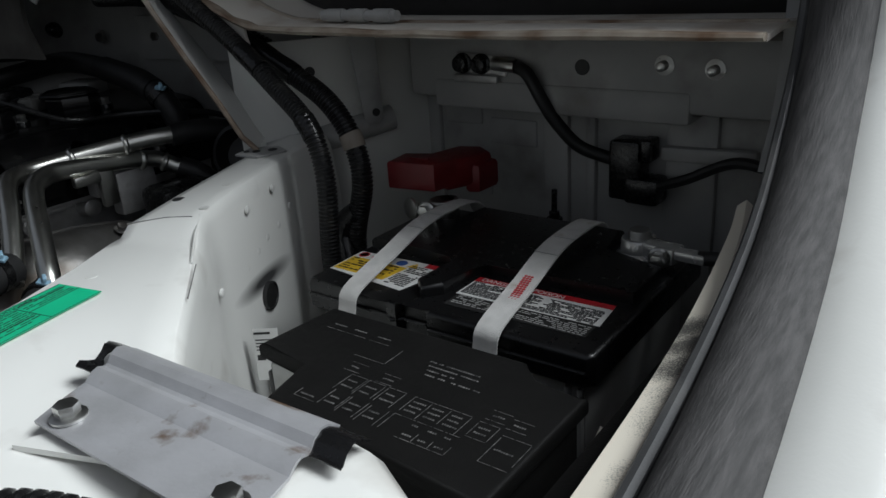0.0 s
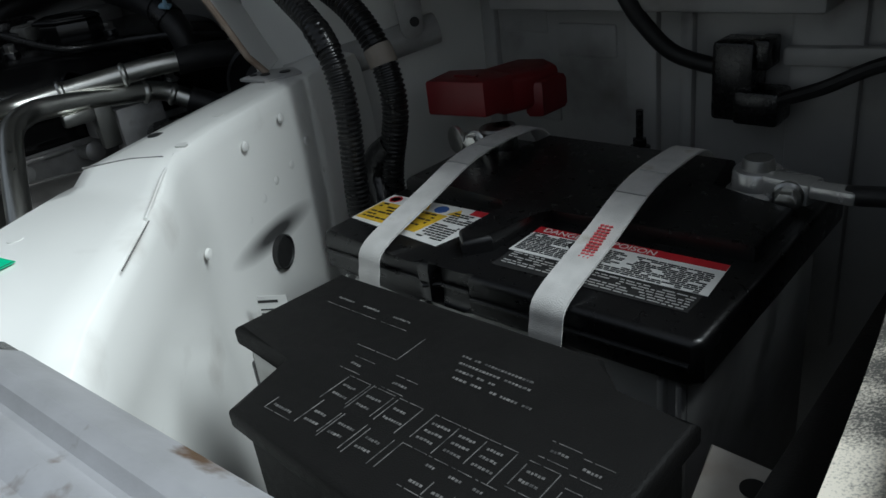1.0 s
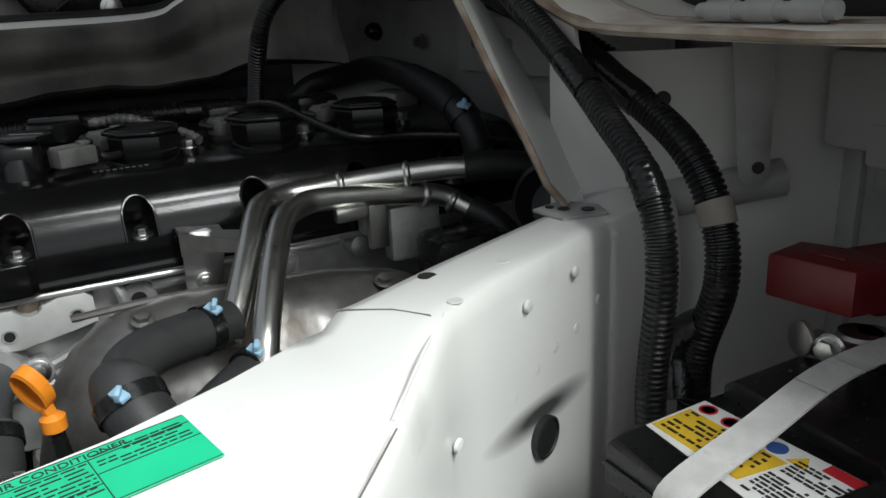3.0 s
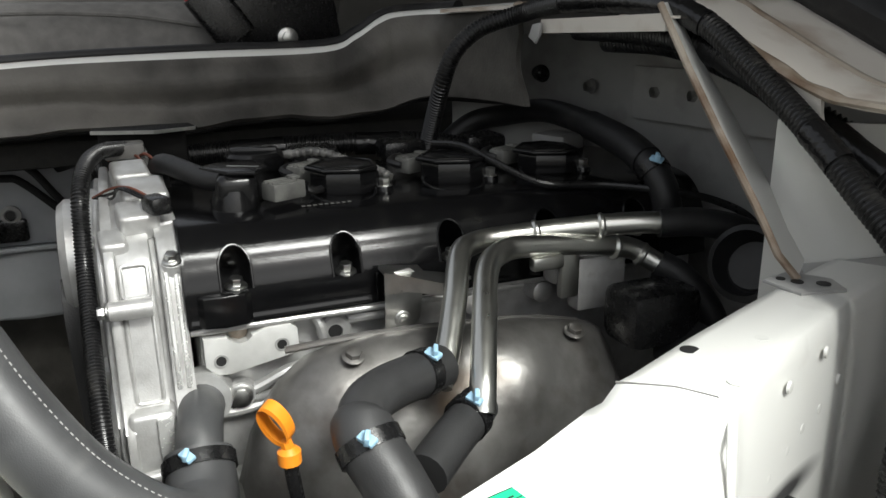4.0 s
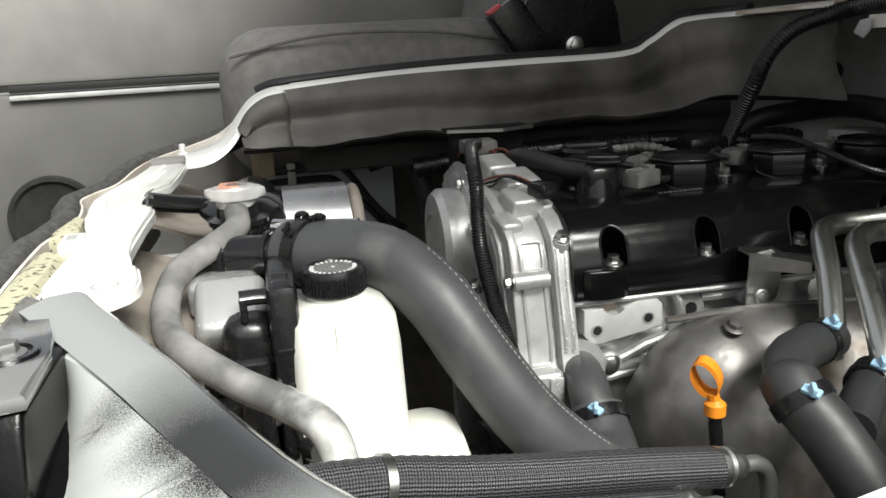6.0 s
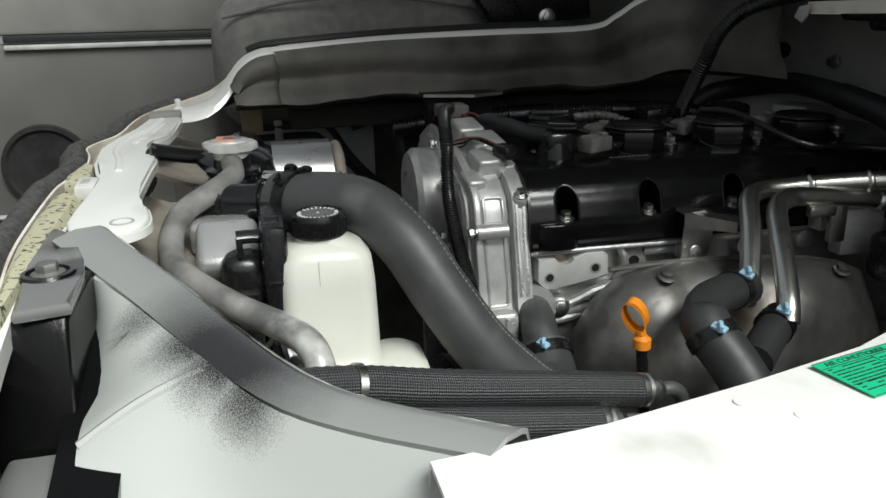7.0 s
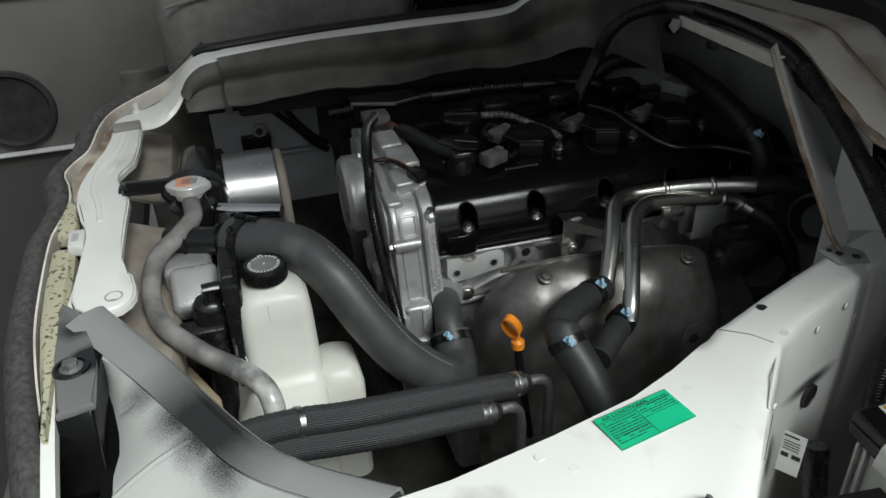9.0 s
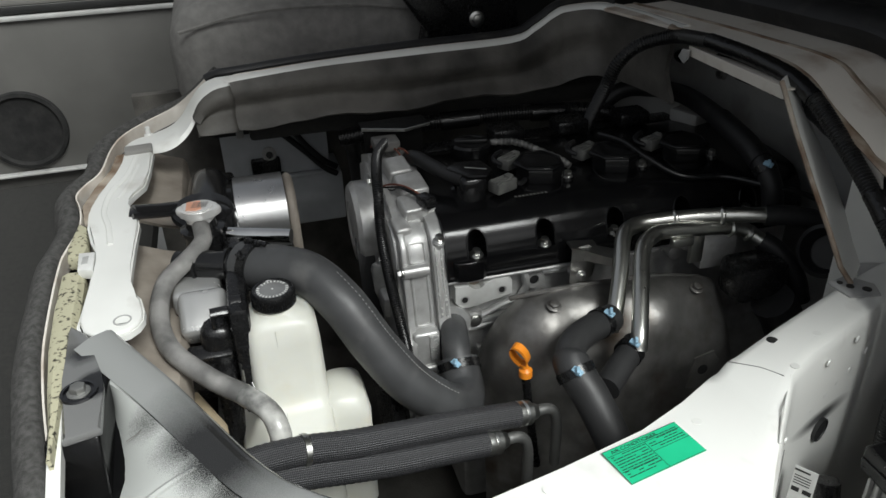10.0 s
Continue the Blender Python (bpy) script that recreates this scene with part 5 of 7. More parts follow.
bars(mtag @ Matrix.Translation((0, 0, 0.0006)), [(-0.010, 0.004, 0.018, 0.002)] + [(-0.009, 0.006, 0.012 - 0.003 * k, 0.001) for k in range(4)] + [(-0.009, -0.002, -0.004, 0.005), (0.001, 0.009, -0.004, 0.005)], INK, tg)

# ---- sheet bracket on the member ----
gc = root("sheet_bracket", (0.16, -0.22, 0.95), "grey galvanised sheet bracket with black taped edges", "bracket")
cA, cB, cC, cD = Vector((0.110, -0.219, 0.968)), Vector((0.247, -0.210, 0.964)), Vector((0.129, -0.284, 0.968)), Vector((0.264, -0.282, 0.966))


def bracket_row(t, lift=0.0):
    a, b = cA.lerp(cB, t), cC.lerp(cD, t)
    return [a.lerp(b, s) + Vector((0, 0, h + lift)) for s, h in ((0, 0), (0.06, 0.003), (0.12, 0.0062), (0.19, 0.0078), (0.26, 0.0066), (0.31, 0.0032), (0.34, 0.0028), (0.40, 0.0046), (0.46, 0.0042), (0.54, 0.0012), (0.8, 0.001), (1, 0.0))]


bm = B()
sheet(bm, [bracket_row(k / 9) for k in range(10)], -0.0016)
part("plate", bm, TAPE, gc, "bare galvanised plate with pressed ridges", 25)
bm = B()
sheet(bm, [[p + Vector((0.004 * math.sin(k * 2 + j), 0.003 * math.sin(k * 3.1), 0)) for j, p in enumerate([v + (cA - cB) * e + Vector((0, 0, -0.0006)) for v in bracket_row(0)[0:9]])] for k, e in enumerate((0.0, 0.04, 0.08))], 0.0008)
part("tape", bm, PLASTIC, gc, "torn black tape")
bm = B()
sheet(bm, [[p for p in [v + (cB - cA) * e + Vector((0, 0, -0.002 - 0.006 * e)) for v in bracket_row(1)[0:7]]] for e in (-0.05, 0.04, 0.12)], 0.0008)
part("tape", bm, PLASTIC, gc, "torn black tape")
for p in ((0.141, -0.274, 0.9685), (0.250, -0.273, 0.967)):
    part("bolt", hexbolt(B(), p, (0, 0, 1), 0.0058, 0.006), ZINC, gc, "zinc flanged bolt")
thing("lower_loom", corrugated([(0.14, -0.34, 0.955), (0.17, -0.315, 0.955), (0.2, -0.30, 0.95), (0.22, -0.29, 0.935)], 0.012, 0.006), PLASTIC, "glossy black taped wiring loom", "loom")

# ---- green service label ----
mlab = Matrix(((-0.2, -0.98, 0, 0.014), (0.98, -0.2, 0, -0.2265), (0, 0, 1, 0.9682), (0, 0, 0, 1)))
bm = B()
prism(bm, [(-0.0365, -0.0185), (0.0365, -0.0185), (0.0365, 0.0185), (-0.0365, 0.0185)], 0, 0.0004, 0, mlab)
sl = thing("service_label", bm, GREENM, "green printed air conditioner label on white paint", "label")
mt = mlab @ Matrix.Translation((0, 0, 0.0005))
lettering("AIR CONDITIONER", 0.0052, mt @ Matrix.Translation((-0.008, 0.0148, 0)), INK, sl)
rows = word_rows(rng, -0.034, -0.001, -0.014, 0.010, 0.0028, 0.0007, 0.0009) + word_rows(rng, 0.002, 0.034, 0.003, 0.0135, 0.0026, 0.0007, 0.0009)
rows += [(-0.036, 0.036, y, 0.0003) for y in (0.0118, -0.0182, 0.0182)] + [(0.0, 0.036, 0.0005, 0.0003), (-0.0003, 0.0, -0.003, 0.03), (-0.036, 0, -0.006, 0.0003)]
bars(mt, rows, INK, sl)

# ---- engine ----
eng = root("engine", (-0.45, -0.05, 0.55), "four cylinder engine with black valve cover and aluminium head", "engine")
POCKETS = (-0.2505, -0.1625, -0.069, 0.025, 0.12)
prof = [(-0.3615, 0.915), (-0.3565, 0.9165), (-0.356, 0.920), (-0.3575, 0.924), (-0.3575, 0.932), (-0.358, 0.940), (-0.359, 0.946), (-0.361, 0.952), (-0.363, 0.958), (-0.366, 0.964), (-0.369, 0.970), (-0.374, 0.977), (-0.381, 0.983), (-0.39, 0.988), (-0.405, 0.991), (-0.43, 0.993), (-0.47, 0.993), (-0.55, 0.992), (-0.60, 0.985), (-0.62, 0.96), (-0.625, 0.922)]
prof_fine = [tuple(p)[:2] for p in smooth_line([(x, z, 0) for x, z in prof], 3)]


def carved(bm, cutter):
    """The solid bm with the solid cutter taken away."""
    obs = []
    for b in (bm, cutter):
        bmesh.ops.recalc_face_normals(b, faces=b.faces)
        me = bpy.data.meshes.new("tmp")
        b.to_mesh(me)
        b.free()
        obs.append(new("tmp", me))
    mod = obs[0].modifiers.new("cut", "BOOLEAN")
    mod.object, mod.operation, mod.solver = obs[1], "DIFFERENCE", "EXACT"
    bpy.context.view_layer.update()
    done = obs[0].evaluated_get(bpy.context.evaluated_depsgraph_get())
    out = B()
    out.from_mesh(done.to_mesh())
    done.to_mesh_clear()
    for ob in obs:
        bpy.data.objects.remove(ob)
    return out


def arch(c, r=0.0122, z0=0.943, zc=0.9605):
    return [(c - r, z0)] + [(c - r * math.cos(a), zc + 1.25 * r * math.sin(a)) for a in (math.pi * k / 14 for k in range(15))] + [(c + r, z0)]


cut = B()
for c in POCKETS:
    prism(cut, arch(c), -0.396, -0.32, 0, YZ)
part("valve_cover", carved(prism(B(), prof_fine, -0.287, 0.2, 0, XZ), cut), COVER, eng, "gloss black valve cover with bolt pockets", 24)


def cover_x(z):
    """x of the cover's near face at height z."""
    for (xa, za), (xb, zb) in zip(prof, prof[1:]):
        if za <= z <= zb:
            return xa + (xb - xa) * (z - za) / (zb - za)
    return -0.38


for c in POCKETS:
    part("pocket_rim", sweep(B(), [Vector((cover_x(z) - 0.0002, y, z)) for y, z in arch(c)], 0.0013, 8), COVER, eng)
bm = B()
prism(bm, [(x, z) for x, z in prof], -0.2895, -0.2865, 0.001, XZ)
part("valve_cover_end", bm, COVER, eng)
for c in POCKETS:
    part("bolt_flange", lathe(B(), [(0.0088, 0), (0.0088, 0.0015), (0.006, 0.002)], axis((-0.366, c, 0.9432), (0.15, 0, 1)), 20), ZINC, eng)
    part("cover_bolt", hexbolt(B(), (-0.366, c, 0.9445), (0.15, 0, 1), 0.0054, 0.006), ZINC, eng)
bm = B()
prism(bm, [(-0.39, -0.281), (-0.356, -0.281), (-0.352, -0.277), (-0.351, -0.262), (-0.351, -0.246), (-0.355, -0.241), (-0.39, -0.241)], 0.9165, 0.9425, 0.0022, seg=3)
part("corner_block", bm, COVER, eng, "black corner block of the cover")
for c in POCKETS[1:]:
    part("face_rib", box(B(), (-0.3575, c + 0.024, 0.93), (0.004, 0.003, 0.024), 0.001), COVER, eng)
bars(Matrix.Translation((-0.408, -0.165, 0.9918)), [(-0.002, 0.002, -0.02 + 0.005 * k, 0.003) for k in range(9)], CASEGREY, eng, "raised_mark")
# cylinder head with flanges and bosses
bm = B()
box(bm, (-0.485, -0.04, 0.85), (0.215, 0.485, 0.145), 0.006)
box(bm, (-0.386, -0.06, 0.9125), (0.05, 0.45, 0.008), 0.003)
part("cylinder_head", bm, ALU, eng, "cast aluminium cylinder head")
part("engine_block", box(B(), (-0.485, -0.04, 0.66), (0.25, 0.47, 0.24), 0.012), ALU, eng, "cast aluminium engine block")
bm = B()
outline = [(-0.280, 0.9065), (-0.262, 0.906), (-0.258, 0.900), (-0.252, 0.8975), (-0.246, 0.899), (-0.243, 0.9045), (-0.231, 0.9095), (-0.212, 0.9095), (-0.2065, 0.904), (-0.206, 0.8835), (-0.2257, 0.8805), (-0.262, 0.8735), (-0.2715, 0.8745), (-0.280, 0.883)]
prism(bm, outline, -0.380, -0.3585, 0.0012, YZ)
fl = part("port_flange", bm, FLANGEM, eng, "machined port flange")
for y, z in ((-0.268, 0.8865), (-0.220, 0.8925)):
    part("bolt_hole", disc((-0.3584, y, z), (1, 0, 0), 0.0040, 0.0004), INK, fl)
    bm = B()
    lathe(bm, [(0.0058, 0), (0.0058, 0.0009), (0.0046, 0.0009), (0.0046, 0)], axis((-0.3588, y, z), (1, 0, 0)), 20)
    part("rim", bm, ALU, fl)
part("notch", disc((-0.3725, -0.252, 0.903), (1, 0, 0), 0.0075, 0.0004), BROWN, fl, "rust brown port")
bm = B()
lathe(bm, [(0.015, -0.03), (0.0145, 0.012), (0.012, 0.014), (0.0065, 0.014), (0.006, 0.006)], axis((-0.383, -0.173, 0.891), (1, 0, 0)), 28)
part("threaded_boss", bm, ALU, eng)
part("boss_bore", disc((-0.3705, -0.173, 0.891), (1, 0, 0), 0.006, 0.0006), INK, eng)
for y in (-0.12, -0.05, 0.02, 0.09):
    part("exhaust_stud_boss", lathe(B(), [(0.011, 0), (0.010, 0.018), (0.006, 0.02)], axis((-0.378, y, 0.90), (1, 0, 0)), 16), ALU, eng)
for z0, dy in ((0.845, 0.0), (0.80, 0.02)):
    part("rib", box(B(), (-0.372, -0.2 + dy, z0), (0.014, 0.14, 0.008), 0.003), ALU, eng)
# layered timing cover
LAYERS = ((-0.3045, -0.289, 1.0, 0.0), (-0.3095, -0.3045, 0.955, 0.006), (-0.3345, -0.3095, 0.985, 0.002), (-0.3425, -0.3345, 1.0, 0.0), (-0.3475, -0.3425, 0.955, 0.008))
base = [(-0.615, 0.66), (-0.352, 0.66), (-0.338, 0.72), (-0.343, 0.79), (-0.334, 0.82), (-0.336, 0.85), (-0.348, 0.865), (-0.35, 0.89), (-0.362, 0.93), (-0.366, 0.955), (-0.374, 0.972), (-0.392, 0.985), (-0.42, 0.992), (-0.44, 1.002), (-0.50, 1.008), (-0.56, 1.012), (-0.615, 0.99)]
for y0, y1, k, dr in LAYERS:
    cx, cz = -0.48, 0.84
    bm = B()
    prism(bm, [(cx + (x - cx) * k - (dr if x > cx else -dr), cz + (z - cz) * k) for x, z in base], y0, y1, 0.0022, XZ)
    part("timing_cover", bm, ALU, eng, "cast aluminium timing cover")
bm = B()
prism(bm, [(-0.43, 0.88), (-0.378, 0.872), (-0.372, 0.9), (-0.385, 0.955), (-0.40, 0.972), (-0.435, 0.978), (-0.44, 0.92)], -0.349, -0.33, 0.005, XZ, 3)
part("raised_panel", bm, ALU, eng)


def side_x(z):
    """x of the timing cover's near side at height z."""
    for (xa, za), (xb, zb) in zip(base, base[1:]):
        if za <= z <= zb and xa > -0.45:
            return xa + (xb - xa) * (z - za) / (zb - za) - 0.0045
    return -0.40


for y0, y1, z0, z1 in ((-0.332, -0.313, 0.945, 0.968), (-0.332, -0.313, 0.866, 0.934)):
    pts = rounded((y0 + y1) / 2, (z0 + z1) / 2, y1 - y0, z1 - z0, 0.003, 3)
    dense = []
    for (ya, za), (yb, zb) in zip(pts, pts[1:] + pts[:1]):
        dense += [(ya + (yb - ya) * k / 4, za + (zb - za) * k / 4) for k in range(4)]
    part("frame_rib", sweep(B(), [Vector((side_x(z) + 0.001, y, z)) for y, z in dense + dense[:1]], 0.0016, 8), ALU, eng)
for y in (-0.2935, -0.3005):
    rows = [[Vector((side_x(z) + 0.0045, y - 0.0022, z)), Vector((side_x(z) + 0.0065, y - 0.001, z)), Vector((side_x(z) + 0.0065, y + 0.001, z)), Vector((side_x(z) + 0.0045, y + 0.0022, z))] for z in (0.875, 0.89, 0.905, 0.92, 0.935, 0.95, 0.962)]
    part("machined_rib", sheet(B(), rows, -0.003), MACHINED, eng, "bright machined edge")
# cross boss with its stud, lower mount block
bm = B()
lathe(bm, [(0.0075, -0.03), (0.0075, 0.0), (0.0065, 0.001)], axis((-0.3585, -0.3425, 0.94), (0, -1, 0)), 18)
box(bm, (-0.362, -0.327, 0.94), (0.012, 0.03, 0.011), 0.004)
part("cross_boss", bm, ALU, eng)
part("cover_bolt", hexbolt(B(), (-0.3585, -0.3435, 0.94), (0, -1, 0), 0.0048, 0.006), ZINC, eng)
bm = B()
box(bm, (-0.352, -0.323, 0.838), (0.03, 0.034, 0.05), 0.005, seg=3)
box(bm, (-0.345, -0.318, 0.806), (0.026, 0.04, 0.02), 0.006, seg=3)
part("mount_block", bm, ALU, eng)
part("block_face", box(B(), (-0.3355, -0.314, 0.842), (0.004, 0.012, 0.034), 0.001), MACHINED, eng)
# stepped castings on the cover's crown
for c, z in (((-0.418, -0.315, 0.992), (0.034, 0.03, 0.022)), ((-0.452, -0.308, 1.004), (0.04, 0.036, 0.02)), ((-0.492, -0.316, 1.012), (0.036, 0.03, 0.022)), ((-0.432, -0.297, 0.988), (0.05, 0.018, 0.018)), ((-0.40, -0.335, 0.972), (0.03, 0.02, 0.03))):
    part("crown_casting", box(B(), c, z, 0.004, (0, 12, 6), 3), ALU, eng)
part("sensor_plug", box(B(), (-0.405, -0.30, 1.006), (0.024, 0.016, 0.014), 0.003, (0, 0, 20)), PLASTIC, eng, "black sensor plug")
for k in range(3):
    part("sensor_wire", tube([(-0.412, -0.303 - 0.003 * k, 1.01), (-0.43, -0.318 - 0.004 * k, 1.016), (-0.452, -0.332, 1.012 - 0.004 * k), (-0.47, -0.347, 1.002)], 0.0012, 6), REDWIRE if k == 0 else PLASTIC, eng)
bm = B()
prism(bm, [(-0.43, 0.80), (-0.36, 0.79), (-0.355, 0.84), (-0.375, 0.862), (-0.43, 0.865)], -0.352, -0.33, 0.005, XZ, 3)
part("raised_panel", bm, ALU, eng)
for x, z in ((-0.353, 0.842), (-0.357, 0.80), (-0.47, 0.994), (-0.53, 1.002)):
    part("bolt_boss", lathe(B(), [(0.0068, 0), (0.0068, 0.024), (0.0055, 0.026)], axis((x, -0.296, z), (0, -1, 0)), 16), ALU, eng)
# cast ribs along the head under the cover, with shoulders round the flange
for pts, r in (([(-0.364, -0.288, 0.9115), (-0.361, -0.262, 0.9125), (-0.360, -0.205, 0.9125), (-0.361, -0.10, 0.9105), (-0.362, 0.0, 0.9095)], 0.003),
               ([(-0.370, -0.190, 0.908), (-0.367, -0.186, 0.90), (-0.368, -0.184, 0.885), (-0.372, -0.19, 0.872)], 0.0045),
               ([(-0.372, -0.288, 0.856), (-0.369, -0.25, 0.852), (-0.369, -0.215, 0.864), (-0.372, -0.185, 0.868)], 0.005),
               ([(-0.374, -0.16, 0.899), (-0.369, -0.14, 0.901), (-0.370, -0.11, 0.9)], 0.005),
               ([(-0.374, -0.288, 0.838), (-0.370, -0.26, 0.836), (-0.370, -0.225, 0.84)], 0.005)):
    part("cast_rib", tube(pts, r, 10), ALU, eng)
part("side_boss", lathe(B(), [(0.008, -0.02), (0.008, 0.0), (0.006, 0.001)], axis((-0.372, -0.295, 0.968), (0.3, 0, 0.95)), 18), ALU, eng)
part("side_bolt", hexbolt(B(), (-0.3715, -0.295, 0.969), (0.3, 0, 0.95), 0.005, 0.006), ZINC, eng)
bm = B()
lathe(bm, [(0.062, 0), (0.062, 0.012), (0.055, 0.014), (0.055, 0.034), (0.05, 0.04), (0.03, 0.042), (0.028, 0.040), (0.01, 0.040)], axis((-0.505, -0.338, 0.94), (0, -1, 0)), 40)
part("cam_cover", bm, ALU, eng, "round aluminium cam phaser cover")
bm = B()
box(bm, (-0.475, -0.352, 0.875), (0.06, 0.03, 0.06), 0.008)
box(bm, (-0.44, -0.345, 0.855), (0.05, 0.03, 0.03), 0.006)
part("cam_cover_foot", bm, ALU, eng)
for a in (25, 80, 150, 260, 330):
    r = 0.062
    p = (-0.505 + r * math.cos(radians(a)), -0.35, 0.94 + r * math.sin(radians(a)))
    part("cam_cover_bolt", hexbolt(B(), p, (0, -1, 0), 0.005, 0.005), ZINC, eng)
# solenoid connector block and plate on top of the timing cover
bm = B()
box(bm, (-0.548, -0.318, 1.028), (0.03, 0.035, 0.014), 0.003)
box(bm, (-0.56, -0.308, 1.012), (0.02, 0.02, 0.03), 0.003)
part("solenoid_connector", bm, CASEGREY, eng, "grey wiring connector")
bm = B()
prism(bm, [(-0.60, -0.345), (-0.57, -0.345), (-0.55, -0.29), (-0.565, -0.25), (-0.60, -0.255)], 1.041, 1.0435, 0.001)
box(bm, (-0.585, -0.30, 1.02), (0.02, 0.08, 0.045), 0.003)
part("bracket_plate", bm, MATTE, eng, "black bracket plate")
part("plate_edge", strip(B(), [Vector((-0.571, -0.345, 1.0425)), Vector((-0.55, -0.29, 1.0425)), Vector((-0.563, -0.252, 1.0425))], Vector((1, -0.3, 0)), 0.004, (0, 0, 1), 0.003), ZINC, eng, "bright plate edge")
# oil filler cap, breather, coils
bm = B()
lathe(bm, [(0.024, 0), (0.024, 0.012), (0.0275, 0.014), (0.0285, 0.018), (0.0285, 0.027), (0.026, 0.030), (0.022, 0.030), (0.020, 0.0285), (0.008, 0.0285)], Matrix.Translation((-0.536, -0.203, 0.99)), 32)
part("oil_filler_cap", bm, COILM, eng, "black round oil filler cap")
part("filler_grip", box(B(), (-0.536, -0.203, 1.0205), (0.046, 0.010, 0.008), 0.003, (0, 0, 75)), COILM, eng)
bm = B()
lathe(bm, [(0.021, 0), (0.019, 0.02), (0.016, 0.03)], Matrix.Translation((-0.43, -0.238, 0.978)), 20)
box(bm, (-0.434, -0.236, 1.004), (0.038, 0.034, 0.034), 0.008, seg=3)
lathe(bm, [(0.028, 0), (0.027, 0.003), (0.021, 0.005)], Matrix.Translation((-0.43, -0.238, 0.984)), 24)
part("breather_housing", bm, COILM, eng, "black breather housing")
bm = B()
prism(bm, [(-0.466, -0.248), (-0.45, -0.262), (-0.418, -0.243), (-0.412, -0.222), (-0.43, -0.208), (-0.46, -0.214)], 1.0205, 1.0245, 0.0014, seg=3)
part("housing_plate", bm, COILM, eng)
bars(Matrix.Translation((-0.43, -0.232, 1.0246)) @ Matrix.Rotation(radians(60), 4, "Z"), [(-0.014, 0.014, 0.008, 0.0016)], CASE, eng, "pale_mark")
part("breather_hose", tube([(-0.43, -0.245, 1.014), (-0.45, -0.258, 1.014), (-0.475, -0.273, 1.018), (-0.505, -0.287, 1.02), (-0.53, -0.292, 1.01), (-0.54, -0.29, 0.99)], 0.0092, 14), RUBBER, eng, "dusty breather hose")
for i, y in enumerate((-0.232, -0.136, -0.03, 0.073)):
    bm = B()
    lathe(bm, [(0.024, 0), (0.024, 0.006), (0.02, 0.008), (0.019, 0.018), (0.016, 0.02)], Matrix.Translation((-0.452, y, 0.988)), 24)
    if i:
        prism(bm, [(-0.478, y - 0.014), (-0.452, y - 0.032), (-0.433, y - 0.022), (-0.424, y + 0.006), (-0.432, y + 0.026), (-0.462, y + 0.028), (-0.478, y + 0.012)], 0.992, 1.0125, 0.003)
    coil = part("ignition_coil", bm, COILM, eng, "black ignition coil")
    if i:
        bm = B()
        prism(bm, [(-0.484, y - 0.014), (-0.456, y - 0.036), (-0.432, y - 0.026), (-0.421, y + 0.004), (-0.429, y + 0.024), (-0.458, y + 0.030), (-0.484, y + 0.014)], 1.0125, 1.0165, 0.0016, seg=3)
        lid = part("coil_lid", bm, COILM, coil)
        rim = [(-0.480, y - 0.012), (-0.456, y - 0.032), (-0.434, y - 0.023), (-0.425, y + 0.004), (-0.432, y + 0.021), (-0.457, y + 0.026), (-0.480, y + 0.012), (-0.480, y - 0.012)]
        part("lid_rim", sweep(B(), [Vector((a, b, 1.0168)) for a, b in rim], 0.0011, 6), COILM, lid)
        part("bolt_tab", lathe(B(), [(0.009, 0), (0.008, 0.012), (0.0075, 0.013)], Matrix.Translation((-0.433, y + 0.031, 0.984)), 16), COILM, coil)
        part("coil_bolt", hexbolt(B(), (-0.433, y + 0.031, 0.995), (0.1, 0, 1), 0.0052, 0.008), ZINC, coil)
    px, py, turn = ((-0.420, y + 0.034, 24), (-0.486, y - 0.028, 30), (-0.484, y - 0.028, 25), (-0.482, y - 0.03, 25))[i]
    plug = part("plug", box(B(), (px, py, 1.005), (0.02, 0.032, 0.015), 0.002, (0, 0, turn)), PLUGM, coil, "dusty grey plug")
    turned = Matrix.Translation((px, py, 1.005)) @ Matrix.Rotation(radians(turn), 4, "Z")
    for k in (-1, 0, 1):
        part("plug_rib", box(B(), turned @ Vector((0.006 * k, -0.003, 0.0078)), (0.0018, 0.024, 0.0024), 0.0006, (0, 0, turn)), PLUGM, plug)
    part("latch", box(B(), turned @ Vector((0, 0.010, 0.0095)), (0.010, 0.008, 0.003), 0.001, (0, 0, turn)), PLUGM, plug)
    part("plug_collar", box(B(), turned @ Vector((0, 0.0175, 0)), (0.016, 0.006, 0.011), 0.002, (0, 0, turn)), PLASTIC, plug)
    w = turned @ Vector((0, -0.015, 0))
    way = [w, w + Vector((-0.012, -0.008, 0.002)), w + Vector((-0.03, 0.0, 0.002)), (-0.515, y - 0.03, 1.008)] if i else [turned @ Vector((0, 0.018, 0)), (-0.427, y + 0.06, 1.0), (-0.445, y + 0.075, 0.998), (-0.47, y + 0.085, 1.0)]
    part("coil_wire", tube(way, 0.0034, 8), RUBBER, coil)
    if i:
        part("loose_wire", tube([(-0.476, y + 0.0, 1.004), (-0.442, y - 0.034, 0.998), (-0.418, y - 0.028, 0.992), (-0.409, y - 0.004, 0.990), (-0.414, y + 0.014, 0.992), (-0.43, y + 0.022, 0.998)], 0.0016, 8), COILM, coil)
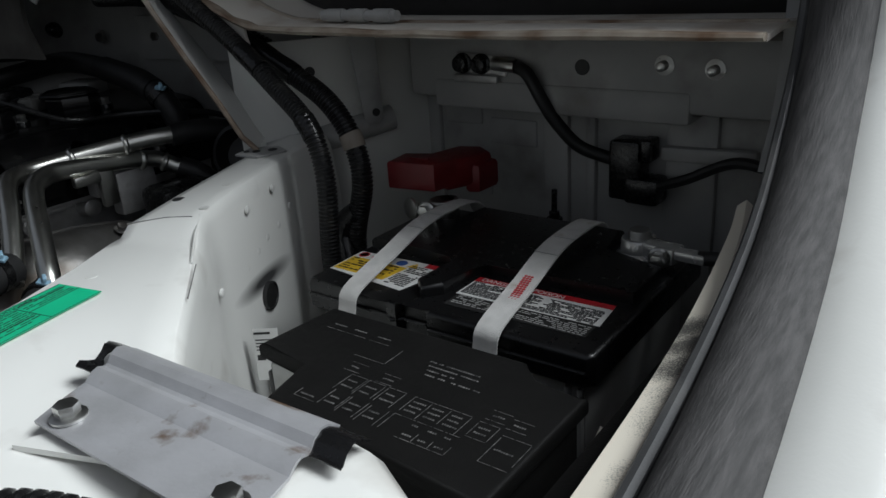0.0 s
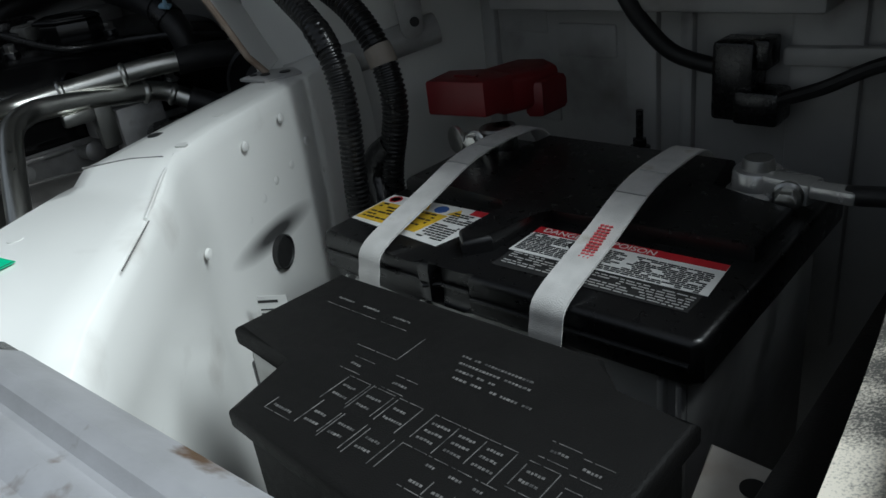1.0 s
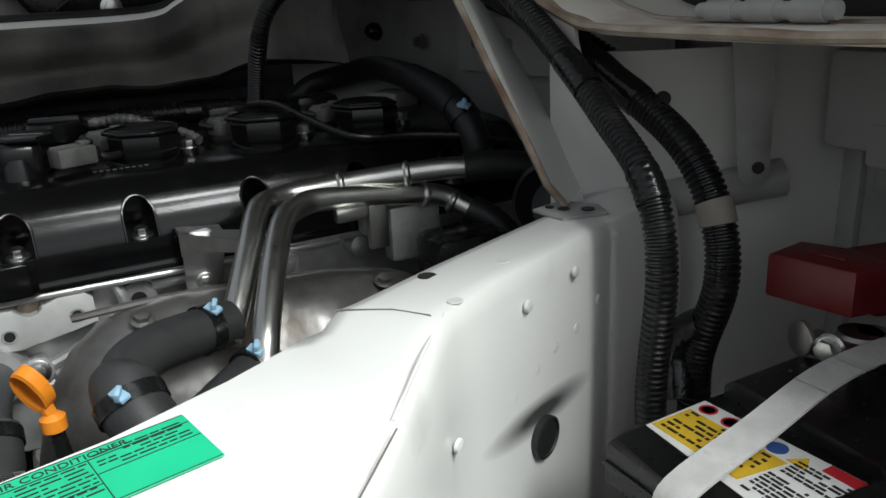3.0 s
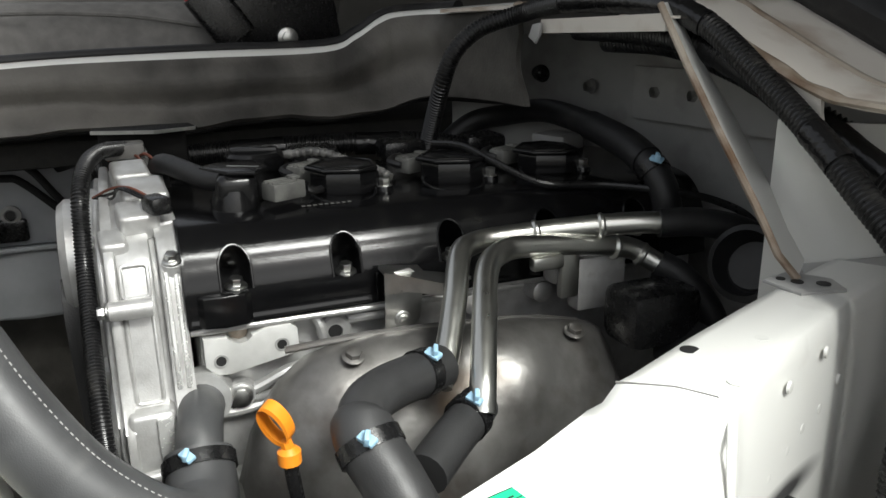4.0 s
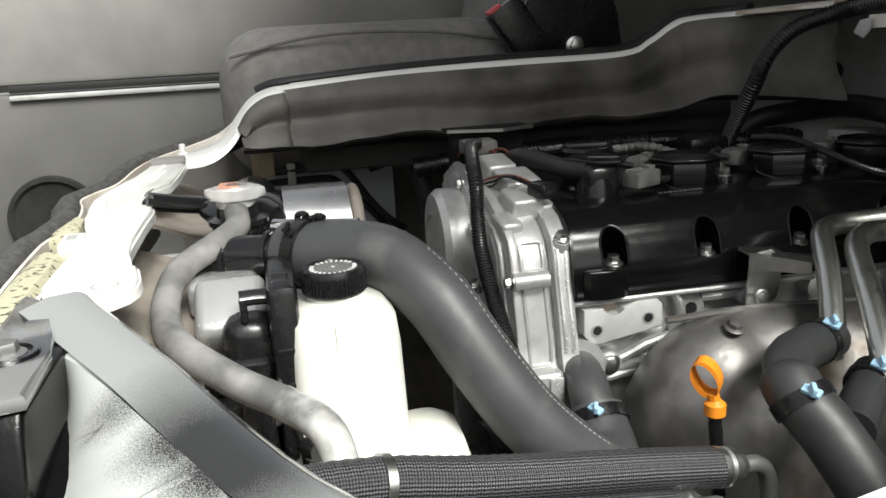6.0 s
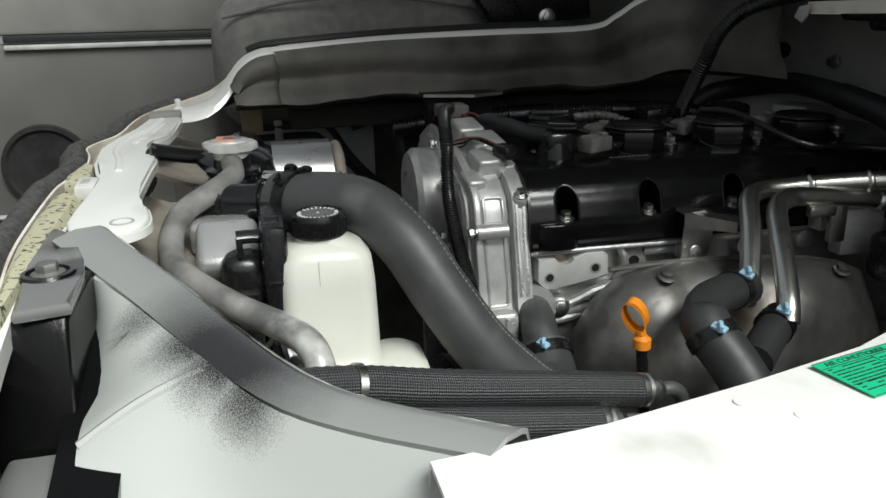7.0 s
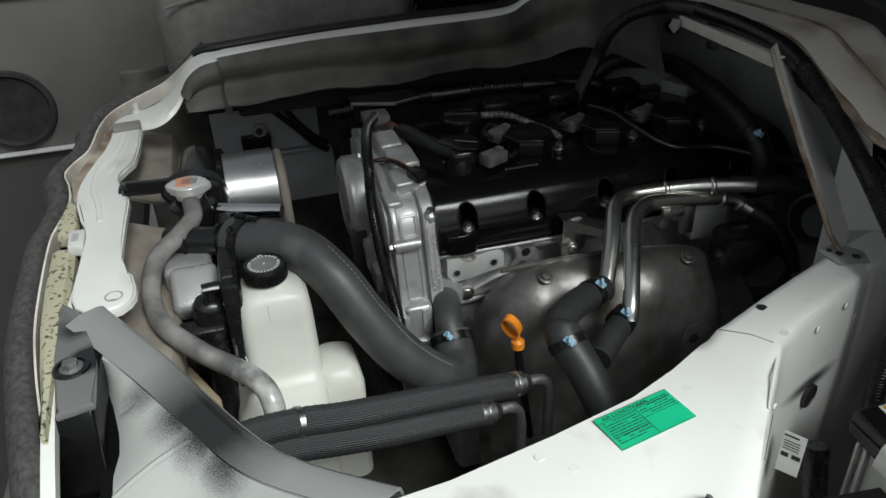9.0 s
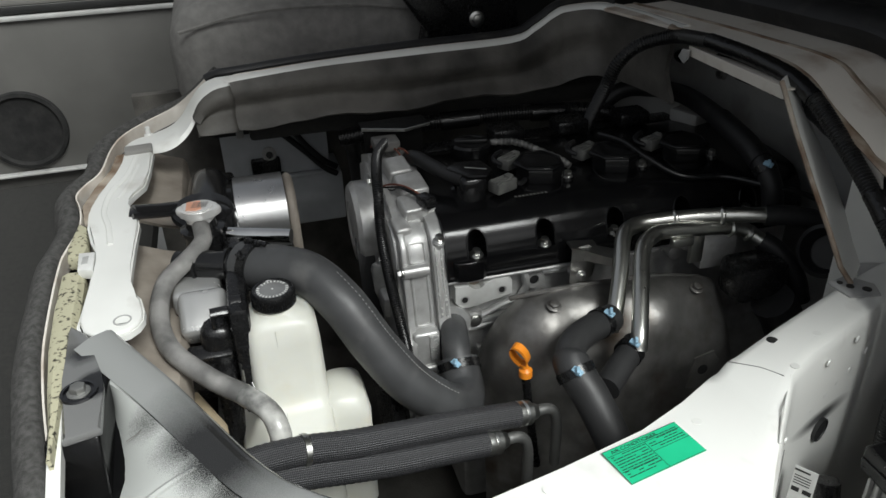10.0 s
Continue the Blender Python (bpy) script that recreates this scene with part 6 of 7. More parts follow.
part("taped_loom", tube([(-0.545, -0.19, 1.012), (-0.532, -0.165, 1.015), (-0.52, -0.15, 1.018), (-0.508, -0.135, 1.016), (-0.498, -0.12, 1.010), (-0.475, -0.10, 1.004), (-0.46, -0.09, 0.998)], lambda i: 0.0046 + 0.0007 * math.sin(i * 2.1), 10), TAPEGREY, eng, "dusty grey taped loom")
part("rear_connector", box(B(), (-0.576, 0.16, 0.998), (0.05, 0.04, 0.02), 0.004, (0, 0, 20)), CASE, eng, "dusty beige connector at the rear")
part("intake_side", box(B(), (-0.64, -0.04, 0.945), (0.04, 0.42, 0.07), 0.012), PLASTIC, eng, "black intake manifold flange")
for y in (-0.13, -0.03, 0.07):
    part("intake_clip", box(B(), (-0.60, y, 1.0), (0.04, 0.05, 0.022), 0.006), PLASTIC, eng)

# heat shield: pressed sheet with shoulder, dimples and a torn corner
ZC = ((-0.264, 0.80), (-0.257, 0.83), (-0.246, 0.855), (-0.23, 0.878), (-0.208, 0.896), (-0.18, 0.903), (-0.153, 0.905), (-0.03, 0.898), (0.03, 0.886), (0.047, 0.879), (0.06, 0.851), (0.068, 0.825), (0.078, 0.79))
bm = B()
grid = []
for i in range(31):
    u = i / 30
    y = -0.264 + u * 0.342
    zt = next(za + (zb - za) * (y - ya) / (yb - ya) for (ya, za), (yb, zb) in zip(ZC, ZC[1:]) if y <= yb + 1e-6)
    b = max(0.05, 1 - (2 * u - 1) ** 4) ** 0.5
    wv = 0.004 * math.sin(u * 13) + 0.003 * math.sin(u * 31 + 1)
    row = [(-0.335, y, zt - 0.008), (-0.318, y, zt), (-0.305, y, zt + 0.0005)]
    for v in range(1, 13):
        s = v / 12
        ang = s * 1.5
        row.append((-0.305 + 0.082 * b * math.sin(ang) + wv * math.sin(s * 7) + 0.0022 * math.sin(17 * u + 11 * s) + 0.006 * s * noise.noise(Vector((y * 22, s * 4, 0.3))) + 0.003 * noise.noise(Vector((y * 60, s * 9, 1.7))), y, zt - 0.26 * (1 - math.cos(ang)) - 0.015 * s))
    row.append((row[-1][0] - 0.02, y, 0.56))
    grid.append(row)
sheet(bm, grid, 0.002)
hsd = thing("heat_shield", bm, SHIELD, "dull pressed steel exhaust heat shield", "heat shield", angle=60)
part("upper_bead", tube([(-0.318, -0.225, 0.905), (-0.318, -0.15, 0.906), (-0.318, -0.03, 0.898), (-0.318, 0.03, 0.886)], 0.003, 8), SHIELD, hsd)
for y in (-0.18, 0.01):
    part("shield_bolt", hexbolt(B(), (-0.29, y, 0.903 + 0.07 * (-0.18 - y)), (0.4, 0, 1), 0.006, 0.005), SHIELD, hsd)
bm = B()
prism(bm, [(-0.040, 0.805), (-0.010, 0.798), (0.000, 0.840), (-0.010, 0.854), (-0.034, 0.848)], -0.215, -0.212, 0.001, YZ)
part("torn_tab", bm, SHIELD, hsd, "bent tab with a hole")
part("tab_hole", disc((-0.2118, -0.022, 0.830), (1, 0, 0), 0.0065), INK, hsd)

# dipstick
ds = root("dipstick", (-0.21, -0.25, 0.86), "orange plastic oil dipstick handle", "dipstick")
bm = B()
lathe(bm, [(0.004, 0), (0.0075, 0.002), (0.0075, 0.010), (0.004, 0.013)], Matrix.Translation((-0.209, -0.246, 0.876)), 14)
sweep(bm, [Vector((-0.209, -0.246, 0.886)), Vector((-0.2095, -0.248, 0.894))], 0.0042, 8)
ring = [Vector((-0.2105, -0.2525, 0.906)) + Vector((0.0065, 0.0055, 0.002)) * math.cos(a) + Vector((0, -0.0055, 0.0135)) * math.sin(a) for a in (2 * math.pi * k / 28 for k in range(29))]
strip(bm, ring, Vector((0.65, -0.7, -0.3)), 0.008, (0.3, 0.4, 0.8), 0.003)
part("handle", bm, ORANGE, ds)
part("tube", tube([(-0.209, -0.246, 0.878), (-0.211, -0.24, 0.83), (-0.23, -0.22, 0.72)], 0.0048, 10), PLASTIC, ds, "black guide tube")

# heater pipes on their bracket
hp = root("heater_pipes", (-0.3, -0.05, 0.9), "pair of bent bright steel heater pipes", "pipes")
for pts in ([(-0.238, -0.133, 0.893), (-0.2516, -0.121, 0.910), (-0.287, -0.099, 0.938), (-0.323, -0.079, 0.959), (-0.339, -0.060, 0.962), (-0.342, -0.033, 0.9635), (-0.328, 0.025, 0.968), (-0.306, 0.075, 0.9725), (-0.29, 0.115, 0.972)],
            [(-0.199, -0.118, 0.888), (-0.211, -0.1115, 0.905), (-0.250, -0.092, 0.932), (-0.295, -0.068, 0.954), (-0.312, -0.048, 0.960), (-0.319, -0.022, 0.960), (-0.320, 0.05, 0.952), (-0.317, 0.082, 0.946), (-0.307, 0.098, 0.936), (-0.29, 0.115, 0.924)]):
    p = part("pipe", tube(pts, 0.0095, 18), STEEL, hp)
    for k in (-2, -3):
        part("bead", lathe(B(), [(0.0095, -0.003), (0.0112, -0.001), (0.0112, 0.001), (0.0095, 0.003)], axis(Vector(pts[k]).lerp(Vector(pts[k - 1]), 0.5), Vector(pts[k]) - Vector(pts[k - 1])), 18), STEEL, p)
bm = B()
box(bm, (-0.312, -0.005, 0.946), (0.01, 0.03, 0.012), 0.003)
box(bm, (-0.318, 0.02, 0.935), (0.008, 0.018, 0.05), 0.002)
part("clip", bm, STEEL, hp)
bk = root("pipe_bracket", (-0.36, -0.12, 0.9), "folded zinc steel bracket on the head", "bracket")
bm = B()
prism(bm, [(-0.138, 0.948), (-0.118, 0.95), (-0.105, 0.94), (-0.11, 0.905), (-0.13, 0.893), (-0.14, 0.9)], -0.338, -0.335, 0.001, YZ)
sheet(bm, [[(-0.352, -0.139, 0.95), (-0.352, -0.105, 0.946)], [(-0.336, -0.139, 0.949), (-0.338, -0.105, 0.945)], [(-0.328, -0.122, 0.946), (-0.33, -0.095, 0.945)], [(-0.306, -0.10, 0.944), (-0.31, -0.075, 0.945)]], 0.003)
sheet(bm, [[(-0.336, -0.139, 0.949), (-0.336, -0.139, 0.93)], [(-0.328, -0.122, 0.946), (-0.328, -0.122, 0.933)], [(-0.306, -0.10, 0.944), (-0.306, -0.10, 0.934)]], 0.002)
part("plate", bm, ZINC, bk)
part("bolt", hexbolt(B(), (-0.335, -0.125, 0.907), (1, 0, 0), 0.005, 0.005), ZINC, bk)

# heater hoses with spring clamps
def clamp(parent, c, d, r, tone):
    cl = part("spring_clamp", lathe(B(), [(r + 0.0002, -0.005), (r + 0.0016, -0.005), (r + 0.0016, 0.005), (r + 0.0002, 0.005)], axis(c, d), 28), PLASTIC, parent, "black spring clamp")
    d = Vector(d).normalized()
    side = (Vector((0.6, -0.3, 0.75)) - d * Vector((0.6, -0.3, 0.75)).dot(d)).normalized()
    bm = B()
    q = Vector(c) + side * (r + 0.003)
    box(bm, q, (0.012, 0.007, 0.0035), 0.001, (20, 10, 30))
    box(bm, q + side * 0.003, (0.0035, 0.008, 0.007), 0.001, (20, 10, 70))
    part("clip", bm, tone, cl, "painted clamp ears")


hh = root("heater_hose", (-0.15, -0.19, 0.85), "black rubber heater hoses with blue marked clamps", "hose")
run = smooth_line([(-0.246, -0.128, 0.904), (-0.238, -0.143, 0.906), (-0.226, -0.165, 0.909), (-0.211, -0.187, 0.911), (-0.196, -0.201, 0.909), (-0.180, -0.2045, 0.900), (-0.155, -0.194, 0.878), (-0.115, -0.178, 0.83), (-0.07, -0.158, 0.75)], 8)
part("elbow", sweep(B(), run[:38], 0.0160, 18), HEATRUB, hh)
part("main_hose", sweep(B(), run[34:], lambda i: min(0.0195, 0.0166 + 0.0015 * i), 20), HEATRUB, hh)
part("branch", tube([(-0.216, -0.112, 0.886), (-0.206, -0.124, 0.883), (-0.188, -0.146, 0.88), (-0.165, -0.172, 0.876)], 0.0145, 16), HEATRUB, hh)
clamp(hh, (-0.237, -0.146, 0.9065), (0.5, -0.9, 0.1), 0.0158, BLUECL)
clamp(hh, (-0.176, -0.203, 0.8965), (0.72, 0.2, -0.66), 0.0198, BLUECL)
clamp(hh, (-0.206, -0.125, 0.883), (0.6, -0.8, -0.1), 0.0148, BLUECL)

# water outlet, radiator hose
wo = root("water_outlet", (-0.3, -0.295, 0.87), "dark water outlet neck on an aluminium flange", "water outlet")
part("elbow", tube([(-0.366, -0.283, 0.852), (-0.348, -0.287, 0.855), (-0.330, -0.290, 0.854), (-0.314, -0.293, 0.847), (-0.302, -0.295, 0.836)], 0.0172, 18), GREYRUB, wo, "dark neck")
part("neck_flange", tube([(-0.375, -0.281, 0.855), (-0.364, -0.283, 0.857), (-0.356, -0.285, 0.858)], 0.0225, 20), ALU, wo)
bm = B()
box(bm, (-0.37, -0.262, 0.851), (0.014, 0.04, 0.022), 0.006)
lathe(bm, [(0.011, -0.012), (0.011, 0.006), (0.007, 0.007), (0.0045, 0.007)], axis((-0.368, -0.254, 0.852), (1, -0.1, 0.1)), 18)
part("flange", bm, ALU, wo)
part("bolt", hexbolt(B(), (-0.361, -0.255, 0.853), (1, -0.1, 0.1), 0.0065, 0.005), ZINC, wo)
rh = root("radiator_hose", (-0.28, -0.4, 0.9), "thick grey-black rubber radiator hose", "hose")
HOSE = [(-0.362, -0.519, 0.984), (-0.348, -0.505, 0.986), (-0.332, -0.482, 0.989), (-0.311, -0.452, 0.985), (-0.281, -0.425, 0.963), (-0.258, -0.400, 0.922), (-0.242, -0.370, 0.878), (-0.236, -0.335, 0.843), (-0.248, -0.309, 0.822), (-0.272, -0.297, 0.820), (-0.292, -0.2955, 0.831), (-0.304, -0.295, 0.842)]
part("hose", tube(HOSE, lambda i: 0.0245 if 6 < i else 0.0262, 24), GREYRUB, rh)
clamp(rh, (-0.350, -0.507, 0.986), (1, 1, 0), 0.0265, PLASTIC)
bm = B()
for d in (-0.006, 0.006):
    sweep(bm, smooth_line([(-0.352 + d, -0.507 + d, 1.010), (-0.352 + d, -0.507 + d, 1.0145), (-0.348 + d, -0.503 + d, 1.0165), (-0.344 + d, -0.5 + d, 1.0155)], 4), 0.0024, 8)
box(bm, (-0.352, -0.507, 1.0125), (0.008, 0.016, 0.003), 0.001, (0, 0, 45))
part("clamp_ears", bm, PLASTIC, rh, "black spring clamp ears")
clamp(rh, (-0.297, -0.2955, 0.836), (0.75, 0, -0.65), 0.0248, BLUECL)
# dashed white print along the hose
bm = B()
hl = resample(smooth_line(HOSE, 10), 0.0045)
for a, b in list(zip(hl, hl[1:]))[24:66]:
    d = (b - a).normalized()
    s = (Vector((0.35, 0.55, 0.75)) - d * Vector((0.35, 0.55, 0.75)).dot(d)).normalized()
    strip(bm, [a + s * 0.0247, a.lerp(b, 0.55) + s * 0.0247], d.cross(s), 0.0008, s, 0.0003)
part("dashed_print", bm, CASE, rh, "faint dashed print line")

# ---- coolant reservoir ----
rs = root("coolant_reservoir", (-0.28, -0.49, 0.74), "milky white coolant reservoir with black cap", "reservoir")


def loft(bm, sections):
    """Closed rings of (outline, z) joined into a solid."""
    rings = [[bm.verts.new((x, y, z)) for x, y in o] for o, z in sections]
    for a, b in zip(rings, rings[1:]):
        for k in range(len(a)):
            bm.faces.new((a[k], a[(k + 1) % len(a)], b[(k + 1) % len(a)], b[k]))
    bm.faces.new(rings[0][::-1])
    bm.faces.new(rings[-1])
    return bm


bm = B()
loft(bm, [(rounded(-0.245, -0.50, 0.12, 0.094, 0.012), 0.72), (rounded(-0.245, -0.50, 0.125, 0.098, 0.016), 0.80), (rounded(-0.245, -0.50, 0.122, 0.096, 0.018), 0.842), (rounded(-0.25, -0.498, 0.11, 0.09, 0.02), 0.857), (rounded(-0.272, -0.491, 0.075, 0.078, 0.016), 0.866), (rounded(-0.28, -0.491, 0.066, 0.077, 0.015), 0.885), (rounded(-0.284, -0.491, 0.062, 0.075, 0.014), 0.94), (rounded(-0.285, -0.491, 0.06, 0.071, 0.014), 0.960), (rounded(-0.286, -0.492, 0.052, 0.06, 0.016), 0.968), (rounded(-0.287, -0.493, 0.040, 0.042, 0.018), 0.9715), (rounded(-0.287, -0.494, 0.040, 0.040, 0.0198), 0.978)])
part("tank", bm, TANK, rs, "milky plastic tank", 60)
bm = B()
loft(bm, [(rounded(-0.265, -0.437, 0.07, 0.05, 0.014), 0.72), (rounded(-0.265, -0.437, 0.07, 0.052, 0.014), 0.85), (rounded(-0.267, -0.438, 0.06, 0.045, 0.016), 0.868), (rounded(-0.268, -0.44, 0.045, 0.03, 0.012), 0.874)])
part("side_lobe", bm, TANK, rs, "", 60)
part("mould_seam", tube([(-0.254, -0.498, 0.962), (-0.2525, -0.498, 0.92), (-0.25, -0.499, 0.88), (-0.22, -0.5, 0.862), (-0.186, -0.5, 0.845), (-0.182, -0.5, 0.75)], 0.0002, 6), CASEPALE, rs, "faint mould seam")
part("outlet_nub", lathe(B(), [(0.013, 0), (0.013, 0.008), (0.009, 0.01)], axis((-0.19, -0.512, 0.855), (0.5, -0.2, 0.8)), 18), TANK, rs)
bm = B()
m = Matrix.Translation((-0.286, -0.494, 0.9755))
lathe(bm, [(0.0205, -0.001), (0.0215, 0.001), (0.0218, 0.014), (0.0205, 0.0172), (0.0178, 0.0172), (0.0172, 0.0164)], m, 48)
prism(bm, [((0.0226 if k % 4 < 2 else 0.0216) * math.cos(math.pi * k / 96), (0.0226 if k % 4 < 2 else 0.0216) * math.sin(math.pi * k / 96)) for k in range(192)], 0.001, 0.0135, 0, m)
cap = part("cap", bm, PLASTIC, rs, "black ribbed screw cap")
bm = B()
for k in range(26):
    if k % 9 not in (8,):
        a = 2 * math.pi * k / 26
        box(bm, m @ Vector((0.0148 * math.cos(a), 0.0148 * math.sin(a), 0.0166)), (0.0028, 0.0013, 0.0004), 0, (0, 0, math.degrees(a)))
part("cap_top", lathe(B(), [(0.0172, 0.0158), (0.0168, 0.0164), (0.004, 0.0166), (0.0001, 0.0166)], m, 40), CAPTOP, cap)
part("raised_print", bm, LABELW, cap, "white print round the cap")
part("vent_dot", disc((-0.286, -0.494, 0.9922), (0, 0, 1), 0.0011, 0.0003), LABELW, cap)
# bracket that holds the reservoir
rb2 = root("reservoir_bracket", (-0.28, -0.53, 0.8), "black plastic clip bracket beside the reservoir", "bracket")
bm = B()
box(bm, (-0.272, -0.531, 0.905), (0.012, 0.008, 0.15), 0.0035)
box(bm, (-0.284, -0.533, 0.965), (0.020, 0.010, 0.04), 0.004)
lathe(bm, [(0.0105, -0.005), (0.0105, 0.005), (0.0085, 0.006)], axis((-0.283, -0.531, 0.983), (0, 1, 0)), 20)
for z in (0.945, 0.92, 0.895, 0.872):
    box(bm, (-0.266, -0.531, z), (0.014, 0.012, 0.004), 0.001)
sweep(bm, smooth_line([(-0.268, -0.53, 0.90), (-0.255, -0.525, 0.885), (-0.247, -0.522, 0.868), (-0.25, -0.525, 0.85)], 4), 0.0065, 10)
lathe(bm, [(0.0075, -0.006), (0.009, 0), (0.0075, 0.006)], axis((-0.236, -0.520, 0.885), (0.7, 0.5, 0)), 18)
part("upright", bm, GLOSSPL, rb2)
bm = B()
sweep(bm, smooth_line([(-0.281, -0.535, 0.978), (-0.28, -0.548, 0.979), (-0.279, -0.558, 0.979)], 3), 0.0065, 10, 0.8)
box(bm, (-0.279, -0.556, 0.972), (0.012, 0.005, 0.018), 0.002)
part("hook", bm, GLOSSPL, rb2)

# ---- radiator group ----
rad = root("radiator", (-0.45, -0.58, 0.7), "black plastic tank radiator with taupe seal panel", "radiator")
bm = B()
for x0, x1, up in ((-0.20, -0.478, 0.0), (-0.512, -0.745, 0.018)):
    sheet(bm, [[(x0 + (x1 - x0) * k / 3, y, z + up) for k in range(4)] for y, z in ((-0.658, 0.974), (-0.635, 0.966), (-0.612, 0.956), (-0.592, 0.950), (-0.587, 0.942), (-0.585, 0.75))], 0.004)
part("seal_panel", bm, TAUPE, rad, "taupe fibre seal panel")
bm = B()
box(bm, (-0.42, -0.555, 0.93), (0.30, 0.035, 0.07), 0.012, seg=3)
box(bm, (-0.42, -0.553, 0.80), (0.36, 0.02, 0.24), 0.004)
for k in range(9):
    box(bm, (-0.30 - 0.03 * k, -0.536, 0.93), (0.005, 0.01, 0.06), 0.002)
part("tank", bm, PLASTIC, rad, "black plastic tank")
bm = B()
box(bm, (-0.313, -0.566, 0.957), (0.05, 0.05, 0.034), 0.008, (0, 34, 0), 3)
box(bm, (-0.36, -0.572, 0.962), (0.07, 0.05, 0.028), 0.007, (0, -6, 0), 3)
part("tank_top", bm, SATIN, rad, "satin grey tank top")
bm = B()
box(bm, (-0.278, -0.565, 0.928), (0.02, 0.046, 0.026), 0.004, (0, 20, 0))
box(bm, (-0.275, -0.571, 0.900), (0.03, 0.05, 0.022), 0.004)
part("tank_end", bm, PLASTIC, rad)
part("rod", tube([(-0.30, -0.538, 0.965), (-0.275, -0.536, 0.955), (-0.262, -0.537, 0.92), (-0.262, -0.54, 0.895), (-0.27, -0.56, 0.89)], 0.0022, 8), ZINC, rad)
bm = tube([(-0.39, -0.59, 0.980), (-0.374, -0.558, 0.983), (-0.359, -0.522, 0.985), (-0.349, -0.505, 0.986)], 0.0165, 22)
for c in ((-0.3785, -0.567, 0.9825), (-0.3645, -0.535, 0.9845)):
    lathe(bm, [(0.0172, -0.002), (0.0195, -0.0015), (0.0195, 0.0015), (0.0172, 0.002)], axis(c, (0.40, 0.91, 0.04)), 28)
part("inlet", bm, GLOSSPL, rad, "ribbed black inlet pipe")
bm = B()
lathe(bm, [(0.022, -0.03), (0.022, 0.0), (0.025, 0.002), (0.025, 0.006), (0.018, 0.008), (0.016, 0.02)], Matrix.Translation((-0.432, -0.560, 0.996)), 32)
part("filler_neck", bm, GLOSSPL, rad)
bm = B()
sweep(bm, smooth_line([(-0.49, -0.585, 1.003), (-0.480, -0.605, 1.008), (-0.474, -0.620, 1.012), (-0.468, -0.634, 1.016)], 4), 0.011, 10, 0.7)
sweep(bm, smooth_line([(-0.47, -0.588, 1.006), (-0.463, -0.61, 1.011), (-0.452, -0.634, 1.018)], 4), 0.0035, 8)
box(bm, (-0.468, -0.633, 1.014), (0.022, 0.014, 0.01), 0.003)
part("top_mount", bm, GLOSSPL, rad, "black top mount arm")
bm = B()
lathe(bm, [(0.022, -0.004), (0.034, -0.002), (0.037, 0.002), (0.035, 0.006), (0.028, 0.007)], axis((-0.472, -0.559, 1.000), (0.2, 0.05, 1)), 36)
lathe(bm, [(0.033, -0.04), (0.033, -0.004), (0.029, 0.009), (0.019, 0.016), (0.0002, 0.018)], Matrix.Translation((-0.468, -0.553, 0.994)), 32)
part("mount_ring", bm, GLOSSPL, rad)
part("strap_tab", box(B(), (-0.492, -0.557, 1.004), (0.03, 0.012, 0.004), 0.001, (0, 8, 0)), ZINC, rad)
bm = sweep(B(), smooth_line([(-0.47, -0.556, 0.985), (-0.53, -0.554, 0.987), (-0.585, -0.552, 0.985), (-0.61, -0.551, 0.98)], 5), lambda i: 0.0265 if i < 10 else 0.0265 - 0.0022 * (i - 10), 24)
part("vent_pipe", bm, GLOSSPL, rad)
# pressure cap with two lobes
rc = root("pressure_cap", (-0.428, -0.561, 1.01), "chromed radiator pressure cap with orange mark", "cap")
bm = B()
lob = []
for k in range(48):
    a = 2 * math.pi * k / 48
    r = 0.0192 + 0.0064 * max(0, math.cos(2 * (a - 1.35))) ** 2
    lob.append((r * math.cos(a), r * math.sin(a)))
m = Matrix.Translation((-0.431, -0.5605, 1.0185))
prism(bm, lob, 0.001, 0.0095, 0.003, m, 3)
lathe(bm, [(0.016, -0.006), (0.0175, 0.004), (0.016, 0.0108), (0.006, 0.0118)], m, 32)
capm = part("cap", bm, CHROME, rc)
bm = B()
prism(bm, [(-0.011, -0.012), (0.009, -0.013), (0.013, -0.002), (0.010, 0.004), (-0.012, 0.003)], 0.0112, 0.0121, 0, m)
part("orange_mark", bm, FADEMARK, capm)
bars(m @ Matrix.Translation((0, 0, 0.0122)) @ Matrix.Rotation(radians(80), 4, "Z"), [(-0.006, 0.011, -0.006 + 0.003 * k, 0.0008) for k in range(5)] + [(0.001, 0.0018, 0.0, 0.013)], CASEGREY, capm)
# overflow hose
OV = [(-0.428, -0.562, 1.012), (-0.412, -0.560, 1.008), (-0.397, -0.5595, 1.003), (-0.385, -0.566, 0.999), (-0.372, -0.578, 0.994), (-0.350, -0.600, 0.985), (-0.324, -0.6085, 0.975), (-0.285, -0.607, 0.967), (-0.245, -0.594, 0.963), (-0.21, -0.563, 0.952), (-0.188, -0.5355, 0.944), (-0.166, -0.515, 0.937), (-0.150, -0.508, 0.925), (-0.146, -0.508, 0.905), (-0.150, -0.51, 0.87)]
oh = root("overflow_hose", (-0.25, -0.58, 0.9), "dusty grey rubber overflow hose", "hose")
part("rubber", tube(OV[:11], 0.0098, 16), GREYHOSE, oh)
part("clear_end", tube(OV[10:], 0.0102, 16), CLEARHOSE, oh, "paler clear end")
# fan shroud and its reflective covers
fs = root("fan_shroud", (-0.5, -0.5, 0.75), "black plastic radiator fan shroud with silver foil", "fan shroud")
bm = B()
box(bm, (-0.44, -0.53, 0.86), (0.36, 0.02, 0.26), 0.006)
part("frame", bm, PLASTIC, fs)
bm = B()
